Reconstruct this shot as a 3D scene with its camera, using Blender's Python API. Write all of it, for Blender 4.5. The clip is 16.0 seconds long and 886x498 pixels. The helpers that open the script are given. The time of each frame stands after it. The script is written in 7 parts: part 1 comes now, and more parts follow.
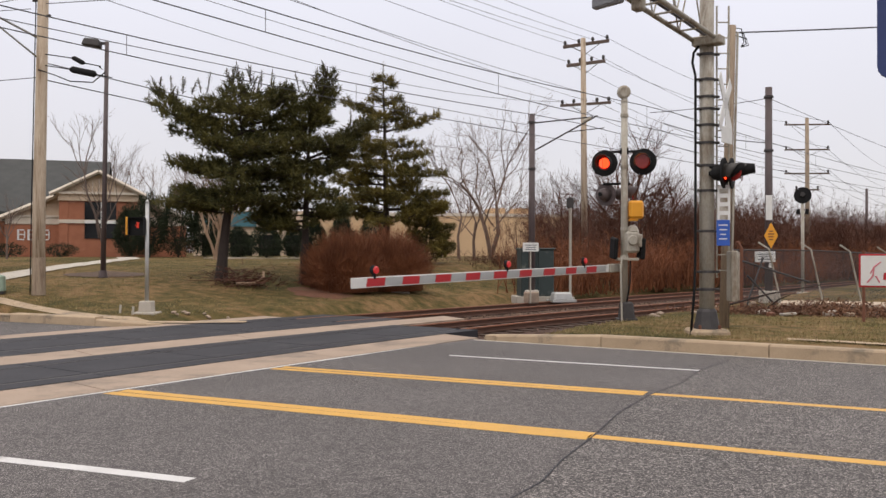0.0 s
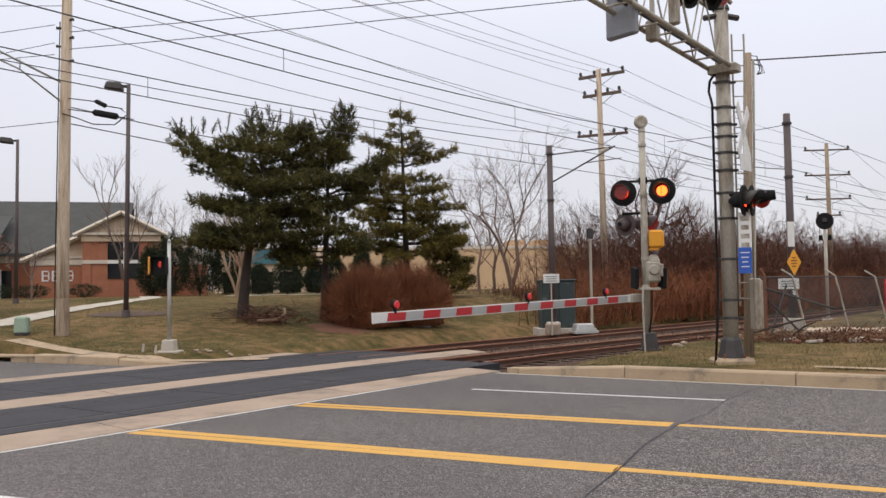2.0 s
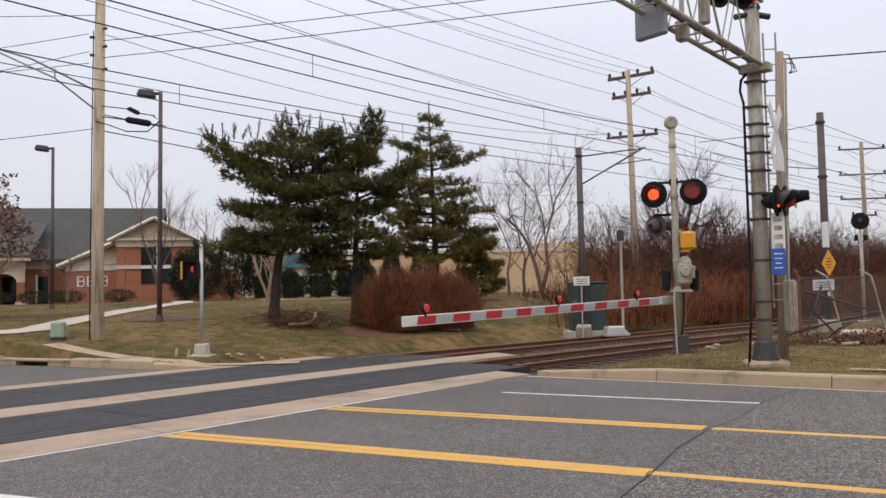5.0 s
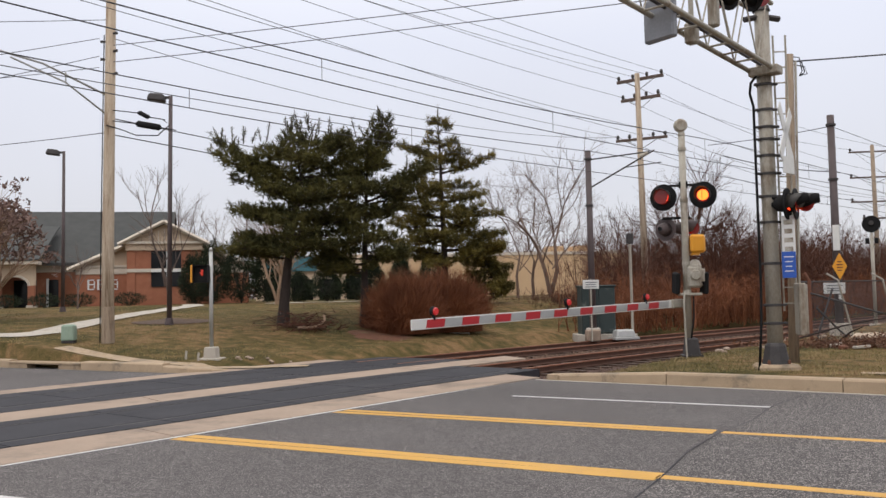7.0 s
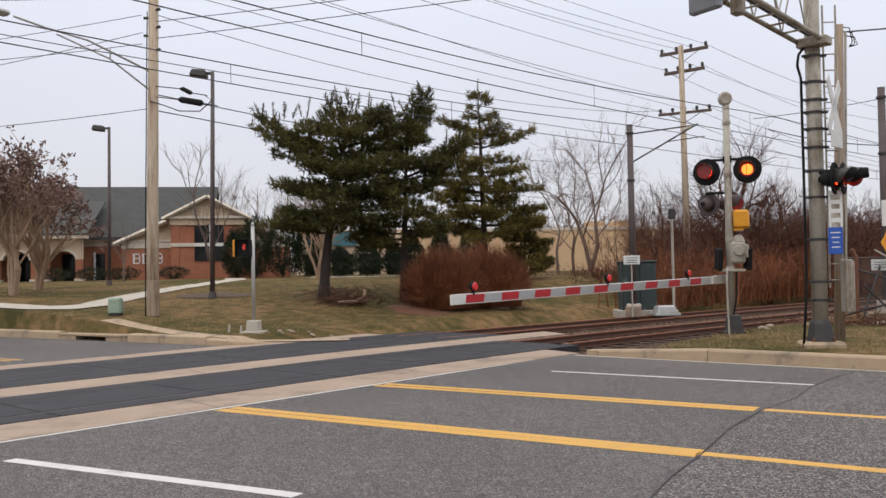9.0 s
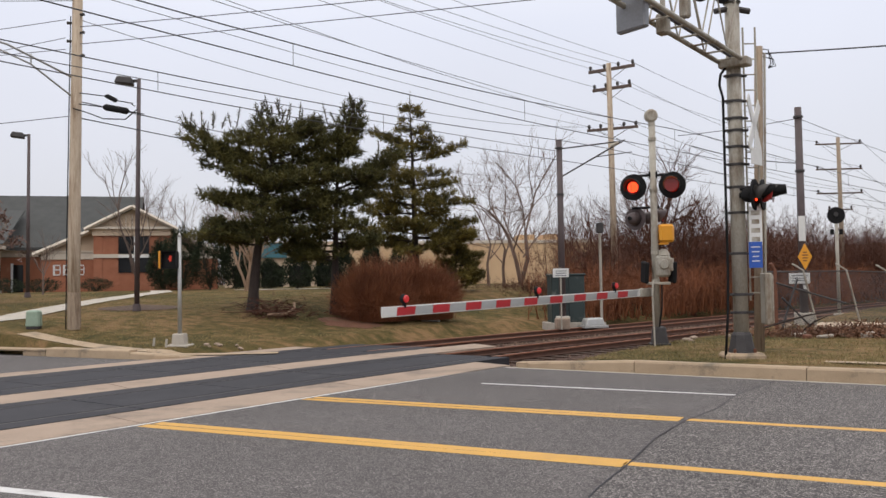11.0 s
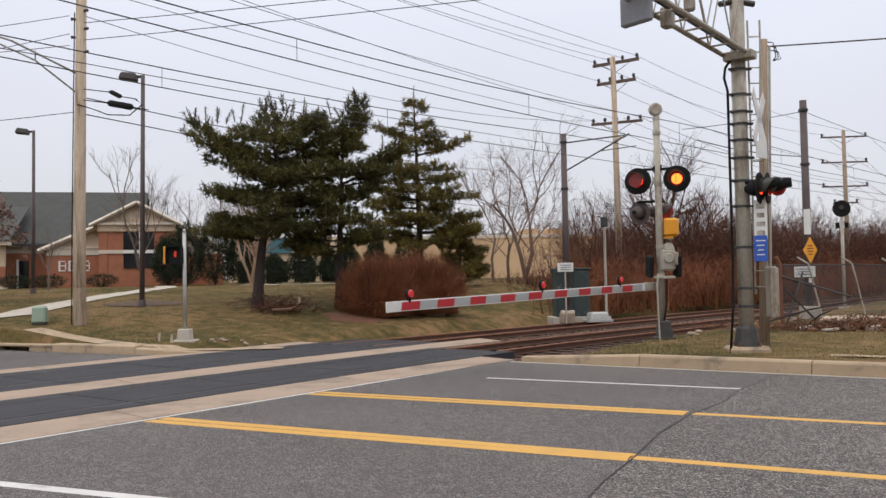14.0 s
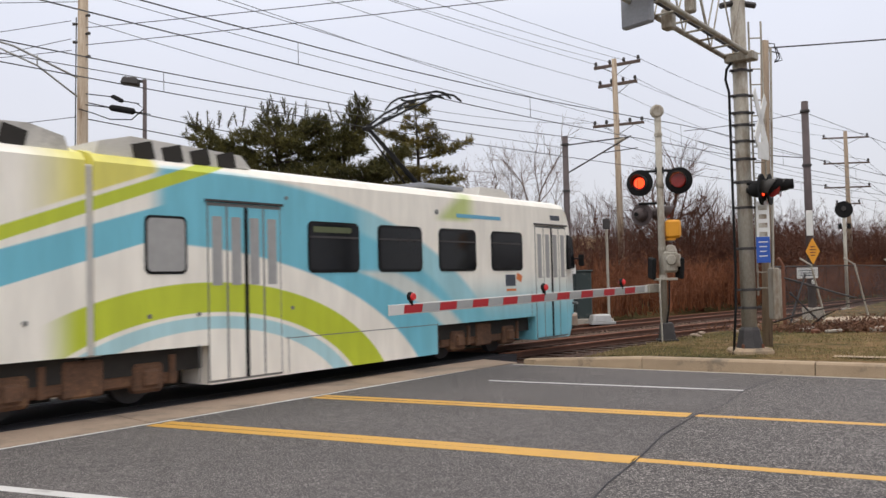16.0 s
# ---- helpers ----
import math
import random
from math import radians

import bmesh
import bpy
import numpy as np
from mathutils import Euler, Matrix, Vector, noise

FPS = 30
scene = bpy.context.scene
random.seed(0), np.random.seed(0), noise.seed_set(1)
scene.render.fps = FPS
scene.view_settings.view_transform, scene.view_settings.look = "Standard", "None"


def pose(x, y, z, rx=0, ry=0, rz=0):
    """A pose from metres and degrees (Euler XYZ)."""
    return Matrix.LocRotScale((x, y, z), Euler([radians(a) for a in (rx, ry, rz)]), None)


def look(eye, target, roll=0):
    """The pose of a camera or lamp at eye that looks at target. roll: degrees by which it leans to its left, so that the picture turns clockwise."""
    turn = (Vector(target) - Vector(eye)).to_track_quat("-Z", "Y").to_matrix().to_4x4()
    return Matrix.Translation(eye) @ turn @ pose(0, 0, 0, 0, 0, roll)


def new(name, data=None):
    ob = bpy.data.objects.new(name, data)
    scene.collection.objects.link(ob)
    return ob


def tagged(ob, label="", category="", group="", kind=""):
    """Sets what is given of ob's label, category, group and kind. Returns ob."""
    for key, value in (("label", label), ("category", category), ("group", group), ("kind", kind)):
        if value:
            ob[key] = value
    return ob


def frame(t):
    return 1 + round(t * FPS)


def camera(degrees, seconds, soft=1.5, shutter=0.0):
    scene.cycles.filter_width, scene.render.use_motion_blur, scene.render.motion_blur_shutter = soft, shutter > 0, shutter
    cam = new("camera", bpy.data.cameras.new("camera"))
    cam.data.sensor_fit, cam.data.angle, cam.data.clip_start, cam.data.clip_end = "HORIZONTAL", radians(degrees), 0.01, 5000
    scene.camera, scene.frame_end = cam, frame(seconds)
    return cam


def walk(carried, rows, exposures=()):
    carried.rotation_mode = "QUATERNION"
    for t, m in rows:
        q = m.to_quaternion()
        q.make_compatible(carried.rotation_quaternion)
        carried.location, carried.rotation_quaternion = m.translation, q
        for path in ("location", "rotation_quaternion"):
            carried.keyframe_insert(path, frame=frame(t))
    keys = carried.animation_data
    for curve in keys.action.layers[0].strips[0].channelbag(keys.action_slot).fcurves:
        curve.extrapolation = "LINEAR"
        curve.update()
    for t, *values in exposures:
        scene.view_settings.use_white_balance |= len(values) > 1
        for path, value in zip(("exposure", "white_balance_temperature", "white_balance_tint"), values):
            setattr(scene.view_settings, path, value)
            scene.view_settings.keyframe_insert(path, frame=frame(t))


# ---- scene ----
# ---------- camera: one standing place, hand-held turn ----------
EYE = 1.76
PATH = [
    (0, 0.16, 0.39, -0.10), (0.5, 0.75, 1.12, 0.16), (1, 1.33, 1.81, 0.38), (1.5, 1.48, 1.95, 0.63),
    (2, 1.50, 2.60, 1.00), (2.5, 1.91, 3.06, 1.18), (3, 2.36, 3.16, 1.25), (3.5, 2.59, 3.11, 1.20),
    (4, 2.89, 3.01, 1.17), (4.5, 3.22, 2.82, 1.26), (7, 4.05, 3.08, 1.30), (7.5, 4.38, 2.96, 1.41),
    (8, 5.26, 2.35, 1.20), (8.5, 6.67, 1.12, 0.62), (9, 6.65, 1.49, 1.07), (9.5, 4.67, 1.97, 0.66),
    (10, 2.55, 2.27, 0.99), (12.5, 2.00, 2.15, 0.95), (13, 2.13, 2.12, 1.03), (13.5, 2.26, 2.01, 1.06),
    (14, 2.42, 1.89, 1.14), (14.5, 2.50, 1.92, 1.24), (15, 2.58, 2.06, 1.32), (15.5, 2.63, 2.08, 1.34),
    (16, 2.57, 2.08, 1.40)]
cam = camera(54.0, 16.0, soft=1.5, shutter=0.12)
walk(cam, [(t, pose(0, 0, EYE, 90 + p, r, y)) for t, y, p, r in PATH],
     [(0, 0.07, 6800, 13), (1.5, 0.07, 6680, 12), (4.0, 0.05, 6560, 11), (8.0, 0.03, 6560, 11), (16, 0.03, 6560, 11)])

# ---------- world and sun: a dull, high overcast ----------
world = bpy.data.worlds.new("overcast")
scene.world = world
world.use_nodes = True
wt = world.node_tree
wt.nodes.clear()
w_out = wt.nodes.new("ShaderNodeOutputWorld")
w_bg = wt.nodes.new("ShaderNodeBackground")
w_sky = wt.nodes.new("ShaderNodeTexSky")
w_sky.sky_type = "NISHITA"
w_sky.sun_disc = False
w_sky.sun_elevation = radians(38)
w_sky.sun_rotation = radians(200)
w_tc = wt.nodes.new("ShaderNodeTexCoord")
w_sep = wt.nodes.new("ShaderNodeSeparateXYZ")
w_ramp = wt.nodes.new("ShaderNodeValToRGB")
w_noise = wt.nodes.new("ShaderNodeTexNoise")
w_mix = wt.nodes.new("ShaderNodeMix")
w_mix2 = wt.nodes.new("ShaderNodeMix")
w_mix.data_type = w_mix2.data_type = "RGBA"
w_ramp.color_ramp.elements[0].position = 0.0
w_ramp.color_ramp.elements[0].color = (0.70, 0.70, 0.74, 1)
w_ramp.color_ramp.elements[1].position = 1.0
w_ramp.color_ramp.elements[1].color = (1.0, 0.97, 0.93, 1)
e = w_ramp.color_ramp.elements.new(0.28)
e.color = (0.66, 0.685, 0.77, 1)
w_gain = wt.nodes.new("ShaderNodeMath")
w_gain.operation = "MULTIPLY_ADD"
w_gain.inputs[1].default_value, w_gain.inputs[2].default_value = 1.05, 0.98
w_noise.inputs["Scale"].default_value = 2.2
w_noise.inputs["Detail"].default_value = 5
w_nr = wt.nodes.new("ShaderNodeMapRange")
w_nr.inputs[1].default_value, w_nr.inputs[2].default_value = 0.3, 0.7
w_nr.inputs[3].default_value, w_nr.inputs[4].default_value = 0.965, 1.035
w_mul = wt.nodes.new("ShaderNodeMath")
w_mul.operation = "MULTIPLY"
w_sc = wt.nodes.new("ShaderNodeVectorMath")
w_sc.operation = "SCALE"
w_scs = wt.nodes.new("ShaderNodeVectorMath")
w_scs.operation = "SCALE"
w_scs.inputs["Scale"].default_value = 0.10
lk = wt.links.new
lk(w_tc.outputs["Generated"], w_sep.inputs[0])
lk(w_sep.outputs["Z"], w_ramp.inputs[0])
lk(w_sep.outputs["Z"], w_gain.inputs[0])
lk(w_tc.outputs["Generated"], w_noise.inputs["Vector"])
lk(w_noise.outputs[0], w_nr.inputs[0])
lk(w_gain.outputs[0], w_mul.inputs[0])
lk(w_nr.outputs[0], w_mul.inputs[1])
lk(w_ramp.outputs[0], w_sc.inputs[0])
lk(w_mul.outputs[0], w_sc.inputs["Scale"])
lk(w_sky.outputs[0], w_scs.inputs[0])
w_mix.inputs[0].default_value = 0.9
lk(w_scs.outputs[0], w_mix.inputs[6])
lk(w_sc.outputs[0], w_mix.inputs[7])
lk(w_mix.outputs[2], w_bg.inputs[0])
w_bg.inputs[1].default_value = 1.0
lk(w_bg.outputs[0], w_out.inputs[0])

sun = new("sun", bpy.data.lights.new("sun", "SUN"))
sun.data.energy = 0.6
sun.data.angle = radians(25)
sun.data.color = (1.0, 0.94, 0.86)
sun.matrix_world = look((0, 0, 60), (12, 45, 0))
scene.view_settings.exposure = 0.0
# ---------- directions of the railway and of the road ----------
TD, TN = Vector((0.5621, 0.8271, 0)), Vector((0.8271, -0.5621, 0))
RD, RN = Vector((0.9033, -0.4289, 0)), Vector((0.4289, 0.9033, 0))
TRK, ROAD = 55.8, -25.4      # degrees from the x axis


def tp(s, n, z=0.0):
    return TD * s + TN * n + Vector((0, 0, z))


def bend(s):
    """Sideways shift of the railway, which bears right past the crossing."""
    if s < 11:
        return 0.0
    return (s - 11) ** 2 / 180 if s < 23 else 0.8 + (s - 23) * 0.133


def tc(s, n, z=0.0):
    """A place along the bending railway."""
    return tp(s, n + bend(s), z)


def heading(s):
    return TRK - math.degrees(min(max(s - 11, 0) / 90, 0.133))


def rp(s, n, z=0.0):
    return RD * s + RN * n + Vector((0, 0, z))


# ---------- building helpers ----------
def empty(name, label, category, loc=(0, 0, 0), rz=0.0, group="", kind=""):
    ob = new(name)
    ob.empty_display_size = 0.2
    ob.matrix_basis = pose(*loc, 0, 0, rz)
    return tagged(ob, label, category, group, kind)


def mesh_ob(name, bm, material, smooth=False):
    me = bpy.data.meshes.new(name)
    bm.normal_update()
    bm.to_mesh(me)
    bm.free()
    if smooth:
        for p in me.polygons:
            p.use_smooth = True
    for m in (material if isinstance(material, (list, tuple)) else [material]):
        me.materials.append(m)
    return new(name, me)


def part(name, bm, material, parent, label="", smooth=False, m=None):
    ob = mesh_ob(name, bm, material, smooth)
    ob.parent = parent
    if m is not None:
        ob.matrix_basis = m
    return tagged(ob, label)


def shared(name, me, parent, m):
    ob = new(name, me)
    ob.parent = parent
    ob.matrix_basis = m
    return ob


def box(bm, size, at=(0, 0, 0), rot=(0, 0, 0), bevel=0.0, taper=1.0):
    """A box with bevelled edges; taper shrinks its top."""
    made = bmesh.ops.create_cube(bm, size=1.0)["verts"]
    for v in made:
        k = taper if v.co.z > 0 else 1.0
        v.co = Vector((v.co.x * size[0] * k, v.co.y * size[1] * k, v.co.z * size[2]))
    if bevel:
        edges = {ed for v in made for ed in v.link_edges}
        made = list({v for f in bmesh.ops.bevel(bm, geom=list(edges), offset=bevel, segments=1, affect="EDGES")["faces"] for v in f.verts} | {v for v in made if v.is_valid})
    bmesh.ops.transform(bm, matrix=pose(*at, *rot), verts=made)
    return made


def tube(bm, pts, radii, seg=8, caps=True):
    """A round bar along points."""
    pts = [Vector(p) for p in pts]
    if not isinstance(radii, (list, tuple)):
        radii = [radii] * len(pts)
    rings = []
    ref = None
    for i, p in enumerate(pts):
        d = (pts[min(i + 1, len(pts) - 1)] - pts[max(i - 1, 0)]).normalized()
        if ref is None or abs(ref.dot(d)) > 0.95:
            ref = Vector((1, 0, 0)) if abs(d.x) < 0.8 else Vector((0, 0, 1))
        a = d.cross(ref).normalized()
        b = d.cross(a)
        rings.append([bm.verts.new(p + (a * math.cos(2 * math.pi * k / seg) + b * math.sin(2 * math.pi * k / seg)) * radii[i]) for k in range(seg)])
    for r0, r1 in zip(rings, rings[1:]):
        for k in range(seg):
            bm.faces.new((r0[k], r0[(k + 1) % seg], r1[(k + 1) % seg], r1[k]))
    if caps:
        bm.faces.new(rings[0][::-1])
        bm.faces.new(rings[-1])


def prism(bm, outline, y0, y1, m=None):
    """An outline in x and z pushed from y0 to y1."""
    a = [bm.verts.new((x, y0, z)) for x, z in outline]
    b = [bm.verts.new((x, y1, z)) for x, z in outline]
    n = len(a)
    bm.faces.new(a)
    bm.faces.new(b[::-1])
    for i in range(n):
        bm.faces.new((a[(i + 1) % n], a[i], b[i], b[(i + 1) % n]))
    if m is not None:
        bmesh.ops.transform(bm, matrix=m, verts=a + b)


def slab(bm, corners, z0, z1):
    """A flat slab over ground corners."""
    lo = [bm.verts.new((c[0], c[1], z0)) for c in corners]
    hi = [bm.verts.new((c[0], c[1], z1)) for c in corners]
    n = len(lo)
    bm.faces.new(lo[::-1])
    bm.faces.new(hi)
    for i in range(n):
        bm.faces.new((lo[i], lo[(i + 1) % n], hi[(i + 1) % n], hi[i]))


def B():
    return bmesh.new()


# ---------- materials ----------
def mat(name, c1, c2=None, rough=0.7, metal=0.0, scale=6.0, fine=60.0, bump=0.15, spots=None, spot_at=0.62, stretch=(1, 1, 1), emit=None, power=0.0, rand=0.0, bump_dist=0.01):
    """Two tones mixed by coarse and fine noise, with bump, optional stains and a random shade for each object."""
    m = bpy.data.materials.new(name)
    m.use_nodes = True
    nt = m.node_tree
    N, L = nt.nodes.new, nt.links.new
    bs = nt.nodes["Principled BSDF"]
    c2 = c2 or tuple(min(1, c * 0.8) for c in c1)
    tc, mp = N("ShaderNodeTexCoord"), N("ShaderNodeMapping")
    mp.inputs["Scale"].default_value = stretch
    L(tc.outputs["Object"], mp.inputs[0])
    n1, n2 = N("ShaderNodeTexNoise"), N("ShaderNodeTexNoise")
    n1.inputs["Scale"].default_value, n2.inputs["Scale"].default_value = scale, fine
    n1.inputs["Detail"].default_value, n2.inputs["Detail"].default_value = 5, 4
    L(mp.outputs[0], n1.inputs["Vector"])
    L(mp.outputs[0], n2.inputs["Vector"])
    ad = N("ShaderNodeMath")
    ad.operation = "ADD"
    L(n1.outputs[0], ad.inputs[0])
    L(n2.outputs[0], ad.inputs[1])
    rg = N("ShaderNodeMapRange")
    rg.inputs[1].default_value, rg.inputs[2].default_value = 0.7, 1.3
    L(ad.outputs[0], rg.inputs[0])
    mx = N("ShaderNodeMix")
    mx.data_type = "RGBA"
    mx.inputs[6].default_value, mx.inputs[7].default_value = (*c1, 1), (*c2, 1)
    L(rg.outputs[0], mx.inputs[0])
    col = mx.outputs[2]
    if spots:
        n3 = N("ShaderNodeTexNoise")
        n3.inputs["Scale"].default_value = scale * 0.45
        n3.inputs["Detail"].default_value = 8
        n3.inputs["Roughness"].default_value = 0.7
        L(mp.outputs[0], n3.inputs["Vector"])
        r3 = N("ShaderNodeMapRange")
        r3.inputs[1].default_value, r3.inputs[2].default_value = spot_at - 0.06, spot_at + 0.06
        L(n3.outputs[0], r3.inputs[0])
        m3 = N("ShaderNodeMix")
        m3.data_type = "RGBA"
        L(r3.outputs[0], m3.inputs[0])
        L(col, m3.inputs[6])
        m3.inputs[7].default_value = (*spots, 1)
        col = m3.outputs[2]
    if rand:
        oi = N("ShaderNodeObjectInfo")
        hs = N("ShaderNodeHueSaturation")
        r4 = N("ShaderNodeMapRange")
        r4.inputs[3].default_value, r4.inputs[4].default_value = 1 - rand, 1 + rand
        L(oi.outputs["Random"], r4.inputs[0])
        L(r4.outputs[0], hs.inputs["Value"])
        L(col, hs.inputs["Color"])
        col = hs.outputs[0]
    L(col, bs.inputs["Base Color"])
    bs.inputs["Roughness"].default_value, bs.inputs["Metallic"].default_value = rough, metal
    if bump:
        bp = N("ShaderNodeBump")
        bp.inputs["Strength"].default_value, bp.inputs["Distance"].default_value = bump, bump_dist
        L(ad.outputs[0], bp.inputs["Height"])
        L(bp.outputs[0], bs.inputs["Normal"])
    if emit:
        bs.inputs["Emission Color"].default_value = (*emit, 1)
        bs.inputs["Emission Strength"].default_value = power
    return m


def leafmat(name, c1, c2, rough=0.7):
    """Small leaves, twigs or needles in one mesh, each island of its own shade."""
    m = bpy.data.materials.new(name)
    m.use_nodes = True
    nt = m.node_tree
    N, L = nt.nodes.new, nt.links.new
    bs = nt.nodes["Principled BSDF"]
    g, tc, n1 = N("ShaderNodeNewGeometry"), N("ShaderNodeTexCoord"), N("ShaderNodeTexNoise")
    n1.inputs["Scale"].default_value = 0.9
    L(tc.outputs["Object"], n1.inputs["Vector"])
    r1 = N("ShaderNodeMapRange")
    r1.inputs[1].default_value, r1.inputs[2].default_value = 0.36, 0.64
    L(n1.outputs[0], r1.inputs[0])
    av = N("ShaderNodeMath")
    av.operation = "MULTIPLY_ADD"
    av.inputs[1].default_value = 0.45
    L(g.outputs["Random Per Island"], av.inputs[0])
    hf = N("ShaderNodeMath")
    hf.operation = "MULTIPLY"
    hf.inputs[1].default_value = 0.55
    L(r1.outputs[0], hf.inputs[0])
    L(hf.outputs[0], av.inputs[2])
    mx = N("ShaderNodeMix")
    mx.data_type = "RGBA"
    mx.inputs[6].default_value, mx.inputs[7].default_value = (*c1, 1), (*c2, 1)
    L(av.outputs[0], mx.inputs[0])
    L(mx.outputs[2], bs.inputs["Base Color"])
    bs.inputs["Roughness"].default_value = rough
    bs.inputs["Specular IOR Level"].default_value = 0.2
    return m


def asphalt(name, dark, mid, chip, chips, cell, stain):
    """Bound chippings: each stone its own shade, dull bitumen between, broad stains."""
    m = bpy.data.materials.new(name)
    m.use_nodes = True
    nt = m.node_tree
    N, L = nt.nodes.new, nt.links.new
    bs = nt.nodes["Principled BSDF"]
    tcn = N("ShaderNodeTexCoord")
    vo, vb, n1, n2 = N("ShaderNodeTexVoronoi"), N("ShaderNodeTexVoronoi"), N("ShaderNodeTexNoise"), N("ShaderNodeTexNoise")
    vo.inputs["Scale"].default_value, vb.inputs["Scale"].default_value = cell, cell * 0.6
    n1.inputs["Scale"].default_value, n1.inputs["Detail"].default_value = 0.35, 6
    n2.inputs["Scale"].default_value, n2.inputs["Detail"].default_value = 7, 5
    for k in (vo, vb, n1, n2):
        L(tcn.outputs["Object"], k.inputs["Vector"])
    sep, sepb = N("ShaderNodeSeparateColor"), N("ShaderNodeSeparateColor")
    L(vo.outputs["Color"], sep.inputs[0])
    L(vb.outputs["Color"], sepb.inputs[0])
    mixv = N("ShaderNodeMath")
    mixv.operation = "MULTIPLY_ADD"
    mixv.inputs[1].default_value = 0.5
    L(sepb.outputs[0], mixv.inputs[0])
    hv = N("ShaderNodeMath")
    hv.operation = "MULTIPLY"
    hv.inputs[1].default_value = 0.5
    L(sep.outputs[0], hv.inputs[0])
    L(hv.outputs[0], mixv.inputs[2])
    rp_ = N("ShaderNodeValToRGB")
    el = rp_.color_ramp.elements
    el[0].position, el[0].color = 0.12, (*dark, 1)
    el[1].position, el[1].color = 0.95, (*chip, 1)
    k = el.new(chips)
    k.color = (*mid, 1)
    L(mixv.outputs[0], rp_.inputs[0])
    ad = N("ShaderNodeMath")
    ad.operation = "ADD"
    L(n1.outputs[0], ad.inputs[0])
    L(n2.outputs[0], ad.inputs[1])
    r1 = N("ShaderNodeMapRange")
    r1.inputs[1].default_value, r1.inputs[2].default_value = 0.7, 1.3
    r1.inputs[3].default_value, r1.inputs[4].default_value = 1 - stain, 1 + stain
    L(ad.outputs[0], r1.inputs[0])
    hs = N("ShaderNodeHueSaturation")
    L(rp_.outputs[0], hs.inputs["Color"])
    L(r1.outputs[0], hs.inputs["Value"])
    L(hs.outputs[0], bs.inputs["Base Color"])
    bs.inputs["Roughness"].default_value = 0.9
    bs.inputs["Specular IOR Level"].default_value = 0.3
    bp = N("ShaderNodeBump")
    bp.inputs["Strength"].default_value, bp.inputs["Distance"].default_value = 0.5, 0.008
    L(mixv.outputs[0], bp.inputs["Height"])
    L(bp.outputs[0], bs.inputs["Normal"])
    return m


ASPHALT = asphalt("asphalt", (0.034, 0.0315, 0.0315), (0.093, 0.085, 0.083), (0.325, 0.295, 0.285), 0.56, 140, 0.2)
PANEL = mat("crossing_panel", (0.024, 0.024, 0.029), (0.042, 0.041, 0.047), 0.75, scale=1.3, fine=40, bump=0.3, spots=(0.07, 0.067, 0.068), spot_at=0.64)
PANEL.node_tree.nodes["Principled BSDF"].inputs["Specular IOR Level"].default_value = 0.25
CONCRETE = mat("concrete", (0.36, 0.272, 0.205), (0.28, 0.21, 0.158), 0.85, scale=1.2, fine=50, bump=0.3, spots=(0.2, 0.155, 0.12), spot_at=0.57)
KERBSTONE = mat("kerb_concrete", (0.42, 0.315, 0.21), (0.31, 0.23, 0.15), 0.9, scale=2.5, fine=60, bump=0.3, spots=(0.18, 0.145, 0.105), spot_at=0.6, rand=0.06)
PALECON = mat("pale_concrete", (0.46, 0.42, 0.36), (0.38, 0.34, 0.29), 0.9, scale=2, fine=60, bump=0.3)
YELLOW = mat("yellow_paint", (0.62, 0.34, 0.055), (0.5, 0.28, 0.06), 0.6, scale=3, fine=60, bump=0.2, spots=(0.3, 0.2, 0.1), spot_at=0.66)
WHITE = mat("white_road_paint", (0.62, 0.61, 0.6), (0.48, 0.47, 0.46), 0.6, scale=3, fine=60, bump=0.2, spots=(0.3, 0.29, 0.28), spot_at=0.64)
GALV = mat("galvanised_steel", (0.46, 0.43, 0.37), (0.32, 0.295, 0.245), 0.6, 0.25, scale=4, fine=40, bump=0.1, spots=(0.2, 0.155, 0.11), spot_at=0.56, stretch=(1, 1, 0.35))
ALU = mat("aluminium_grey", (0.5, 0.5, 0.49), (0.4, 0.4, 0.39), 0.5, 0.5, scale=5, fine=60, bump=0.05)
DARKSTEEL = mat("dark_steel", (0.06, 0.055, 0.055), (0.04, 0.036, 0.036), 0.6, 0.3, scale=6, fine=50, bump=0.1)
BROWNSTEEL = mat("brown_painted_steel", (0.10, 0.075, 0.075), (0.07, 0.052, 0.052), 0.6, 0.1, scale=3, fine=40, bump=0.1)
BLACK = mat("black_paint", (0.010, 0.010, 0.011), (0.016, 0.016, 0.016), 0.75, scale=6, fine=60, bump=0.05)
BLACK.node_tree.nodes["Principled BSDF"].inputs["Specular IOR Level"].default_value = 0.15
RUST = mat("rusty_steel", (0.2, 0.08, 0.045), (0.12, 0.05, 0.03), 0.8, 0.1, scale=8, fine=70, bump=0.3)
RAILTOP = mat("rail_steel", (0.31, 0.125, 0.066), (0.2, 0.082, 0.046), 0.55, 0.1, scale=4, fine=70, bump=0.1)
# rust of the rail sides, darkened for the shade beneath the head
RAILWEB = mat("rail_web_rust", (0.1, 0.042, 0.024), (0.055, 0.025, 0.016), 0.85, 0.0, scale=5, fine=60, bump=0.2)
TIMBER = mat("weathered_timber", (0.36, 0.28, 0.2), (0.24, 0.18, 0.13), 0.9, scale=6, fine=30, bump=0.6, stretch=(3, 3, 0.25), spots=(0.16, 0.11, 0.075), spot_at=0.6)
PALETIMBER = mat("pale_pole_timber", (0.52, 0.43, 0.33), (0.34, 0.26, 0.185), 0.9, scale=5, fine=26, bump=0.6, stretch=(3, 3, 0.22), spots=(0.24, 0.165, 0.105), spot_at=0.57)
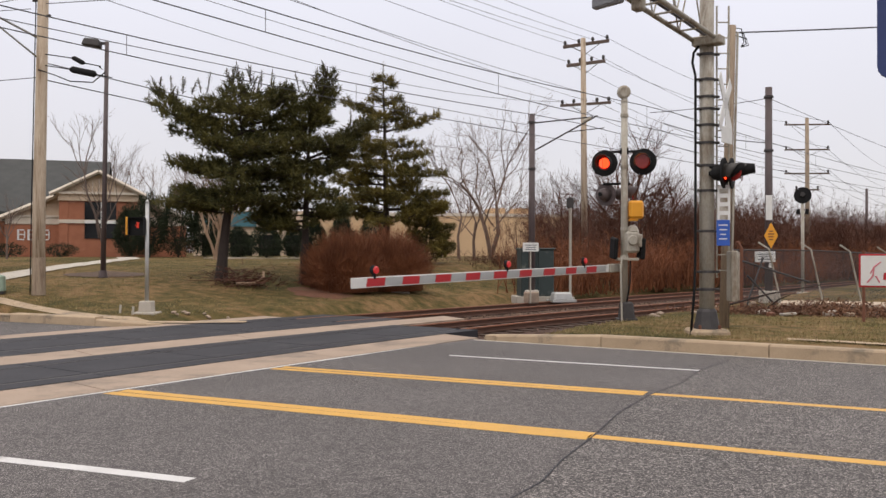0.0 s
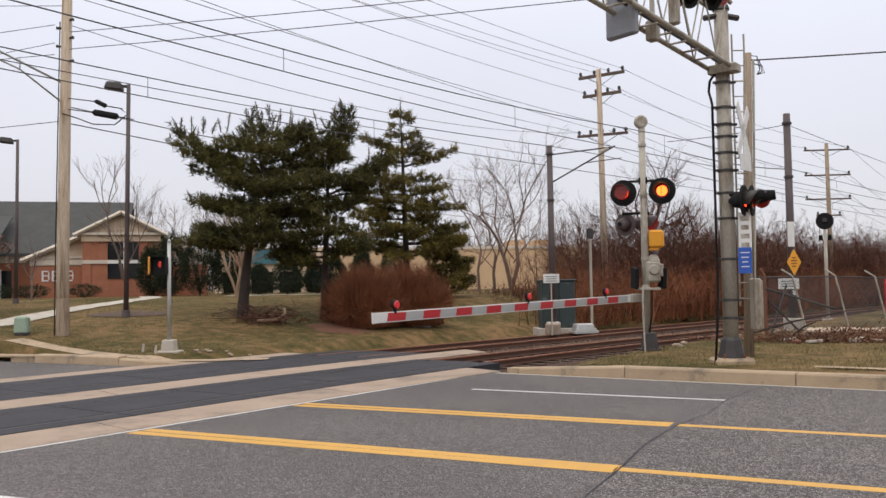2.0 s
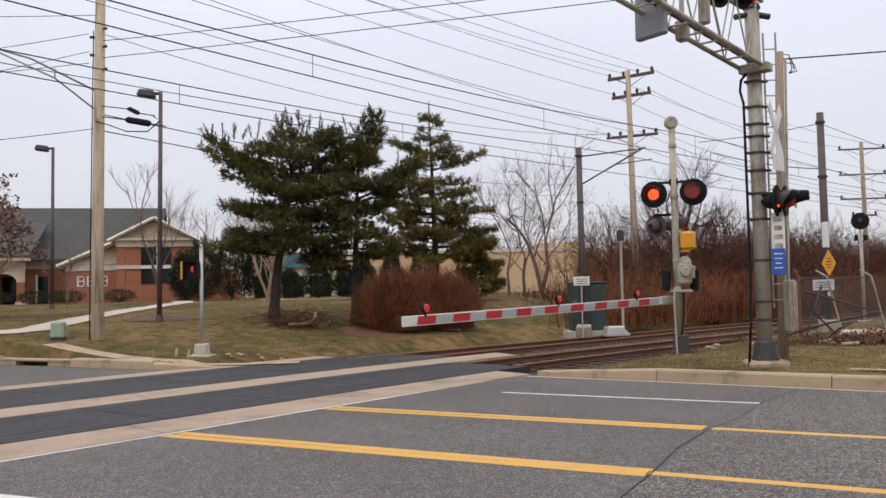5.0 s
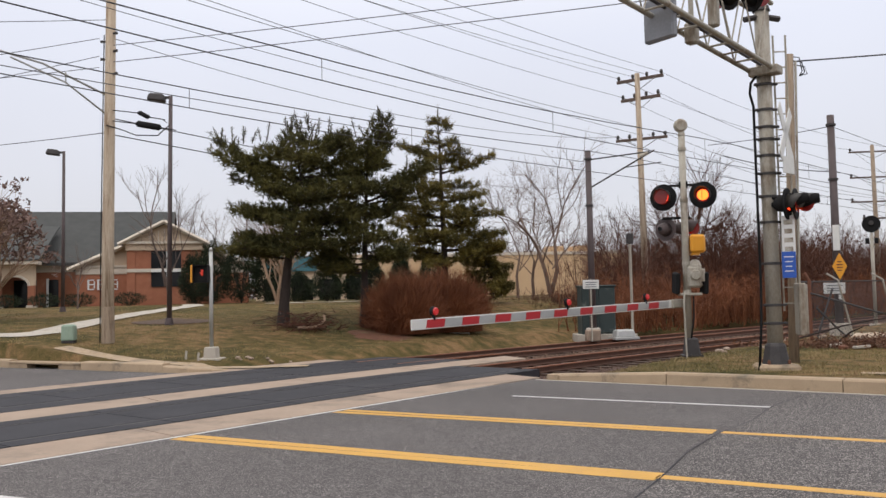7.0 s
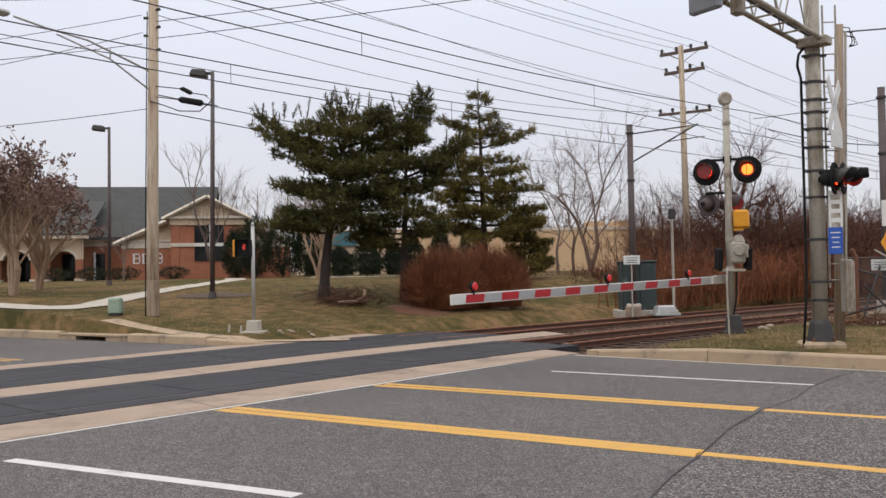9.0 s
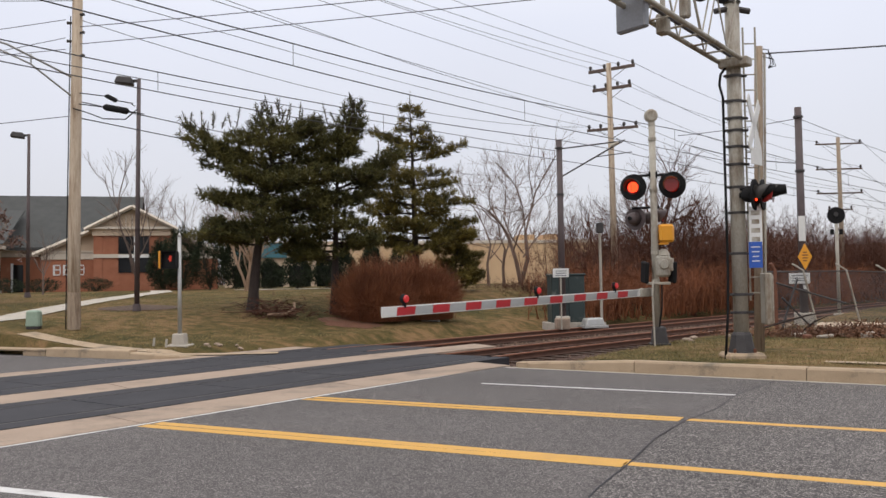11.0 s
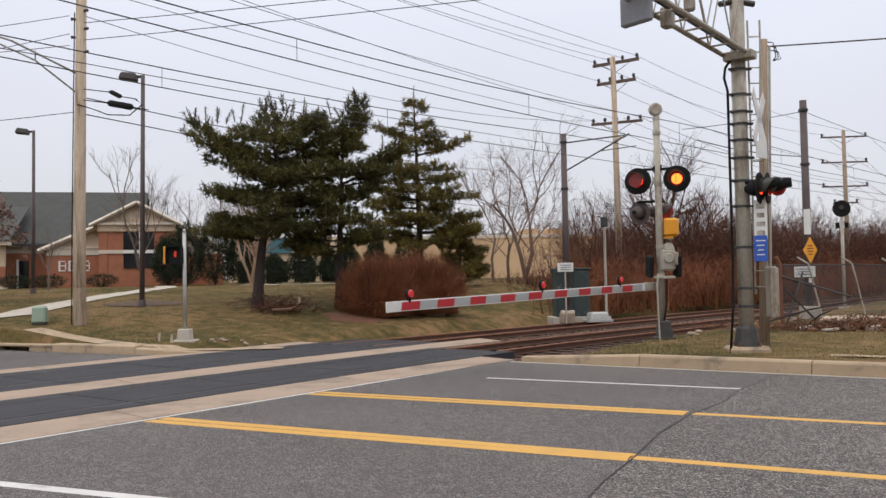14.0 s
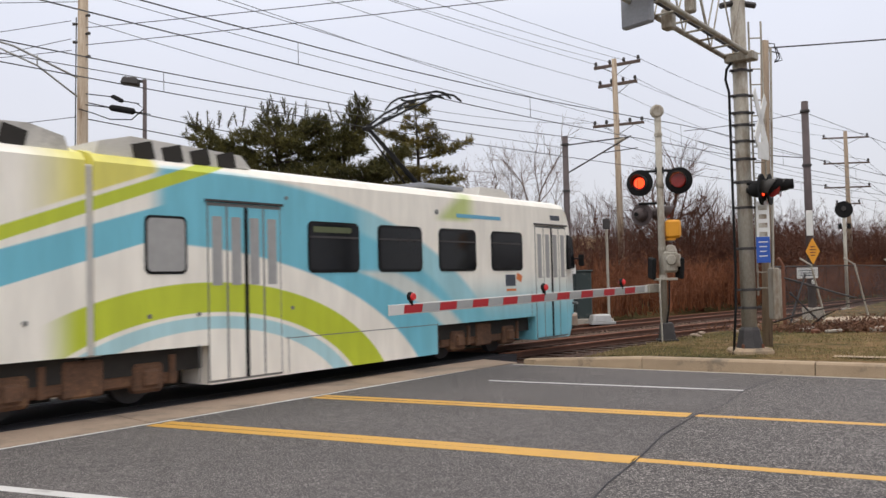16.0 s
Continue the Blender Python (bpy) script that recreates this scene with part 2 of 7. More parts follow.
SLEEPER = mat("sleeper_timber", (0.075, 0.042, 0.028), (0.042, 0.025, 0.018), 0.9, scale=5, fine=40, bump=0.5)
BALLAST = mat("ballast", (0.105, 0.05, 0.032), (0.03, 0.015, 0.01), 0.95, scale=9, fine=22, bump=1.0, bump_dist=0.06, spots=(0.22, 0.16, 0.125), spot_at=0.68)
RED = mat("red_reflective", (0.43, 0.014, 0.02), (0.36, 0.012, 0.018), 0.5, scale=4, fine=60, bump=0.03)
ARMWHITE = mat("white_reflective", (0.62, 0.62, 0.6), (0.54, 0.54, 0.52), 0.5, scale=4, fine=60, bump=0.03)
ARMGREY = mat("grey_reflective", (0.36, 0.365, 0.36), (0.3, 0.305, 0.3), 0.5, scale=4, fine=60, bump=0.03)
ORANGE = mat("yellow_orange_paint", (0.75, 0.33, 0.02), (0.65, 0.28, 0.02), 0.5, scale=4, fine=60, bump=0.03)
BLUE = mat("blue_sign", (0.02, 0.09, 0.42), (0.02, 0.08, 0.36), 0.4, scale=4, fine=60, bump=0.02)
SIGNWHITE = mat("white_sign", (0.7, 0.7, 0.68), (0.6, 0.6, 0.58), 0.5, scale=4, fine=60, bump=0.02)
GREENBOX = mat("grey_green_enamel", (0.03, 0.046, 0.045), (0.022, 0.035, 0.035), 0.6, scale=3, fine=50, bump=0.05, spots=(0.14, 0.15, 0.13))
MINT = mat("pale_green_plastic", (0.28, 0.36, 0.28), (0.22, 0.3, 0.23), 0.6, scale=4, fine=50, bump=0.05)
BRICK = mat("red_brick", (0.34, 0.135, 0.075), (0.27, 0.10, 0.055), 0.9, scale=2, fine=25, bump=0.3, spots=(0.38, 0.17, 0.1))
STUCCO = mat("buff_render", (0.55, 0.43, 0.31), (0.47, 0.36, 0.26), 0.9, scale=1.5, fine=40, bump=0.2)
TRIM = mat("cream_trim", (0.6, 0.53, 0.44), (0.5, 0.44, 0.36), 0.7, scale=2, fine=40, bump=0.1)
SHINGLE = mat("grey_green_shingle", (0.062, 0.064, 0.062), (0.042, 0.044, 0.043), 0.9, scale=1.5, fine=14, bump=0.5)
SANDWALL = mat("sand_coloured_wall", (0.60, 0.42, 0.25), (0.52, 0.36, 0.215), 0.9, scale=0.6, fine=12, bump=0.2)
GLASS = mat("dark_glass", (0.008, 0.009, 0.011), (0.012, 0.013, 0.015), 0.1, 0.0, scale=1, fine=5, bump=0.0)
GLASS.node_tree.nodes["Principled BSDF"].inputs["Specular IOR Level"].default_value = 0.22
TEAL = mat("teal_fascia", (0.05, 0.16, 0.19), (0.04, 0.13, 0.16), 0.6, scale=1, fine=20, bump=0.05)
BARK = mat("dark_bark", (0.05, 0.036, 0.03), (0.028, 0.02, 0.017), 0.95, scale=6, fine=30, bump=0.8, stretch=(2, 2, 0.5))
GREYBARK = mat("grey_brown_bark", (0.17, 0.125, 0.105), (0.11, 0.08, 0.067), 0.95, scale=6, fine=30, bump=0.5)
TANBARK = mat("tan_bark", (0.36, 0.25, 0.17), (0.27, 0.18, 0.12), 0.9, scale=6, fine=30, bump=0.4)
MULCH = mat("brown_mulch", (0.12, 0.075, 0.05), (0.07, 0.045, 0.03), 0.95, scale=6, fine=30, bump=1.0, bump_dist=0.03)
NEEDLES = leafmat("pine_needles", (0.016, 0.021, 0.009), (0.13, 0.115, 0.032))
NEEDLES2 = leafmat("yellow_green_needles", (0.022, 0.028, 0.01), (0.22, 0.165, 0.038))
EVERGREEN = leafmat("dark_evergreen", (0.012, 0.02, 0.012), (0.035, 0.045, 0.02))
TWIGRED = leafmat("red_brown_twigs", (0.10, 0.036, 0.019), (0.29, 0.112, 0.052))
TWIG = leafmat("brown_twigs", (0.04, 0.016, 0.010), (0.13, 0.055, 0.034))
TWIGPALE = leafmat("grey_twigs", (0.12, 0.08, 0.062), (0.21, 0.145, 0.115))
DRYLEAF = leafmat("dry_leaf_clusters", (0.10, 0.06, 0.05), (0.22, 0.14, 0.12))
GRASSBLADE = leafmat("dry_grass_blades", (0.13, 0.12, 0.045), (0.36, 0.27, 0.14), 0.9)
WIRE = mat("wire", (0.035, 0.035, 0.04), (0.05, 0.05, 0.055), 0.6, scale=1, fine=2, bump=0)
# ---------- ground ----------
FARKERB = 15.55                   # far kerb beyond the railway


def smooth(a, b, v):
    v = max(0.0, min(1.0, (v - a) / (b - a)))
    return v * v * (3 - 2 * v)


def ground_z(p):
    """Height of the lawns and of the ground under road and railway."""
    s, n, ts, tn = p.dot(RD), p.dot(RN), p.dot(TD), p.dot(TN)
    left = tn < -14
    edge = FARKERB if left else 16.62 - (s + 7.2) * 0.121
    out = smooth(edge + 0.28, edge + 0.42, n)
    if left:
        away = math.hypot(p.x, p.y) - 22.5
        rise = 1.52 * (1 - math.exp(-max(0, away) / 14.0)) * smooth(-18.6, -26.0, tn)
        rise += 0.25 * math.exp(-((p.x + 5.6) ** 2 + (p.y - 35.4) ** 2) / 14.0)
        lawn = 0.13 + rise
        out *= smooth(-18.2, -19.4, tn)
        far = smooth(60, 110, away) * smooth(-24, -40, tn)
        lawn += far * 0.3
    else:
        lawn = 0.19 + 0.05 * smooth(16.5, 19.5, n) + 0.1 * smooth(20, 30, n) * smooth(-7, -3, tn)
        out *= smooth(-9.4, -8.0, tn)
    return -0.35 + (lawn + 0.35 + 0.02 * noise.noise(Vector((p.x * 0.7, p.y * 0.7, 0)))) * out if n > -1.5 else 0.14


def steps(a, b, st):
    return list(np.arange(a, b, st))


def build_ground(material):
    ss = [-3000, -1500, -700, -350, -200, -140, -110] + steps(-90, 30, 0.7) + [32, 36, 42, 50, 60, 80, 120, 200, 400, 900, 1800, 3000]
    nn = [-3000, -1200, -400, -150, -60, -20, -8, -3, -1.6, -1.4, 0, 5, 10, 14, 15] + steps(15.55, 16.0, 0.15) + steps(16.0, 20, 0.3) + steps(20, 90, 0.8) + [92, 96, 104, 120, 150, 200, 300, 500, 900, 1800, 3500]
    verts, faces = [], []
    for n in nn:
        for s in ss:
            p = RD * s + RN * n
            verts.append((p.x, p.y, ground_z(p)))
    w = len(ss)
    for j in range(len(nn) - 1):
        for i in range(w - 1):
            a = j * w + i
            faces.append((a, a + 1, a + w + 1, a + w))
    me = bpy.data.meshes.new("ground")
    me.from_pydata(verts, [], faces)
    me.materials.append(material)
    for p in me.polygons:
        p.use_smooth = True
    return tagged(new("ground", me), "patchy winter lawn of straw and olive green grass", "ground", kind="structure")


def grass_material():
    m = bpy.data.materials.new("winter_grass")
    m.use_nodes = True
    nt = m.node_tree
    N, L = nt.nodes.new, nt.links.new
    bs = nt.nodes["Principled BSDF"]
    tc = N("ShaderNodeTexCoord")
    n1, n2, n3 = (N("ShaderNodeTexNoise") for _ in range(3))
    for k, (sc, de) in zip((n1, n2, n3), ((0.22, 5), (2.5, 5), (34, 3))):
        k.inputs["Scale"].default_value, k.inputs["Detail"].default_value = sc, de
        L(tc.outputs["Object"], k.inputs["Vector"])
    r1 = N("ShaderNodeValToRGB")
    el = r1.color_ramp.elements
    el[0].position, el[0].color = 0.40, (0.054, 0.05, 0.018, 1)
    el[1].position, el[1].color = 0.61, (0.21, 0.13, 0.065, 1)
    mid = el.new(0.5)
    mid.color = (0.112, 0.083, 0.033, 1)
    ad = N("ShaderNodeMath")
    ad.operation = "MULTIPLY_ADD"
    ad.inputs[1].default_value = 0.5
    L(n2.outputs[0], ad.inputs[0])
    hf = N("ShaderNodeMath")
    hf.operation = "MULTIPLY"
    hf.inputs[1].default_value = 0.5
    L(n1.outputs[0], hf.inputs[0])
    L(hf.outputs[0], ad.inputs[2])
    L(ad.outputs[0], r1.inputs[0])
    r3 = N("ShaderNodeMapRange")
    r3.inputs[1].default_value, r3.inputs[2].default_value = 0.3, 0.7
    r3.inputs[3].default_value, r3.inputs[4].default_value = 0.62, 1.35
    L(n3.outputs[0], r3.inputs[0])
    hs = N("ShaderNodeHueSaturation")
    L(r3.outputs[0], hs.inputs["Value"])
    L(r1.outputs[0], hs.inputs["Color"])
    L(hs.outputs[0], bs.inputs["Base Color"])
    bs.inputs["Roughness"].default_value = 0.95
    bs.inputs["Specular IOR Level"].default_value = 0.1
    bp = N("ShaderNodeBump")
    bp.inputs["Strength"].default_value, bp.inputs["Distance"].default_value = 0.8, 0.04
    L(n3.outputs[0], bp.inputs["Height"])
    L(bp.outputs[0], bs.inputs["Normal"])
    return m


GRASS = grass_material()
build_ground(GRASS)

# ---------- road ----------
b = B()
slab(b, [rp(-260, 1.9), rp(260, 1.9), rp(260, -15.9), rp(260, 16.1)][:2] + [rp(260, 16.7), rp(-260, 16.7)], -0.3, 0.0)
road = tagged(mesh_ob("road", b, ASPHALT), "worn grey asphalt road with tar joints", "road", kind="structure")
b = B()
slab(b, [rp(-260, -1.4), rp(260, -1.4), rp(260, 1.9), rp(-260, 1.9)], -0.3, 0.15)
tagged(mesh_ob("pavement", b, CONCRETE), "plain concrete pavement beside the road", "pavement", kind="structure")


def stripe(name, s0, s1, n0, n1, w, material, label, z=0.004):
    """A painted line on the road, its ends cut along the railway's edge."""
    b = B()
    steps_ = max(2, int(abs(s1 - s0) / 0.5))
    lo = []
    for i in range(steps_ + 1):
        k = i / steps_
        s, n = s0 + (s1 - s0) * k, n0 + (n1 - n0) * k
        j = 0.008 * noise.noise(Vector((s * 3, n, 1)))
        j2 = 0.008 * noise.noise(Vector((s * 3, n, 5)))
        lo.append((b.verts.new(rp(s, n - w / 2 + j, z)), b.verts.new(rp(s, n + w / 2 + j2, z))))
    for (a, c), (d, f) in zip(lo, lo[1:]):
        b.faces.new((a, d, f, c))
    return tagged(mesh_ob(name, b, material), label, "road marking", kind="structure")


def railway_edge(n, off=-9.87):
    """s on the road where the line n meets the railway's near edge."""
    return (off - n * RN.dot(TN)) / RD.dot(TN)


for nn_, w_ in ((8.25, 0.185), (11.1, 0.17)):
    for d_ in (-0.11, 0.11):
        stripe("yellow_line", railway_edge(nn_ + d_) + 0.12, (-2.35 if nn_ < 9 else -2.45), nn_ + d_, nn_ + d_ * 0.8, w_, YELLOW, "double yellow painted line on asphalt")
    stripe("yellow_line", -2.37, 90, nn_, nn_, 0.17, YELLOW, "single yellow painted line on asphalt")
    for d_ in (-0.125, 0.125):
        stripe("yellow_line", railway_edge(nn_, -19.4), -90, nn_ + d_, nn_ + d_, 0.11, YELLOW, "double yellow painted line on asphalt")
for k in range(0, 8):
    stripe("lane_dash", -6.45 + 12 * k, -2.2 + 12 * k, 13.78, 13.68, 0.11, WHITE, "white dashed lane line on asphalt")
    stripe("lane_dash", -8.15 + 12 * k, -4.7 + 12 * k, 4.97, 5.27, 0.15, WHITE, "white dashed lane line on asphalt")
# stop line along the crossing slab
b = B()
q = [tp(-3.5, -9.87, 0.004), tp(15.4, -9.87, 0.004), tp(15.4, -9.78, 0.004), tp(-3.5, -9.82, 0.004)]
b.faces.new([b.verts.new(v) for v in q][::-1])
tagged(mesh_ob("edge_line", b, WHITE), "thin white line along the crossing slab", "road marking", kind="structure")
# white line at the foot of the kerb
b = B()
for i in range(40):
    s = -7.2 + i * 1.5
    s2 = s + 1.5
    e0, e1 = 16.62 - (s + 7.2) * 0.121, 16.62 - (s2 + 7.2) * 0.121
    b.faces.new([b.verts.new(v) for v in (rp(s, e0 - 0.16, 0.004), rp(s2, e1 - 0.16, 0.004), rp(s2, e1 - 0.02, 0.004), rp(s, e0 - 0.02, 0.004))])
tagged(mesh_ob("gutter_line", b, PALECON), "pale gutter strip at the foot of the kerb", "gutter", kind="structure")
# tar joint across the lanes
b = B()
joint = [(-2.2, 4.5), (-2.3, 5.6), (-2.22, 6.4), (-2.3, 7.2), (-2.33, 8.3), (-2.42, 9.6), (-2.38, 11.0), (-2.2, 12.2), (-2.2, 13.6), (-1.9, 15.6)]
for (s0, n0), (s1, n1) in zip(joint, joint[1:]):
    b.faces.new([b.verts.new(v) for v in (rp(s0 - 0.009, n0, 0.006), rp(s0 + 0.009, n0, 0.006), rp(s1 + 0.009, n1, 0.006), rp(s1 - 0.009, n1, 0.006))])
tagged(mesh_ob("tar_joint", b, PANEL), "dark tar joint across the asphalt", "joint", kind="structure")
# coarser, older surface past the joint
b = B()
slab(b, [rp(-2.25, 2.0), rp(260, 2.0), rp(260, 15.0), rp(-1.95, 15.5), rp(-2.2, 13.6), rp(-2.38, 11.0), rp(-2.3, 8.3)], -0.05, 0.0015)
OLDASPHALT = asphalt("old_asphalt", (0.028, 0.026, 0.0255), (0.087, 0.08, 0.078), (0.41, 0.37, 0.35), 0.57, 105, 0.15)
tagged(mesh_ob("road_patch", b, OLDASPHALT), "older coarse asphalt with pale chippings", "road", kind="structure")

# ---------- level crossing ----------
crossing = empty("level_crossing", "level crossing of dark panels and concrete slabs", "level crossing", kind="structure")


def strip(name, n0, n1, s0, s1a, s1b, z, material, label="", pieces=1, gap=0.012):
    for i in range(pieces):
        a0 = s0 + (s1a - s0) * i / pieces + gap
        a1 = s0 + (s1a - s0) * (i + 1) / pieces - gap
        c1 = s0 + (s1b - s0) * (i + 1) / pieces - gap
        c0 = s0 + (s1b - s0) * i / pieces + gap
        b = B()
        slab(b, [tc(a0, n0), tc(a1, n0), tc(c1, n1), tc(c0, n1)], -0.2, z)
        part(name, b, material, crossing, label)


strip("concrete_slab", -9.87, -10.95, -2.0, 15.6, 15.9, 0.012, CONCRETE, "", 4)
strip("concrete_slab", -13.4, -14.55, -2.0, 20.0, 20.6, 0.014, CONCRETE, "", 6)
strip("concrete_slab", -17.6, -18.4, -2.0, 17.5, 17.6, 0.014, CONCRETE, "", 5)
for c_, hw_, end in ((-12.2, 1.22, 17.2), (-16.07, 1.5, 19.0)):
    edges = [c_ + hw_, c_ + 0.82, c_ + 0.70, c_ - 0.66, c_ - 0.78, c_ - hw_]
    for e0, e1 in ((0, 1), (2, 3), (4, 5)):
        strip("rubber_panel", edges[e0], edges[e1], -2.0, end, end, 0.018, PANEL, "", 8)

# ---------- railway ----------
railway = empty("railway_track", "two rusty rail tracks on brown ballast", "railway", kind="structure")
b = B()
for lo, hi in ((15.5, 400), (-400, -2.2)):
    secs = [-19.6, -18.6, -17.4, -14.6, -14.2, -13.6, -10.8, -10.0, -9.0]
    zs = [-0.24, -0.2, -0.19, -0.19, -0.09, -0.19, -0.19, -0.16, -0.1]
    ring = []
    st = [lo + (hi - lo) * (k / 90) ** (2 if lo > 0 else 0.5) for k in range(91)]
    for s in st:
        ring.append([b.verts.new(tc(s, n, z + 0.02 * noise.noise(Vector((s * 2, n * 2, 0))))) for n, z in zip(secs, zs)])
    for r0, r1 in zip(ring, ring[1:]):
        for k in range(len(secs) - 1):
            b.faces.new((r0[k], r0[k + 1], r1[k + 1], r1[k]))
part("ballast", b, BALLAST, railway, "brown stone ballast", smooth=True)
PALEGRAVEL = mat("pale_gravel", (0.24, 0.165, 0.12), (0.12, 0.075, 0.052), 0.95, scale=7, fine=26, bump=1.0, bump_dist=0.05, spots=(0.1, 0.065, 0.05), spot_at=0.56)
s_st = random.Random(8)
verts_, faces_ = [], []
for i in range(9000):
    s_ = 15.8 + s_st.random() ** 1.7 * 60
    lane = s_st.random()
    n_ = s_st.gauss(-14.15, 0.2) if lane < 0.4 else (s_st.uniform(-18.4, -10.2) if lane < 0.8 else s_st.uniform(-10.4, -9.0))
    if min(abs(n_ - c_) for c_ in (-11.445, -12.955, -15.315, -16.825)) < 0.12:
        continue
    q_ = tc(s_, n_, -0.09 if lane < 0.4 else (-0.18 if lane < 0.8 else -0.12))
    r_ = s_st.uniform(0.025, 0.06)
    k_ = len(verts_)
    for dx, dy, dz in ((1, 0, 0), (-0.4, 0.9, 0), (-0.6, -0.8, 0), (0, 0, 1)):
        a_ = s_st.uniform(0.7, 1.3)
        verts_.append((q_.x + dx * r_ * a_, q_.y + dy * r_ * a_, q_.z - 0.02 + dz * r_ * 1.2 * a_))
    faces_ += [(k_, k_ + 1, k_ + 3), (k_ + 1, k_ + 2, k_ + 3), (k_ + 2, k_, k_ + 3)]
me_ = bpy.data.meshes.new("ballast_stone")
me_.from_pydata(verts_, [], faces_)
me_.materials.append(PALEGRAVEL)
o_ = new("ballast_stone", me_)
o_.parent = railway
tagged(o_, "loose pale ballast stones", kind="stuff")


def sweep_rail(n, s_list, z, top=None):
    """One rail along the bend."""
    prof = [(-0.07, 0), (0.07, 0), (0.07, 0.015), (0.012, 0.03), (0.012, 0.115), (0.036, 0.125), (0.036, 0.155), (-0.036, 0.155), (-0.036, 0.125), (-0.012, 0.115), (-0.012, 0.03), (-0.07, 0.015)]
    b = B()
    rings = [[b.verts.new(tc(s, n + x, z + h)) for x, h in prof] for s in s_list]
    for r0, r1 in zip(rings, rings[1:]):
        for k in range(12):
            f = b.faces.new((r0[k], r0[(k + 1) % 12], r1[(k + 1) % 12], r1[k]))
            f.material_index = 1 if k in (5, 6, 7) else 0
    bmesh.ops.recalc_face_normals(b, faces=b.faces)
    part("rail", b, [RAILWEB, top or RAILTOP], railway)


AHEAD = steps(17.2, 26, 1.0) + [26, 40, 70, 130, 250, 420]
for c_ in (-12.2, -16.07):
    for d_ in (-0.755, 0.755):
        sweep_rail(c_ + d_, AHEAD, -0.135)
        sweep_rail(c_ + d_, [-420, -100, -2.0], -0.14)
        sweep_rail(c_ + d_, [-2.0, 5, 11] + steps(12, 17.3, 1.0), -0.14, DARKSTEEL)
b = B()
box(b, (0.23, 2.5, 0.14), (0, 0, 0), bevel=0.012)
SLEEPER_ME = bpy.data.meshes.new("sleeper")
b.to_mesh(SLEEPER_ME)
b.free()
SLEEPER_ME.materials.append(SLEEPER)
rng = random.Random(3)
for c_ in (-12.2, -16.07):
    for k in range(110):
        p = tc(17.9 + k * 0.6, c_ + rng.uniform(-0.03, 0.03), -0.215)
        shared("sleeper", SLEEPER_ME, railway, pose(p.x, p.y, p.z, 0, 0, heading(17.9 + k * 0.6) + rng.uniform(-1, 1)))

# ---------- kerbs ----------
kerb = empty("kerb", "weathered tan concrete kerb in long sections", "kerb", kind="structure")


def kerb_piece(p0, p1, h=0.22, w=0.28, h1=None, material=None):
    d = (p1 - p0)
    l = d.length
    b = B()
    h1 = h if h1 is None else h1
    prof = lambda k: [(0.0, -0.1), (0.02, k - 0.03), (0.05, k), (w, k + 0.005), (w, -0.1)]
    a = [b.verts.new((0.008, y, z)) for y, z in prof(h)]
    c = [b.verts.new((l - 0.008, y, z)) for y, z in prof(h1)]
    b.faces.new(a)
    b.faces.new(c[::-1])
    for i in range(5):
        b.faces.new((a[(i + 1) % 5], a[i], c[i], c[(i + 1) % 5]))
    bmesh.ops.recalc_face_normals(b, faces=b.faces)
    return part("kerb_section", b, material or KERBSTONE, kerb, m=pose(p0.x, p0.y, 0, 0, 0, math.degrees(math.atan2(d.y, d.x))))


def kerb_at(s):
    return rp(s, 16.62 - (s + 7.2) * 0.121)


kerb_piece(tp(16.6, -9.4), kerb_at(-7.0), 0.03, 0.28, 0.10)
kerb_piece(kerb_at(-7.0), kerb_at(-4.45), 0.10, 0.28, 0.22)
for k in range(14):
    kerb_piece(kerb_at(-4.45 + 3.05 * k), kerb_at(-4.45 + 3.05 * (k + 1)))
lk_ = [rp(-16.9 - 3.05 * k, FARKERB) for k in range(14)]
for k, (p1, p0) in enumerate(zip(lk_, lk_[1:])):
    if k != 1:
        kerb_piece(p0, p1)
curve_pts = [rp(-16.9, FARKERB), rp(-16.1, FARKERB + 0.1), rp(-15.7, FARKERB + 0.5), rp(-15.6, FARKERB + 1.0)]
for k, (p0, p1) in enumerate(zip(curve_pts, curve_pts[1:])):
    kerb_piece(p0, p1, 0.17 - 0.045 * k, 0.28, 0.17 - 0.045 * (k + 1))
# storm drain inlet in the far kerb
inlet = empty("storm_drain", "dark storm drain slot under a concrete kerb lintel", "storm drain", tuple(rp(-21.5, FARKERB)), ROAD, kind="structure")
b = B()
box(b, (3.05, 0.5, 0.06), (0, 0.25, 0.15), bevel=0.012)
part("lintel", b, KERBSTONE, inlet)
b = B()
box(b, (0.8, 0.28, 0.2), (-1.12, 0.16, 0.02), bevel=0.01)
part("cheek", b, KERBSTONE, inlet)
b = B()
box(b, (0.9, 0.28, 0.2), (1.07, 0.16, 0.02), bevel=0.01)
part("cheek", b, KERBSTONE, inlet)
# black plate stands for the shade inside the slot
b = B()
box(b, (1.4, 0.05, 0.3), (-0.05, 0.42, -0.02))
part("recess", b, BLACK, inlet)


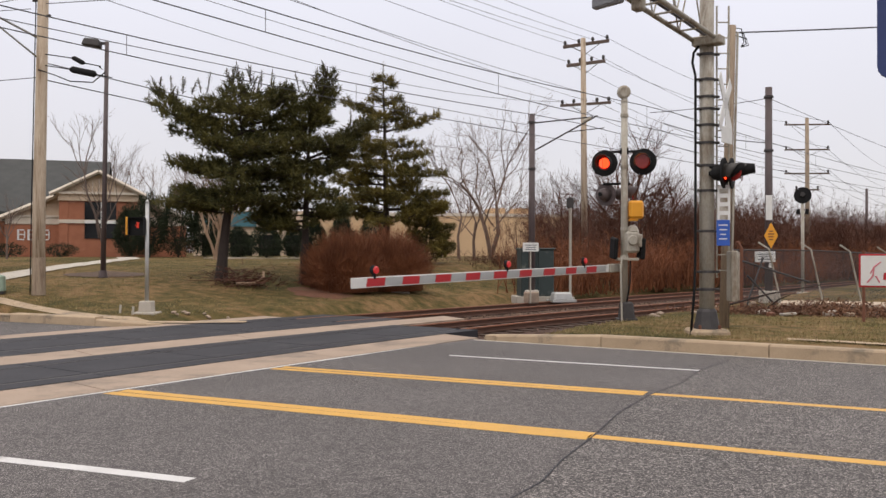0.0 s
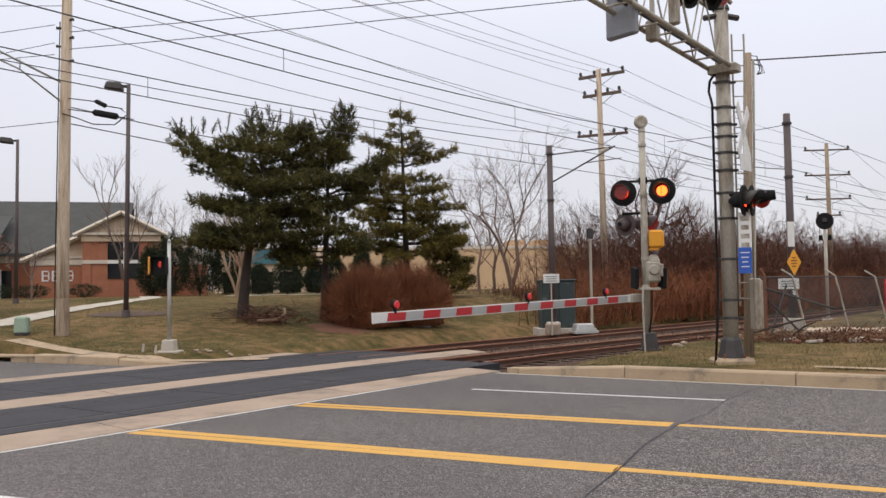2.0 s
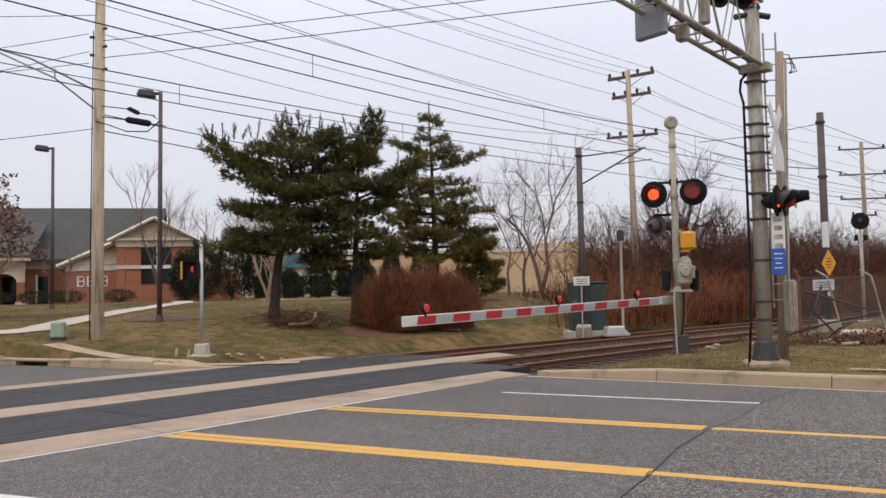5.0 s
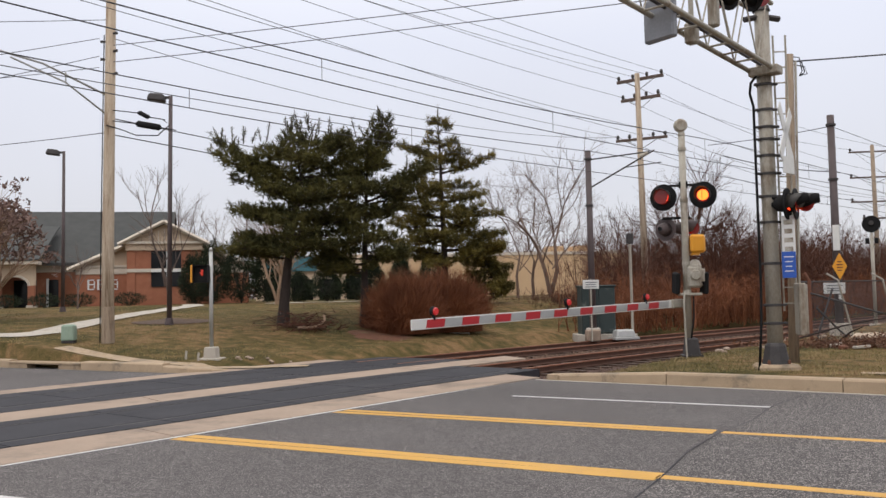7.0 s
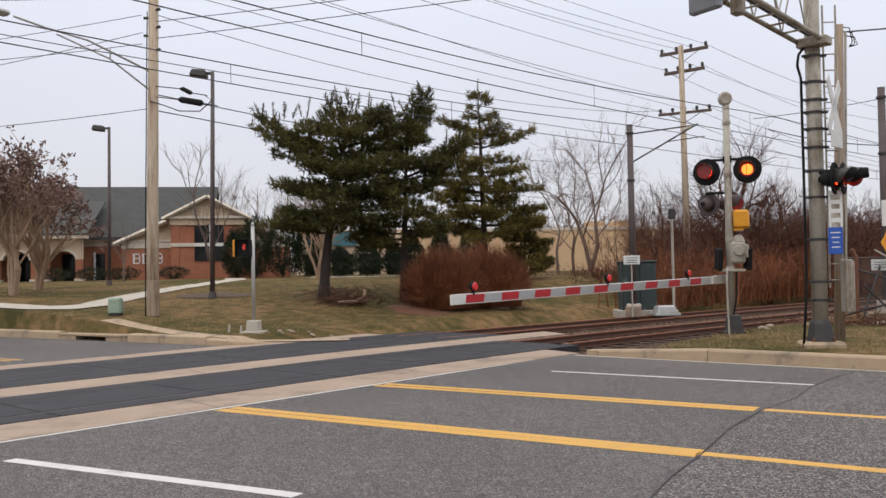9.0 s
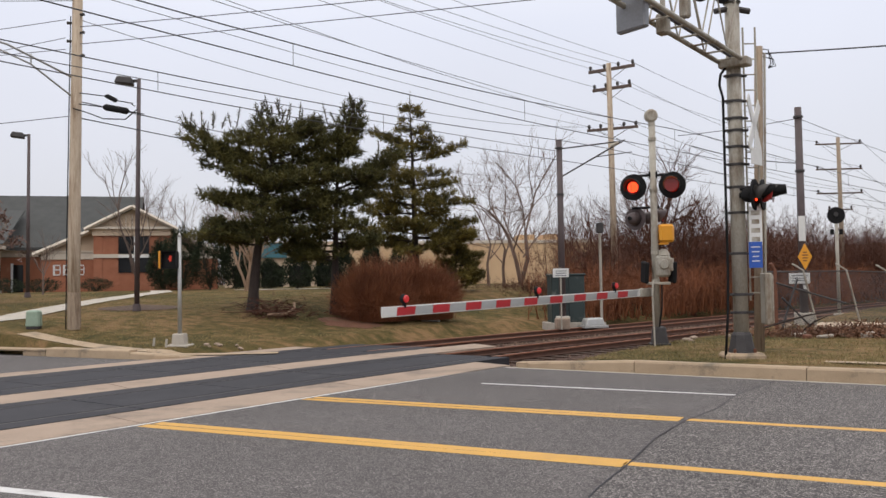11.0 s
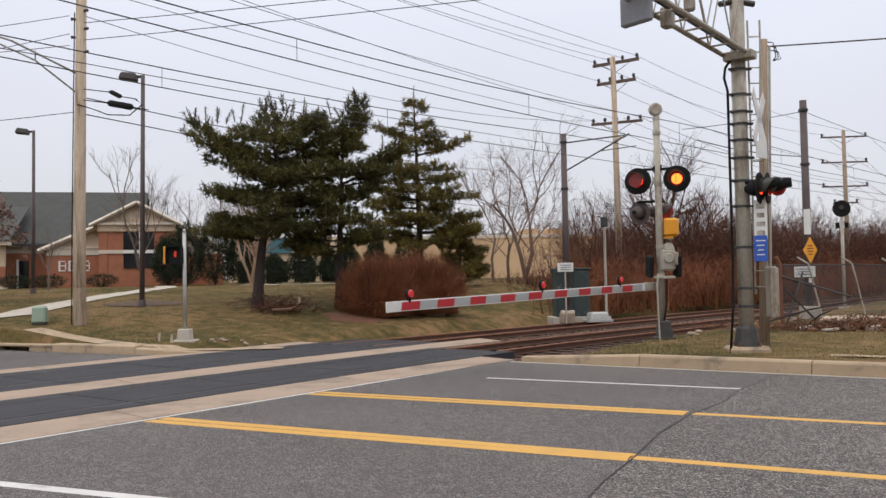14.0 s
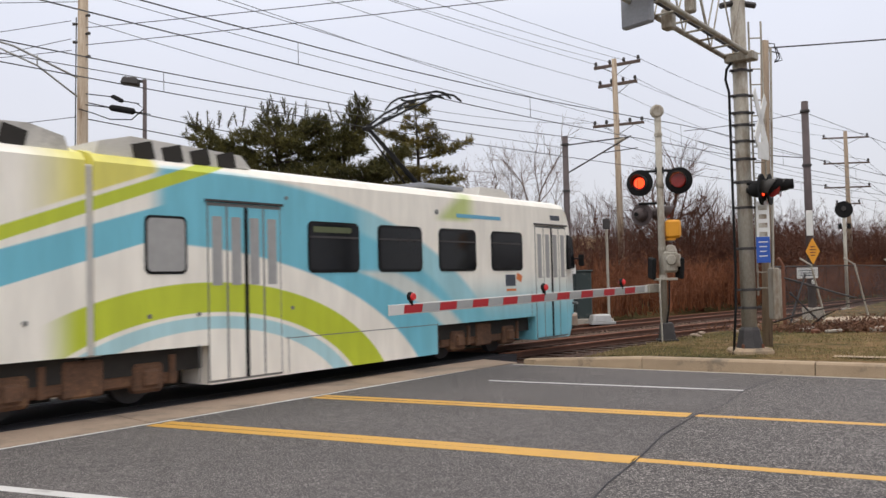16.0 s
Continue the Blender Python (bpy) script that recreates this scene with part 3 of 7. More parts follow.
def path_strip(name, pts, w, material, label, lift=0.03):
    """A footpath draped on the lawn."""
    b = B()
    rows = []
    for i, p in enumerate(pts):
        d = (pts[min(i + 1, len(pts) - 1)] - pts[max(i - 1, 0)]).normalized()
        o = Vector((-d.y, d.x, 0)) * (w[i] if isinstance(w, list) else w) / 2
        rows.append([b.verts.new(Vector((v.x, v.y, max(0.02, ground_z(v)) + lift))) for v in (p + o, p, p - o)])
    for r0, r1 in zip(rows, rows[1:]):
        for k in range(2):
            b.faces.new((r0[k], r0[k + 1], r1[k + 1], r1[k]))
    bmesh.ops.recalc_face_normals(b, faces=b.faces)
    for f in b.faces:
        if f.normal.z < 0:
            f.normal_flip()
    return tagged(mesh_ob(name, b, material), label, "path", kind="structure")


def polyline(pts, n=12):
    out = []
    for (a, c) in zip(pts, pts[1:]):
        for k in range(n):
            out.append(a.lerp(c, k / n))
    return out + [pts[-1]]
# ---------- light rail train ----------
NOSE16, SPEED = 20.35, 15.3


def livery():
    """White paint with blue and lime sweeps; x runs back from the nose."""
    m = bpy.data.materials.new("train_livery")
    m.use_nodes = True
    nt = m.node_tree
    N, L = nt.nodes.new, nt.links.new
    bs = nt.nodes["Principled BSDF"]
    tcn, sp = N("ShaderNodeTexCoord"), N("ShaderNodeSeparateXYZ")
    L(tcn.outputs["Object"], sp.inputs[0])

    def op(kind, a, c=None, clamp=False):
        n = N("ShaderNodeMath")
        n.operation = kind
        n.use_clamp = clamp
        for i, v in enumerate((a, c)):
            if v is None:
                continue
            if isinstance(v, (int, float)):
                n.inputs[i].default_value = v
            else:
                L(v, n.inputs[i])
        return n.outputs[0]

    u = op("MULTIPLY", sp.outputs["X"], -1.0)
    v = sp.outputs["Z"]

    def ramp(val, a, c):
        n = N("ShaderNodeMapRange")
        n.interpolation_type = "SMOOTHSTEP"
        n.inputs[1].default_value, n.inputs[2].default_value = a, c
        L(val, n.inputs[0])
        return n.outputs[0]

    def ellipse(uc, vc, a, c):
        x = op("DIVIDE", op("SUBTRACT", u, uc), a)
        y = op("DIVIDE", op("SUBTRACT", v, vc), c)
        return op("SQRT", op("ADD", op("MULTIPLY", x, x), op("MULTIPLY", y, y)))

    def both(a, c):
        return op("MULTIPLY", a, c)

    def over(col, mask, rgb):
        n = N("ShaderNodeMix")
        n.data_type = "RGBA"
        L(mask, n.inputs[0])
        if isinstance(col, tuple):
            n.inputs[6].default_value = (*col, 1)
        else:
            L(col, n.inputs[6])
        n.inputs[7].default_value = (*rgb, 1)
        return n.outputs[2]

    white, blue, pale, lime, cream = (0.88, 0.84, 0.75), (0.16, 0.50, 0.62), (0.42, 0.66, 0.70), (0.50, 0.58, 0.035), (0.72, 0.66, 0.14)
    col = white
    # blue flank behind the windows, sweeping down to the front skirt
    e_big = ellipse(13.2, -1.2, 6.9, 3.55)          # white field's edge
    e_top = ellipse(12.0, -0.9, 8.3, 4.35)
    flank = both(both(ramp(e_big, 0.995, 1.01), op("SUBTRACT", 1.0, ramp(e_top, 0.99, 1.02))), op("SUBTRACT", 1.0, ramp(u, 12.6, 13.0)))
    col = over(col, flank, blue)
    # front third: blue rising from the skirt and fading out upward
    front = both(op("SUBTRACT", 1.0, ramp(v, 0.7, 2.0)), op("SUBTRACT", 1.0, ramp(u, 6.0, 7.0)))
    col = over(col, front, (0.2, 0.54, 0.64))
    col = over(col, both(both(op("SUBTRACT", 1.0, ramp(e_top, 0.99, 1.02)), ramp(e_top, 0.90, 0.93)), both(ramp(v, 1.2, 1.25), op("SUBTRACT", 1.0, ramp(u, 8.2, 8.8)))), (0.33, 0.6, 0.66))
    # pale wedge under the windows
    e_w = ellipse(11.5, -0.9, 6.6, 3.2)
    col = over(col, both(both(ramp(e_w, 0.97, 1.0), op("SUBTRACT", 1.0, ramp(e_w, 1.05, 1.09))), both(op("SUBTRACT", 1.0, ramp(v, 1.85, 1.98)), op("SUBTRACT", 1.0, ramp(u, 8.6, 8.9)))), (0.62, 0.66, 0.62))
    # upper blue band running back and down
    line = op("ADD", v, op("MULTIPLY", op("SUBTRACT", u, 11.6), 0.285))
    back = ramp(u, 11.4, 11.9)
    col = over(col, both(both(ramp(line, 2.74, 2.76), op("SUBTRACT", 1.0, ramp(line, 3.20, 3.23))), back), blue)
    line2 = op("ADD", v, op("MULTIPLY", op("SUBTRACT", u, 12.6), 0.345))
    col = over(col, both(ramp(line2, 3.17, 3.19), op("SUBTRACT", 1.0, ramp(line2, 3.36, 3.38))), lime)
    col = over(col, both(both(ramp(line2, 3.42, 3.46), ramp(u, 12.7, 12.9)), op("SUBTRACT", 1.0, ramp(u, 13.9, 14.9))), cream)
    # lime flash over the second window
    e_g = ellipse(2.0, 1.2, 4.3, 2.6)
    col = over(col, both(both(ramp(e_g, 0.9, 1.0), op("SUBTRACT", 1.0, ramp(e_g, 1.12, 1.22))), both(ramp(v, 2.9, 3.05), both(ramp(u, 4.6, 5.2), op("SUBTRACT", 1.0, ramp(u, 6.9, 7.4))))), (0.52, 0.6, 0.22))
    # lower lime arch and the pale arch inside it
    e_l = ellipse(11.9, -0.75, 4.35, 2.52)
    skirt = op("SUBTRACT", 1.0, ramp(u, 14.0, 14.6))
    col = over(col, both(both(ramp(e_l, 0.815, 0.825), op("SUBTRACT", 1.0, ramp(e_l, 0.995, 1.005))), skirt), lime)
    col = over(col, both(both(ramp(e_l, 0.715, 0.725), op("SUBTRACT", 1.0, ramp(e_l, 0.79, 0.80))), skirt), pale)
    # road film and streaks
    n1 = N("ShaderNodeTexNoise")
    n1.inputs["Scale"].default_value, n1.inputs["Detail"].default_value = 2.5, 6
    mp = N("ShaderNodeMapping")
    mp.inputs["Scale"].default_value = (1.6, 1, 0.35)
    L(tcn.outputs["Object"], mp.inputs[0])
    L(mp.outputs[0], n1.inputs["Vector"])
    r1 = N("ShaderNodeMapRange")
    r1.inputs[1].default_value, r1.inputs[2].default_value, r1.inputs[3].default_value, r1.inputs[4].default_value = 0.3, 0.7, 0.9, 1.05
    L(n1.outputs[0], r1.inputs[0])
    hs = N("ShaderNodeHueSaturation")
    L(r1.outputs[0], hs.inputs["Value"])
    L(col, hs.inputs["Color"])
    L(hs.outputs[0], bs.inputs["Base Color"])
    bs.inputs["Roughness"].default_value = 0.38
    return m


LIVERY = livery()
DOORGREY = mat("door_groove", (0.20, 0.20, 0.19), (0.16, 0.16, 0.155), 0.5, scale=3, fine=30, bump=0.05)
ROOFWHITE = mat("roof_white", (0.6, 0.58, 0.54), (0.48, 0.46, 0.43), 0.6, scale=2, fine=25, bump=0.1, spots=(0.3, 0.28, 0.26))
ROOFGREY = mat("roof_unit_grey", (0.24, 0.25, 0.28), (0.19, 0.2, 0.22), 0.6, scale=2, fine=25, bump=0.1)
BOGIE = mat("bogie_rust", (0.17, 0.085, 0.045), (0.07, 0.038, 0.024), 0.85, 0.0, scale=4, fine=30, bump=0.4, spots=(0.3, 0.16, 0.07), spot_at=0.64)
UNDER = mat("underframe_black", (0.02, 0.018, 0.016), (0.03, 0.026, 0.022), 0.9, scale=4, fine=30, bump=0.2)
SIGNGREEN = mat("destination_display", (0.10, 0.12, 0.05), (0.08, 0.1, 0.04), 0.4, scale=2, fine=9, bump=0)
FROST = mat("grey_blanked_window", (0.36, 0.36, 0.35), (0.31, 0.31, 0.30), 0.35, scale=2, fine=9, bump=0)
BODYW = 1.46


def rounded(x0, x1, z0, z1, r, n=4):
    pts = []
    for cx, cz, a0 in ((x1 - r, z1 - r, 0), (x0 + r, z1 - r, 90), (x0 + r, z0 + r, 180), (x1 - r, z0 + r, 270)):
        for k in range(n + 1):
            a = radians(a0 + 90 * k / n)
            pts.append((cx + r * math.cos(a), cz + r * math.sin(a)))
    return pts


def car_body(length, nose, cut_front, cut_back):
    """Shell of one half: skirted sides cut out over the bogies, rounded roof, sloped nose."""
    b = B()
    side = [(-length, 0.82), (-cut_back, 0.82), (-cut_back, 0.22), (-cut_front[1], 0.22), (-cut_front[1], 0.80), (-cut_front[0], 0.80), (-cut_front[0], 0.24)]
    if nose:
        side += [(-0.62, 0.22), (-0.55, 0.24), (-0.34, 0.42), (-0.25, 0.75), (-0.08, 0.78), (-0.03, 1.35), (-0.12, 1.9), (-0.36, 3.05), (-0.62, 3.32), (-0.8, 3.44), (-length, 3.44)]
    else:
        side += [(0, 0.24), (0, 3.44), (-length, 3.44)]
    prism(b, side, -BODYW, BODYW)
    # slim the nose in plan
    if nose:
        for v in b.verts:
            if v.co.x > -0.72:
                k = 1 - 0.13 * ((v.co.x + 0.72) / 0.7)
                v.co.y *= k
    # roof camber
    ring = [(BODYW, 3.44), (1.36, 3.55), (1.1, 3.63), (0, 3.68), (-1.1, 3.63), (-1.36, 3.55), (-BODYW, 3.44)]
    xe = -0.8 if nose else 0.0
    a = [b.verts.new((xe, y, z)) for y, z in ring]
    c = [b.verts.new((-length, y, z)) for y, z in ring]
    for i in range(6):
        b.faces.new((a[i], c[i], c[i + 1], a[i + 1]))
    if nose:
        f = b.verts.new((-0.5, 0, 3.3))
        for i in range(6):
            b.faces.new((a[i], a[i + 1], f))
    else:
        b.faces.new(a)
    b.faces.new(c[::-1])
    bmesh.ops.recalc_face_normals(b, faces=b.faces)
    return b


def side_plate(name, x0, x1, z0, z1, r, material, parent, depth=0.012, label="", sides=(-1, 1), off=0.0):
    for sgn in sides:
        b = B()
        y = sgn * (BODYW + off)
        prism(b, rounded(x0, x1, z0, z1, r), min(y, y + sgn * depth), max(y, y + sgn * depth))
        bmesh.ops.recalc_face_normals(b, faces=b.faces)
        part(name, b, material, parent, label)


def train_window(x0, x1, parent):
    for sgn in (-1, 1):
        b = B()
        y = sgn * BODYW
        prism(b, rounded(x0, x1, 1.90, 2.79, 0.12), min(y, y + sgn * 0.012), max(y, y + sgn * 0.012))
        bmesh.ops.recalc_face_normals(b, faces=b.faces)
        w = part("window", b, BLACK, parent, "dark tinted window in a black gasket")
        b = B()
        y = sgn * (BODYW + 0.014)
        prism(b, rounded(x0 + 0.045, x1 - 0.045, 1.945, 2.745, 0.09), min(y, y + sgn * 0.006), max(y, y + sgn * 0.006))
        bmesh.ops.recalc_face_normals(b, faces=b.faces)
        part("pane", b, GLASS, w)
        b = B()
        box(b, (x1 - x0 - 0.09, 0.02, 0.035), ((x0 + x1) / 2, sgn * (BODYW + 0.022), 2.52))
        part("transom", b, DARKSTEEL, w)


def train_door(x0, x1, parent):
    """A folding door of four leaves with narrow ribbed lights."""
    w = (x1 - x0) / 4
    for sgn in (-1, 1):
        b = B()
        box(b, (x1 - x0, 0.03, 2.74), ((x0 + x1) / 2, sgn * (BODYW - 0.004), 1.62))
        d = part("door", b, DOORGREY, parent, "folding door of four leaves")
        for k in range(4):
            b = B()
            box(b, (w - 0.04, 0.03, 2.66), (x0 + w * (k + 0.5), sgn * (BODYW + 0.006), 1.61), bevel=0.008)
            part("leaf", b, LIVERY, d)
            b = B()
            for j in (-1, 0, 1):
                prism(b, rounded(x0 + w * (k + 0.5) - 0.085 + j * 0.055 + 0.03, x0 + w * (k + 0.5) + 0.03 + j * 0.055, 1.72, 2.78, 0.02, 2), sgn * (BODYW + 0.024 - 0.008 * abs(j)), sgn * (BODYW + 0.03 - 0.008 * abs(j)))
            bmesh.ops.recalc_face_normals(b, faces=b.faces)
            part("door_light", b, FROST, d)
        b = B()
        box(b, (0.07, 0.03, 2.66), ((x0 + x1) / 2, sgn * (BODYW + 0.018), 1.61))
        part("rubber_edge", b, BLACK, d)
        b = B()
        box(b, (x1 - x0 + 0.08, 0.06, 0.035), ((x0 + x1) / 2, sgn * (BODYW + 0.02), 3.02))
        part("drip_rail", b, DARKSTEEL, d)


def bogie(x, parent):
    b = B()
    box(b, (3.3, 2.2, 0.22), (x, 0, 0.5), bevel=0.03)
    for sgn in (-1, 1):
        box(b, (3.1, 0.16, 0.34), (x, sgn * 1.15, 0.47), bevel=0.03)
        box(b, (0.6, 0.2, 0.5), (x, sgn * 1.18, 0.5), bevel=0.03)
        for dx in (-1.0, 1.0):
            box(b, (0.5, 0.22, 0.42), (x + dx, sgn * 1.2, 0.42), bevel=0.05)
            box(b, (0.26, 0.08, 0.26), (x + dx, sgn * 1.33, 0.42), bevel=0.04)
            tube(b, [(x + dx + 0.42, sgn * 1.22, 0.3), (x + dx + 0.42, sgn * 1.22, 0.72)], 0.07, 8)
    f = part("bogie", b, BOGIE, parent, "rusty bogie with axle boxes and springs")
    for dx in (-1.0, 1.0):
        b = B()
        for sgn in (-1, 1):
            tube(b, [(x + dx, sgn * 0.68, 0.36), (x + dx, sgn * 0.82, 0.36)], 0.34, 20)
        tube(b, [(x + dx, -0.7, 0.36), (x + dx, 0.7, 0.36)], 0.07, 8)
        part("wheelset", b, DARKSTEEL, f)


def pantograph(x, parent):
    b = B()
    box(b, (1.6, 1.3, 0.1), (x, 0, 3.8), bevel=0.02)
    for dy in (-0.5, 0.5):
        for dx in (-0.6, 0.6):
            tube(b, [(x + dx, dy, 3.66), (x + dx, dy, 3.8)], 0.05, 8)
    p = part("pantograph", b, ROOFGREY, parent, "raised black single-arm pantograph")
    b = B()
    knee = Vector((x - 1.75, 0, 4.98))
    tube(b, [(x, 0, 3.85), knee], [0.06, 0.045], 8)
    tube(b, [(x - 0.35, 0.1, 3.85), knee + Vector((0.15, 0.1, -0.12))], 0.02, 6)
    part("lower_arm", b, BLACK, p)
    b = B()
    head = Vector((x + 0.15, 0, 5.9))
    for sgn in (-1, 1):
        tube(b, [knee + Vector((0, sgn * 0.1, 0)), knee.lerp(head, 0.5) + Vector((0, sgn * 0.34, 0.03)), head + Vector((0, sgn * 0.42, 0))], 0.028, 6)
    tube(b, [knee + Vector((0.1, 0.1, 0)), head + Vector((-0.1, 0, 0))], 0.014, 6)
    tube(b, [knee + Vector((0, -0.14, 0)), knee + Vector((0, 0.14, 0))], 0.04, 6)
    for k in (0.35, 0.7):
        c = knee.lerp(head, k)
        tube(b, [c + Vector((0, -0.3 * k - 0.08, 0)), c + Vector((0, 0.3 * k + 0.08, 0))], 0.016, 6)
    part("upper_arm", b, BLACK, p)
    b = B()
    for dx in (-0.2, 0.2):
        tube(b, [head + Vector((dx, -0.95, -0.16)), head + Vector((dx, -0.75, 0.0)), head + Vector((dx, -0.55, 0.06)), head + Vector((dx, 0.55, 0.06)), head + Vector((dx, 0.75, 0.0)), head + Vector((dx, 0.95, -0.16))], 0.026, 6)
    for sgn in (-1, 1):
        tube(b, [head + Vector((-0.25, sgn * 0.42, 0.0)), head + Vector((0.25, sgn * 0.42, 0.0))], 0.022, 6)
    part("collector_head", b, BLACK, p)


def lettering(text, size, parent, m, material, name="lettering", label=""):
    """Words in the built-in font as a thin mesh."""
    cu = bpy.data.curves.new(name, "FONT")
    cu.body = text
    cu.size = size
    cu.align_x = "CENTER"
    cu.align_y = "CENTER"
    cu.extrude = 0.002
    cu.resolution_u = 2
    tmp = bpy.data.objects.new(name, cu)
    scene.collection.objects.link(tmp)
    me = bpy.data.meshes.new_from_object(tmp.evaluated_get(bpy.context.evaluated_depsgraph_get()))
    bpy.data.objects.remove(tmp)
    bpy.data.curves.remove(cu)
    me.materials.clear()
    me.materials.append(material)
    ob = new(name, me)
    ob.parent = parent
    ob.matrix_basis = m
    return tagged(ob, label)


def bars(name, parent, material, widths, at, gap=0.05, h=0.02, face=(90, 0, 0), label=""):
    """Unreadable lines of writing as plain bars, one object a line."""
    for i, w in enumerate(widths):
        b = B()
        box(b, (w, h, 0.004), (0, -i * gap, 0))
        part(name, b, material, parent, label, m=pose(*at, *face))


train = empty("light_rail_train", "white light rail train with blue and lime sweeps", "train", tuple(tp(NOSE16, -12.2, 0.0)), TRK)
NAVY = mat("dark_lettering", (0.06, 0.07, 0.09), (0.05, 0.06, 0.08), 0.6, bump=0)
SKYBLUE = mat("blue_lettering", (0.14, 0.42, 0.6), (0.12, 0.38, 0.55), 0.6, bump=0)
LAMPRED = mat("decal_orange", (0.7, 0.2, 0.05), (0.6, 0.17, 0.05), 0.6, bump=0)


def half_car(parent):
    """One half of the articulated car, nose at x = 0."""
    part("body", car_body(13.79, True, (2.3, 6.2), 11.9), LIVERY, parent, "white shell with blue and lime sweeps")
    b = B()
    box(b, (13.2, 2.5, 0.5), (-7.2, 0, 0.72))
    # lower box added to keep light from showing through beneath the car
    box(b, (13.0, 1.5, 0.42), (-7.2, 0, 0.4), bevel=0.03)
    part("underframe", b, UNDER, parent)
    train_door(-2.25, -0.74, parent)
    train_door(-11.93, -10.45, parent)
    for x0, x1 in ((-4.16, -2.84), (-6.1, -4.76), (-8.0, -6.66), (-9.82, -8.52)):
        train_window(x0, x1, parent)
    side_plate("blank_window", -13.02, -12.3, 1.9, 2.75, 0.1, BLACK, parent, 0.01, "grey blanked window in a black gasket")
    side_plate("blank_window", -12.98, -12.34, 1.94, 2.71, 0.08, FROST, parent, 0.006, "grey blanked window", off=0.012)
    side_plate("destination_sign", -9.7, -8.75, 2.6, 2.7, 0.02, SIGNGREEN, parent, 0.004, "olive destination display behind the window", off=0.024)
    # cab side window, windscreen
    for sgn in (-1, 1):
        b = B()
        prism(b, [(-0.56, 1.92), (-0.24, 1.95), (-0.34, 2.72), (-0.58, 2.8)], sgn * 1.37, sgn * 1.452)
        bmesh.ops.recalc_face_normals(b, faces=b.faces)
        part("cab_window", b, GLASS, parent, "dark cab side window")
    b = B()
    box(b, (0.03, 2.2, 0.95), (-0.18, 0, 2.4), (0, -12, 0), bevel=0.01)
    part("windscreen", b, GLASS, parent, "dark windscreen")
    b = B()
    box(b, (0.5, 1.2, 0.35), (0.02, 0, 0.55), bevel=0.08)
    part("coupler", b, BLACK, parent, "black coupler")
    for sgn in (-1, 1):
        b = B()
        tube(b, [(-0.3, sgn * 1.33, 2.2), (-0.1, sgn * 1.55, 2.2)], 0.02, 6)
        box(b, (0.06, 0.16, 0.3), (-0.08, sgn * 1.56, 2.15), bevel=0.02)
        part("mirror", b, BLACK, parent)
        for x, z in ((-2.55, 1.18), (-6.15, 3.12), (-10.3, 3.15), (-10.2, 1.32), (-12.1, 1.3), (-12.95, 1.3), (-0.2, 1.05)):
            b = B()
            tube(b, [(x, sgn * (BODYW - 0.12), z), (x, sgn * (BODYW + 0.012), z)], 0.055 if z > 3 and x > -7 else 0.035, 10)
            part("side_lamp", b, DOORGREY, parent)
        b = B()
        box(b, (1.7, 0.006, 0.08), (-4.6, sgn * (BODYW + 0.003), 3.08))
        part("web_line", b, SKYBLUE, parent, "unreadable pale blue line of writing")
        b = B()
        box(b, (0.46, 0.006, 0.12), (-1.25, sgn * (BODYW + 0.003), 3.2))
        part("number_bar", b, NAVY, parent)
        b = B()
        box(b, (0.42, 0.006, 0.26), (-3.38, sgn * (BODYW + 0.003), 1.68))
        part("emblem", b, NAVY, parent, "dark block of the emblem")
        b = B()
        box(b, (0.22, 0.006, 0.16), (-3.0, sgn * (BODYW + 0.003), 1.74), (0, 20, 0))
        box(b, (0.4, 0.006, 0.05), (-3.35, sgn * (BODYW + 0.003), 1.46))
        part("emblem", b, LAMPRED, parent, "orange flash of the emblem")
        b = B()
        box(b, (0.5, 0.006, 0.035), (-3.2, sgn * (BODYW + 0.003), 1.25))
        box(b, (0.36, 0.006, 0.03), (-3.25, sgn * (BODYW + 0.003), 1.19))
        part("small_print", b, NAVY, parent)
    # panel seams
    for sgn in (-1, 1):
        for x in (-2.45, -6.2, -10.3, -12.1):
            b = B()
            box(b, (0.015, 0.004, 0.6), (x, sgn * (BODYW + 0.002), 0.55 if x != -2.45 else 1.1))
            part("panel_seam", b, DOORGREY, parent)
        b = B()
        box(b, (4.1, 0.004, 0.015), (-8.3, sgn * (BODYW + 0.002), 0.82))
        part("panel_seam", b, DOORGREY, parent)
    bogie(-4.25, parent)
    # roof units
    b = B()
    prism(b, [(-3.95, 3.6), (-3.85, 3.84), (-2.9, 3.84), (-2.45, 3.62)], -1.0, 1.0)
    bmesh.ops.recalc_face_normals(b, faces=b.faces)
    part("roof_unit", b, ROOFWHITE, parent, "low pale roof fairing")
    b = B()
    prism(b, [(-13.7, 3.45), (-13.6, 3.76), (-13.1, 3.88), (-11.1, 3.8), (-10.9, 3.6)], -1.28, 1.28)
    bmesh.ops.recalc_face_normals(b, faces=b.faces)
    u_ = part("roof_unit", b, ROOFWHITE, parent, "grey roof unit with dark louvres")
    for k in range(4):
        for sgn in (-1, 1):
            b = B()
            box(b, (0.34, 0.02, 0.26), (-12.9 + k * 0.5, sgn * 1.288, 3.68), (0, -14, 0))
            part("louvre", b, UNDER, u_)


half_car(train)
pantograph(-4.8, train)
# articulation and rear half
b = B()
box(b, (0.4, 2.86, 2.6), (-13.85, 0, 2.1), bevel=0.03)
part("bellows", b, ROOFWHITE, train, "narrow pale articulation joint")
bogie(-13.85, train)


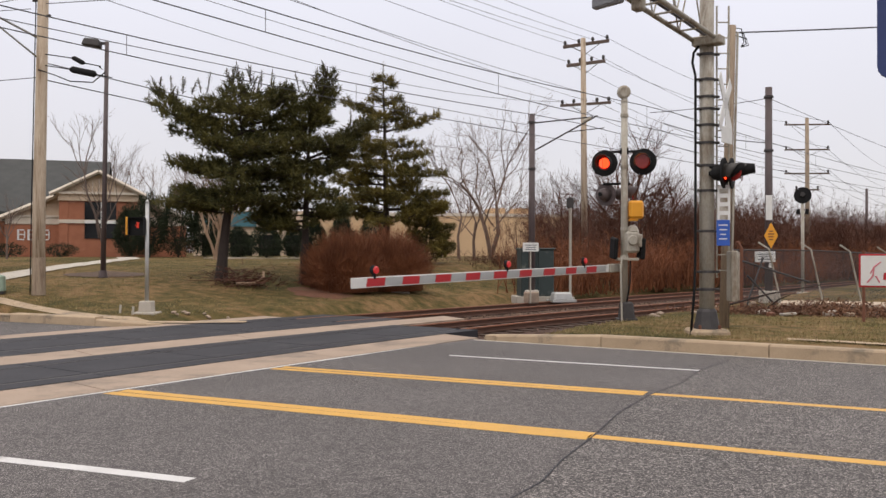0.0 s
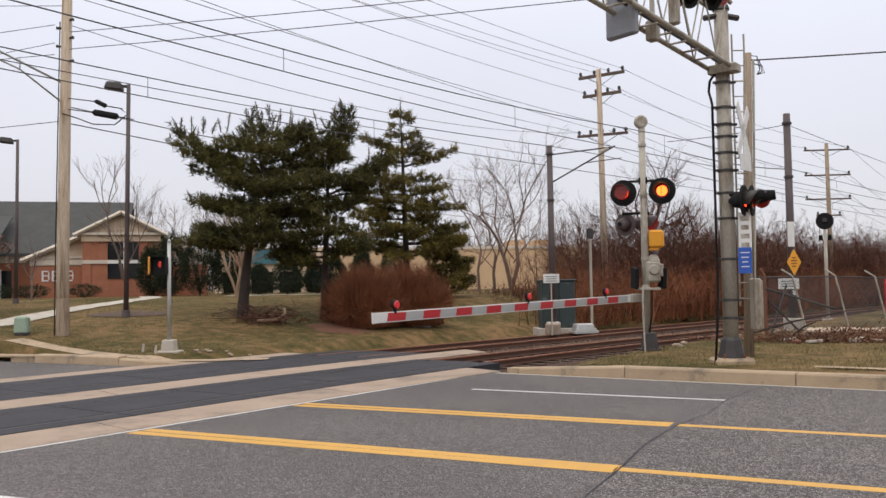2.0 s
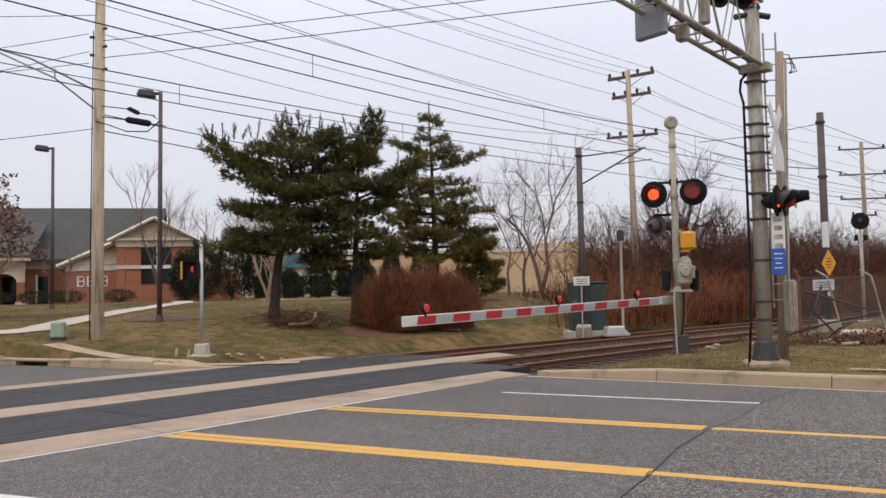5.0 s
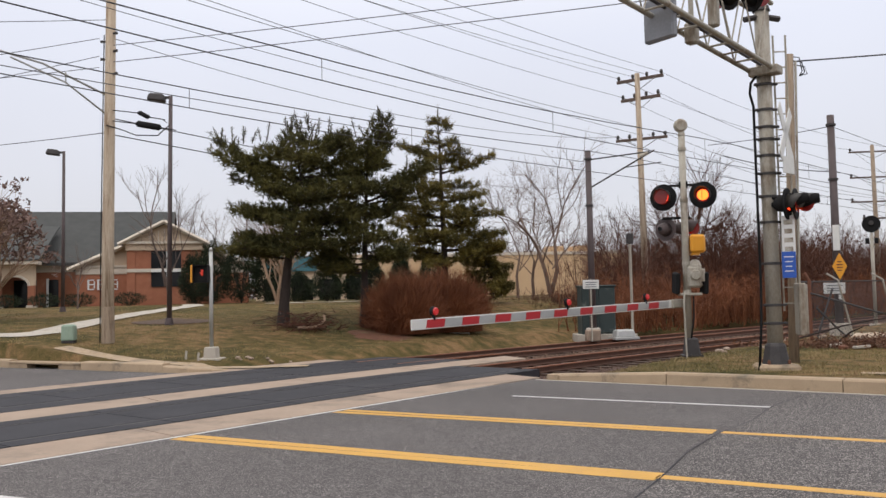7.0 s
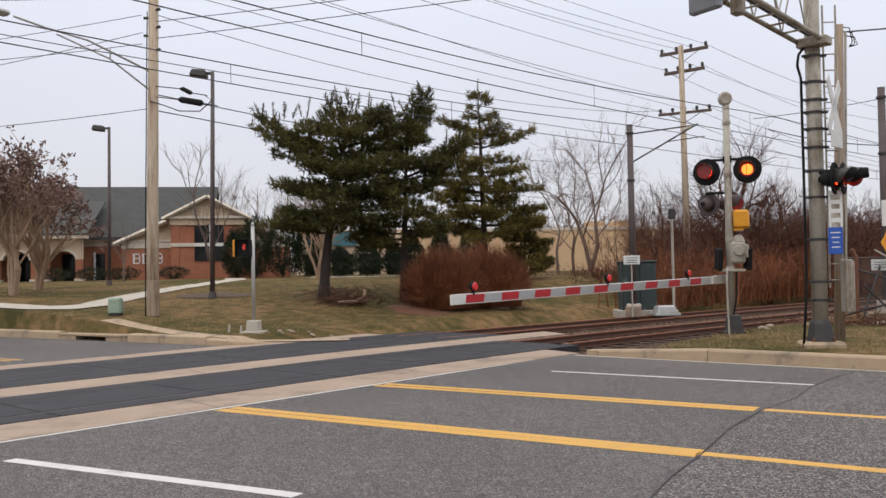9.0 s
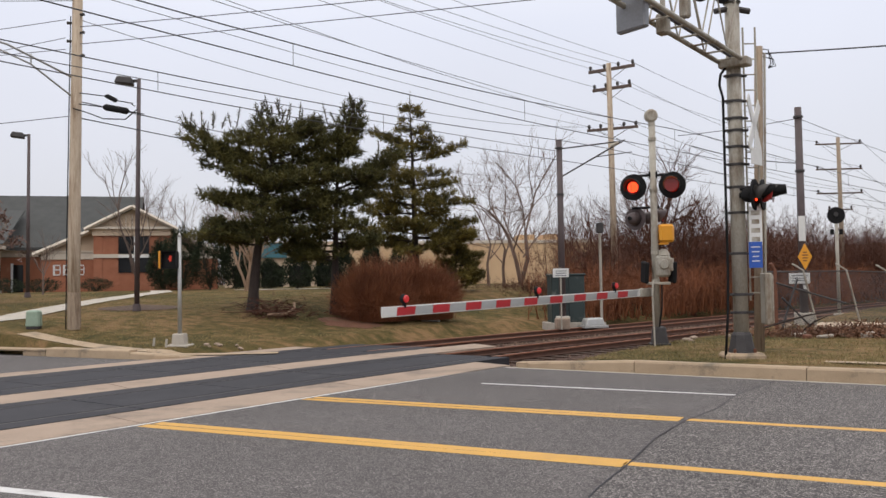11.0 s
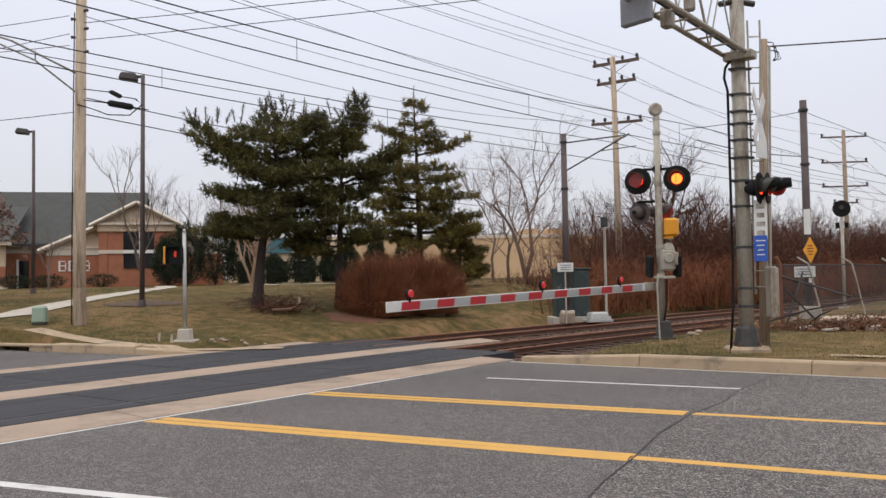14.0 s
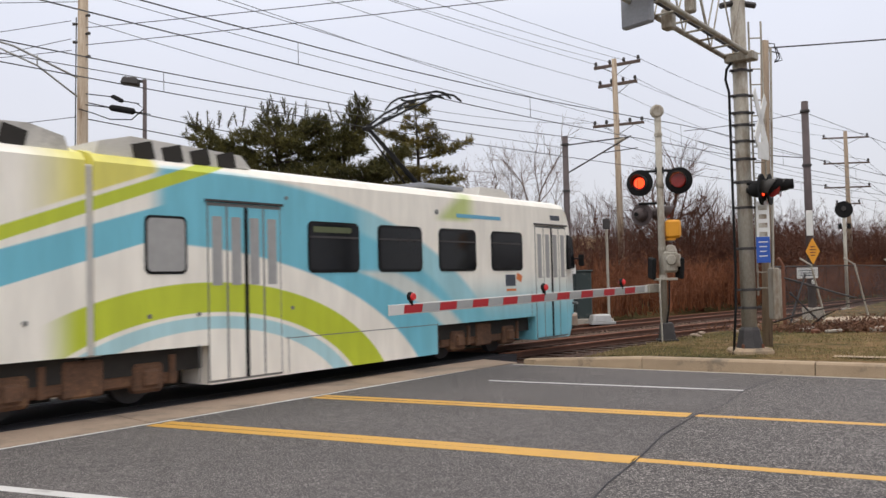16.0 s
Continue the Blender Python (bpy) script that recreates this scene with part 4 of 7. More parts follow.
def rear_half(parent):
    """The other half, turned about; its shell keeps the sweep of the paint running on."""
    m = Matrix.Translation((-27.7, 0, 0)) @ Matrix.Rotation(math.pi, 4, "Z")
    for o in [c for c in parent.children if c.name.split(".")[0] not in ("bellows", "pantograph", "blank_window") and not (c.name.startswith("bogie") and c.data.vertices[0].co.x < -9)]:
        q = o.copy()
        q.data = o.data.copy()
        q.data.transform(m)
        scene.collection.objects.link(q)
        q.parent = parent
        for c in o.children:
            k = c.copy()
            k.data = c.data.copy()
            k.data.transform(m)
            scene.collection.objects.link(k)
            k.parent = q


rear_half(train)
# ---------- crossing gate ----------


GLOW = mat("red_light", (0.3, 0.02, 0.01), (0.3, 0.02, 0.01), 0.3, bump=0, emit=(1.0, 0.055, 0.014), power=2.8)
GLOWHOT = mat("amber_red_light", (0.3, 0.03, 0.01), (0.3, 0.03, 0.01), 0.3, bump=0, emit=(1.0, 0.16, 0.02), power=3.6)
GLOWSMALL = mat("small_red_light", (0.3, 0.02, 0.02), (0.3, 0.02, 0.02), 0.3, bump=0, emit=(1.0, 0.02, 0.03), power=0.22)
GLOWHAND = mat("orange_hand_light", (0.3, 0.03, 0.02), (0.3, 0.03, 0.02), 0.3, bump=0, emit=(1.0, 0.06, 0.02), power=0.3)
DARKLENS = mat("unlit_red_lens", (0.28, 0.025, 0.02), (0.2, 0.018, 0.015), 0.25, scale=8, fine=60, bump=0.05)

# black lifted towards grey to stand for sky light inside the hoods
HOOD = mat("faded_hood_paint", (0.03, 0.028, 0.026), (0.06, 0.055, 0.05), 0.55, scale=6, fine=60, bump=0.1)
SHUT_LEFT, SHUT_RIGHT = [], []
gate = empty("crossing_gate", "railway crossing gate with lowered red and white arm", "crossing gate", (4.19, 20.37, ground_z(Vector((4.19, 20.37, 0)))), 0)
GZ = gate.location.z
b = B()
tube(b, [(0, 0, 0.3), (0, 0, 5.15)], [0.084, 0.076], 14)
mast = part("mast", b, GALV, gate, "weathered steel mast", smooth=True)
for z in (1.45, 2.1, 3.55, 4.75):
    b = B()
    tube(b, [(0, 0, z), (0, 0, z + 0.07)], 0.095, 12)
    part("collar", b, GALV, mast)
b = B()
tube(b, [(0, 0, 5.1), (0, 0, 5.2)], [0.085, 0.07], 12)
tube(b, [(-0.02, -0.1, 5.33), (-0.02, -0.07, 5.33), (-0.02, 0.02, 5.33), (-0.02, 0.1, 5.33)], [0.11, 0.155, 0.155, 0.08], 18)
part("bell", b, GALV, gate, "grey warning bell on the mast top")
b = B()
box(b, (0.36, 0.36, 0.4), (0.05, 0, 0.22), bevel=0.03, taper=0.75)
box(b, (0.44, 0.42, 0.05), (0.05, 0, 0.02), bevel=0.01)
part("base", b, DARKSTEEL, gate, "dark bolted base box")
b = B()
box(b, (0.34, 0.36, 0.5), (0.17, 0.05, 1.82), bevel=0.05)
tube(b, [(0.17, -0.2, 1.86), (0.17, -0.12, 1.86)], [0.1, 0.13], 12)
box(b, (0.3, 0.3, 0.2), (0.2, 0.03, 2.12), bevel=0.05, taper=0.6)
box(b, (0.5, 0.3, 0.06), (0.06, 0.0, 1.42), bevel=0.01)
mech = part("mechanism_box", b, GALV, gate, "grey gate mechanism housing")
b = B()
box(b, (0.12, 0.1, 0.3), (0.34, -0.08, 1.85), bevel=0.02)
part("hinge_cover", b, GALV, mech)
for dx in (-0.24, 0.4):
    b = B()
    box(b, (0.1, 0.32, 0.5), (dx, 0.02, 1.68), (8, 0, 12), bevel=0.03)
    part("counterweight", b, BLACK, gate, "dark counterweight plate")
b = B()
box(b, (0.34, 0.3, 0.42), (0.26, 0.0, 2.58), bevel=0.05)
box(b, (0.2, 0.2, 0.05), (0.2, 0, 2.34), bevel=0.01)
part("yellow_box", b, ORANGE, gate, "yellow-orange equipment box")
b = B()
tube(b, [(-0.12, -0.3, -0.02), (-0.14, -0.28, 1.2), (-0.1, -0.2, 1.5)], 0.022, 8)
part("support_rod", b, GALV, gate)
b = B()
tube(b, [(0.03, -0.09, 0.35), (0.11, -0.1, 0.9), (0.12, -0.08, 1.4)], 0.02, 6)
part("cable", b, BLACK, gate)
# light crossarm
arm_rot = pose(0, 0, 0, 0, 0, -11.7)
b = B()
tube(b, [(-0.44, 0.12, 3.92), (-0.3, 0.08, 3.95), (0, 0.08, 3.95), (0.3, 0.08, 3.95), (0.44, 0.12, 3.92)], 0.03, 8)
box(b, (0.2, 0.2, 0.16), (0, 0.05, 3.95), bevel=0.02)
part("light_crossarm", b, BLACK, gate, m=arm_rot)
b = B()
tube(b, [(-0.5, 0.18, 3.2), (0, 0.1, 3.2), (0.12, 0.16, 3.2)], 0.03, 8)
part("rear_crossarm", b, BLACK, gate, m=arm_rot)


def lamp_on(parent, x, y, z, rz, store, open_deg, r=0.31, shell=None):
    """A lamp at its own turn; its parts hang from one carrying bracket."""
    b = B()
    tube(b, [(0, 0.3, 0.0), (0, 0.16, 0.0)], 0.05, 8)
    br = part("lamp_unit", b, BLACK, parent, "round flashing light with black hood", m=pose(x, y, z, 0, 0, rz))
    sh = lamp_sub(br, r, GLOWHOT if store is SHUT_RIGHT else GLOW, shell or BLACK)
    store.append((sh, open_deg))
    return br


def lamp_sub(br, r, glow, shell):
    b = B()
    tube(b, [(0, 0.03, 0), (0, 0.0, 0)], r, 30)
    part("background_disc", b, shell, br)
    b = B()
    tube(b, [(0, 0.26, 0), (0, 0.2, 0), (0, 0.03, 0)], [0.08, 0.13, 0.17], 20)
    part("housing", b, shell, br, smooth=True)
    b = B()
    n, rows = 16, []
    for k in range(n + 1):
        a = radians(-30 + 240 * k / n)
        reach = 0.30 * (0.3 + 0.7 * max(0.0, math.sin(a) * 0.55 + 0.45))
        rows.append([b.verts.new((rr * math.cos(a), yy, rr * math.sin(a))) for rr, yy in ((0.172, 0.0), (0.182, -reach), (0.192, -reach), (0.184, 0.0))])
    for r0, r1 in zip(rows, rows[1:]):
        for k in range(4):
            b.faces.new((r0[k], r0[(k + 1) % 4], r1[(k + 1) % 4], r1[k]))
    bmesh.ops.recalc_face_normals(b, faces=b.faces)
    part("hood", b, shell if shell is not BLACK else HOOD, br, smooth=True)
    b = B()
    tube(b, [(0, 0.0, 0), (0, -0.008, 0)], 0.165, 28)
    part("lens", b, DARKLENS, br, "dark red lens")
    b = B()
    tube(b, [(0, -0.008, 0), (0, -0.02, 0)], 0.122, 24)
    part("light", b, glow, br, "glowing red light")
    # added disc, no real lamp part: covers the steady glow to look unlit
    b = B()
    tube(b, [(0, 0.003, 0), (0, -0.003, 0)], 0.158, 28)
    return part("shutter", b, DARKLENS, br, "added dark red disc that hides the light between flashes", m=pose(0, -0.17, 0))


lamp_on(gate, -0.46, 0.04, 3.92 - GZ, -26, SHUT_LEFT, -75)
lamp_on(gate, 0.41, -0.12, 3.94 - GZ, -20, SHUT_RIGHT, -81)
lamp_on(gate, -0.36, 0.36, 3.2 - GZ, 140, SHUT_LEFT, 76, 0.27, BROWNSTEEL)
lamp_on(gate, 0.1, 0.42, 3.22 - GZ, 88, SHUT_RIGHT, 76, 0.24, BROWNSTEEL)
# arm with stripes
ROOT, TIP = Vector((3.97, 20.42, 1.46)) - gate.location, Vector((-1.51, 13.92, 1.30)) - gate.location
along = (TIP - ROOT)
ARML = along.length
arm_yaw, arm_pitch = math.degrees(math.atan2(along.y, along.x)), -math.degrees(math.asin(along.z / ARML))
b = B()
box(b, (ARML, 0.034, 0.172), (ARML / 2, 0, 0), bevel=0.006)
gate_arm = part("arm", b, ARMWHITE, gate, "red and white striped wooden gate arm", m=pose(ROOT.x, ROOT.y, ROOT.z, 0, arm_pitch, arm_yaw))
b = B()
box(b, (0.5, 0.1, 0.2), (0.05, 0, 0), bevel=0.02)
part("arm_clamp", b, GALV, gate_arm)


def stripe_mesh(l, material):
    b = B()
    prism(b, [(-l / 2, -0.068), (l / 2, -0.068), (l / 2 - 0.03, 0.068), (-l / 2 - 0.03, 0.068)], -0.021, 0.021)
    bmesh.ops.recalc_face_normals(b, faces=b.faces)
    me = bpy.data.meshes.new("stripe")
    b.to_mesh(me)
    b.free()
    me.materials.append(material)
    return me


RS, WS = stripe_mesh(0.425, RED), stripe_mesh(0.425, ARMGREY)
x = ARML - 0.32 - 0.2125
i = 0
while x > 0.35:
    shared("stripe", RS if i % 2 == 0 else WS, gate_arm, pose(x, 0, 0))
    x -= 0.43
    i += 1
for x in (ARML - 0.52, ARML - 4.22, ARML - 7.12):
    b = B()
    box(b, (0.05, 0.06, 0.1), (0, 0, 0.1), bevel=0.01)
    al = part("arm_light", b, BLACK, gate_arm, "small red light on the gate arm", m=pose(x, 0, 0))
    b = B()
    tube(b, [(0, 0.05, 0.2), (0, 0.0, 0.2), (0, -0.02, 0.2)], [0.05, 0.08, 0.08], 12)
    part("case", b, BLACK, al)
    b = B()
    tube(b, [(0, 0.075, 0.2), (0, 0.05, 0.2)], [0.05, 0.066], 12)
    tube(b, [(0, -0.02, 0.2), (0, -0.05, 0.2)], [0.066, 0.045], 12)
    part("lens", b, GLOWSMALL, al, "glowing small red lens")

# ---------- cantilever signal ----------
cb = Vector((5.18, 17.24, 0))
cant = empty("cantilever_signal", "grey steel cantilever mast with truss arm and signals", "signal mast", (cb.x, cb.y, ground_z(cb)), 0)
CZ = cant.location.z
b = B()
tube(b, [(0, 0, 0.4), (0, 0, 7.2 - CZ)], [0.145, 0.138], 20)
pole = part("pole", b, GALV, cant, "thick weathered steel pole", smooth=True)
b = B()
tube(b, [(0, 0, 7.2 - CZ), (0, 0, 7.3 - CZ)], [0.17, 0.14], 16)
tube(b, [(-0.36, -0.1, 7.02 - CZ), (0, 0, 7.1 - CZ), (0.36, 0.06, 7.05 - CZ)], 0.06, 6)
part("cap", b, DARKSTEEL, pole)
for z in (0.85, 1.2, 2.0, 2.8, 3.3, 3.75, 4.1, 4.42, 4.66, 5.0, 5.5):
    b = B()
    tube(b, [(0, 0, z), (0, 0, z + 0.05)], 0.158, 18)
    box(b, (0.1, 0.05, 0.05), (0.19, -0.04, z + 0.025), bevel=0.01)
    box(b, (0.08, 0.05, 0.05), (-0.18, -0.06, z + 0.025), bevel=0.01)
    part("band", b, DARKSTEEL, pole)
b = B()
box(b, (0.74, 0.7, 0.2), (0, 0, 0.0), bevel=0.05)
part("base", b, KERBSTONE, cant, "weathered brown concrete plinth")
b = B()
tube(b, [(0, 0, 0.08), (0, 0, 0.12), (0, 0, 0.44), (0, 0, 0.5)], [0.27, 0.26, 0.2, 0.16], 8)
cover = part("base_casting", b, DARKSTEEL, cant, "dark flared steel base casting")
for k in range(4):
    a_ = radians(45 + 90 * k)
    b = B()
    box(b, (0.05, 0.05, 0.1), (0.27 * math.cos(a_), 0.27 * math.sin(a_), 0.13), bevel=0.01)
    part("anchor_bolt", b, RUST, cover)
b = B()
tube(b, [(-0.36, -0.15, -0.02), (-0.28, -0.12, 0.9), (-0.24, -0.05, 1.6), (-0.24, -0.05, 5.1), (-0.3, -0.05, 5.35), (-0.28, -0.07, 5.55), (-0.16, -0.1, 5.72)], 0.026, 8)
part("conduit", b, BLACK, cant, "black cable conduit", smooth=True)
# ladder
b = B()
for dx in (0.24, 0.48):
    tube(b, [(dx, 0.14, 1.1), (dx, 0.14, 6.75 - CZ)], 0.02, 6)
lad = part("ladder_rail", b, GALV, cant)
for k in range(17):
    b = B()
    tube(b, [(0.24, 0.14, 1.25 + k * 0.31), (0.48, 0.14, 1.25 + k * 0.31)], 0.014, 6)
    part("rung", b, GALV, lad)
# truss arm toward and over the road
ARM = Vector((-0.60, -0.80, 0))
SIDE = Vector((0.80, -0.60, 0))
b = B()
box(b, (0.58, 0.3, 0.17), (0, -0.1, 5.98 - CZ), (0, 0, -37), bevel=0.02)
part("arm_bracket", b, GALV, cant)
arm_l = 8.6
for side in (-0.22, 0.22):
    for z in (6.02 - CZ, 7.3 - CZ):
        b = B()
        tube(b, [SIDE * side + ARM * 0.05 + Vector((0, 0, z)), SIDE * side + ARM * arm_l + Vector((0, 0, z + (0.35 if z < 6.5 else 0.1)))], 0.045, 8)
        part("chord", b, GALV, cant, smooth=True)
for k in range(14):
    b = B()
    a0, a1 = ARM * (0.3 + k * 0.6), ARM * (0.9 + k * 0.6)
    zl = 6.02 - CZ + 0.35 * (0.3 + k * 0.6) / arm_l
    for side in (-0.22, 0.22):
        tube(b, [SIDE * side + (a0 if k % 2 else a1) + Vector((0, 0, zl)), SIDE * side + (a1 if k % 2 else a0) + Vector((0, 0, 7.3 - CZ))], 0.016, 6)
    tube(b, [SIDE * -0.22 + a0 + Vector((0, 0, zl)), SIDE * 0.22 + a0 + Vector((0, 0, zl))], 0.02, 6)
    part("brace", b, GALV, cant)


b = B()
tube(b, [ARM * 0.1 + SIDE * 0.04 + Vector((0, 0, 6.08 - CZ)), ARM * 5.4 + SIDE * 0.04 + Vector((0, 0, 6.3 - CZ))], 0.032, 6)
part("cable_pipe", b, DARKSTEEL, cant, smooth=True)


def hung(along_, side, z, size, rz, material, label, name="signal_case"):
    p = ARM * along_ + SIDE * side
    b = B()
    box(b, size, (0, 0, 0), bevel=0.03)
    tube(b, [(0, 0.0, size[2] / 2 - 0.05), (0, 0, size[2] / 2 + 0.5)], 0.045, 8)
    return part(name, b, material, cant, label, m=pose(p.x, p.y, z - CZ, 0, 0, rz))


hung(4.15, -0.1, 6.12, (0.6, 0.14, 0.7), -50, ROOFGREY, "grey back of a hanging sign panel")
hung(3.1, -0.05, 6.1, (0.2, 0.2, 0.36), -40, GALV, "grey hanging signal case")
hung(2.4, 0.05, 6.75, (0.17, 0.17, 0.8), -40, GALV, "grey hanging bracket")
for al_, dz, rz in ((1.55, 0.05, 60), (1.0, -0.02, 115)):
    p = ARM * al_ + SIDE * 0.25
    lamp_on(cant, p.x, p.y, 7.2 - CZ + dz, rz, SHUT_LEFT if al_ > 1.2 else SHUT_RIGHT, 76, 0.27)
p = ARM * 1.9 + SIDE * 0.1
lamp_on(cant, p.x, p.y, 7.0 - CZ, -150, SHUT_RIGHT, 76, 0.25)
# lamp pair on the mast turned away along the pavement
lamp_on(cant, 0.24, -0.36, 3.36 - CZ, 58, SHUT_LEFT, 76, 0.3)
lamp_on(cant, 0.42, -0.28, 3.36 - CZ, 62, SHUT_RIGHT, 76, 0.3)
for dx, dy in ((0.28, -0.4), (0.5, -0.34)):
    b = B()
    tube(b, [(dx, dy, 3.42 - CZ), (dx + 0.3, dy - 0.1, 3.45 - CZ)], [0.14, 0.09], 14, caps=False)
    part("long_hood", b, BLACK, cant, smooth=True)
b = B()
tube(b, [(0.0, -0.1, 3.5 - CZ), (0.2, -0.28, 3.45 - CZ), (0.42, -0.2, 3.45 - CZ)], 0.035, 8)
part("lamp_arm", b, BLACK, cant)
# crossbuck seen almost edge-on, and plates
for rr in (45, -45):
    b = B()
    box(b, (0.02, 0.23, 1.3), (0, 0, 0), bevel=0.004)
    m_ = pose(0.27, -0.3, 4.72 - CZ, 0, 0, -31) @ pose(0, 0, 0, rr * 0.95, 0, 0)
    cbk = part("crossbuck_board", b, SIGNWHITE, cant, "white crossbuck board with worn lettering", m=m_)
    for k in range(9):
        b = B()
        box(b, (0.006, 0.1, 0.06), (-0.013, 0, -0.5 + k * 0.125))
        part("letter_bar", b, NAVY, cbk)
b = B()
box(b, (0.02, 0.12, 0.36), (0, 0, 0.32), bevel=0.004)
box(b, (0.02, 0.5, 0.32), (0, 0, 0), bevel=0.004)
pl = part("track_plate", b, SIGNWHITE, cant, "white plate under the crossbuck", m=pose(0.3, -0.3, 4.1 - CZ, 0, 0, -40))
bars("letter_bar", pl, NAVY, (0.36, 0.3), (-0.014, 0, 0.04), 0.1, 0.05, (90, 0, -90))
b = B()
box(b, (0.24, 0.015, 0.75), (0, 0, 0), bevel=0.004)
pl = part("stop_plate", b, SIGNWHITE, cant, "narrow white plate with worn lettering", m=pose(0.24, -0.3, 2.76 - CZ, 0, 0, -20))
bars("letter_bar", pl, GALV, (0.16, 0.14, 0.16, 0.15), (0, -0.01, 0.25), 0.17, 0.09)
b = B()
box(b, (0.25, 0.015, 0.5), (0, 0, 0), bevel=0.004)
pl = part("blue_plate", b, BLUE, cant, "blue notice plate with white lines of writing", m=pose(0.22, -0.32, 2.2 - CZ, 0, 0, -10))
bars("letter_bar", pl, SIGNWHITE, (0.17, 0.14, 0.11, 0.15), (0, -0.01, 0.15), 0.09, 0.02)
b = B()
box(b, (0.13, 0.34, 1.0), (0.485, -0.05, 1.35 - CZ), bevel=0.02)
box(b, (0.03, 0.3, 0.94), (0.565, -0.06, 1.35 - CZ), bevel=0.01)
part("cabinet", b, GALV, cant, "narrow grey equipment cabinet")

# short wooden pole behind the mast
wp = Vector((5.84, 18.25, 0))
wood = empty("wooden_pole", "short weathered wooden service pole with cable loops", "utility pole", (wp.x, wp.y, ground_z(wp)), 0)
b = B()
tube(b, [(0, 0, 0), (0.17, 0, 6.35)], [0.105, 0.085], 12)
part("shaft", b, TIMBER, wood, smooth=True)
b = B()
tube(b, [(0.13, -0.08, 1.0), (0.27, -0.06, 6.2)], 0.025, 6)
part("riser_pipe", b, GALV, wood)
for k in range(3):
    b = B()
    tube(b, [(0.24, 0, 6.3 - k * 0.08), (0.36 + k * 0.05, -0.02, 6.28 - k * 0.1), (0.42 + 0.05 * k, 0, 6.0 - k * 0.03), (0.36, 0, 5.9)], 0.012, 5)
    part("cable_loop", b, BLACK, wood)

# ---------- catenary poles ----------


def catenary_pole(at, height, label, arm_to=None, drop=1.1, rz=0):
    p = empty("catenary_pole", label, "catenary pole", at, 0, "overhead line poles")
    b = B()
    tube(b, [(0, 0, 0), (0, 0, height)], [0.13, 0.11], 14)
    sh = part("shaft", b, BROWNSTEEL, p, smooth=True)
    b = B()
    box(b, (0.5, 0.5, 0.55), (0, 0, 0.1), bevel=0.03)
    part("footing", b, PALECON, p)
    if arm_to is not None:
        e = Vector(arm_to) - Vector(at)
        b = B()
        tube(b, [(0, 0, height - 0.35), (e.x * 0.93, e.y * 0.93, height - 0.15)], 0.028, 6)
        part("top_tie", b, DARKSTEEL, p)
        b = B()
        tube(b, [(0, 0, e.z - drop), (e.x, e.y, e.z)], 0.03, 8)
        part("strut", b, DARKSTEEL, p)
        b = B()
        tube(b, [(e.x * 0.55, e.y * 0.55, e.z - drop * 0.45), (e.x * 1.1, e.y * 1.1, e.z - drop * 0.35)], 0.02, 6)
        part("registration_arm", b, DARKSTEEL, p)
        b = B()
        tube(b, [(e.x * 0.9, e.y * 0.9, e.z - 0.1), (e.x * 0.78, e.y * 0.78, e.z - 0.22)], 0.07, 8)
        part("insulator", b, GALV, p)
    for z in (height * 0.95, height * 0.7):
        b = B()
        tube(b, [(0, 0, z), (0, 0, z + 0.07)], 0.15, 12)
        part("band", b, DARKSTEEL, p)
    return p


catenary_pole((3.3, 33.2, 0.05), 7.1, "brown steel overhead line pole with bracket arm", tuple(Vector((5.75, 32.9, 7.05))), 1.35)
catenary_pole((10.45, 28.13, 0.25), 6.95, "dark brown steel overhead line pole with white band")


def gz(x, y):
    return ground_z(Vector((x, y, 0)))


# ---------- timber utility poles ----------
DARKTIMBER = mat("dark_crossarm_timber", (0.14, 0.10, 0.08), (0.09, 0.065, 0.055), 0.9, scale=6, fine=30, bump=0.3)
def crossarm(p, z, l, rz, n=4, w=0.11, pins=True, braces=True):
    b = B()
    box(b, (l, 0.1, w), (0, 0.12, z), bevel=0.01)
    a = part("crossarm", b, DARKTIMBER, p, m=pose(0, 0, 0, 0, 0, rz))
    for k in range(n):
        x = -l / 2 + 0.12 + (l - 0.24) * k / (n - 1)
        b = B()
        tube(b, [(x, 0.12, z + w / 2), (x, 0.12, z + w / 2 + 0.1), (x, 0.12, z + w / 2 + 0.24)], [0.04, 0.1, 0.07], 8)
        part("insulator", b, DARKSTEEL, a)
    if braces:
        b = B()
        for sgn in (-1, 1):
            tube(b, [(sgn * l * 0.3, 0.12, z - w / 2), (0, 0.12, z - 0.55)], 0.018, 5)
        part("brace", b, DARKSTEEL, a)


ux, uy = -11.97, 25.53
upole = empty("utility_pole", "tall weathered timber utility pole with street lamp arm", "utility pole", (ux, uy, gz(ux, uy)), 0)
b = B()
tube(b, [(0, 0, -0.1), (0.02, 0, 3), (0.14, 0.02, 11.5)], [0.185, 0.175, 0.14], 16)
us = part("shaft", b, PALETIMBER, upole, smooth=True)
b = B()
tube(b, [(-0.2, -0.08, 0), (-0.17, -0.07, 3.0), (-0.1, -0.07, 7.0), (-0.05, -0.08, 9.4)], 0.016, 6)
part("ground_wire", b, BLACK, us)
b = B()
tube(b, [(0.03, -0.02, 0), (0.03, -0.02, 1.1)], [0.19, 0.184], 14)
part("worn_foot", b, TIMBER, us, "stained and splintered foot")
for z, sgn in ((9.45, 1), (9.2, -1), (8.9, 1), (8.65, -1), (8.2, 1)):
    b = B()
    tube(b, [(0.1, 0, z), (0.1 + sgn * 0.26, -0.1, z)], [0.02, 0.05], 6)
    part("insulator", b, DARKSTEEL, us)
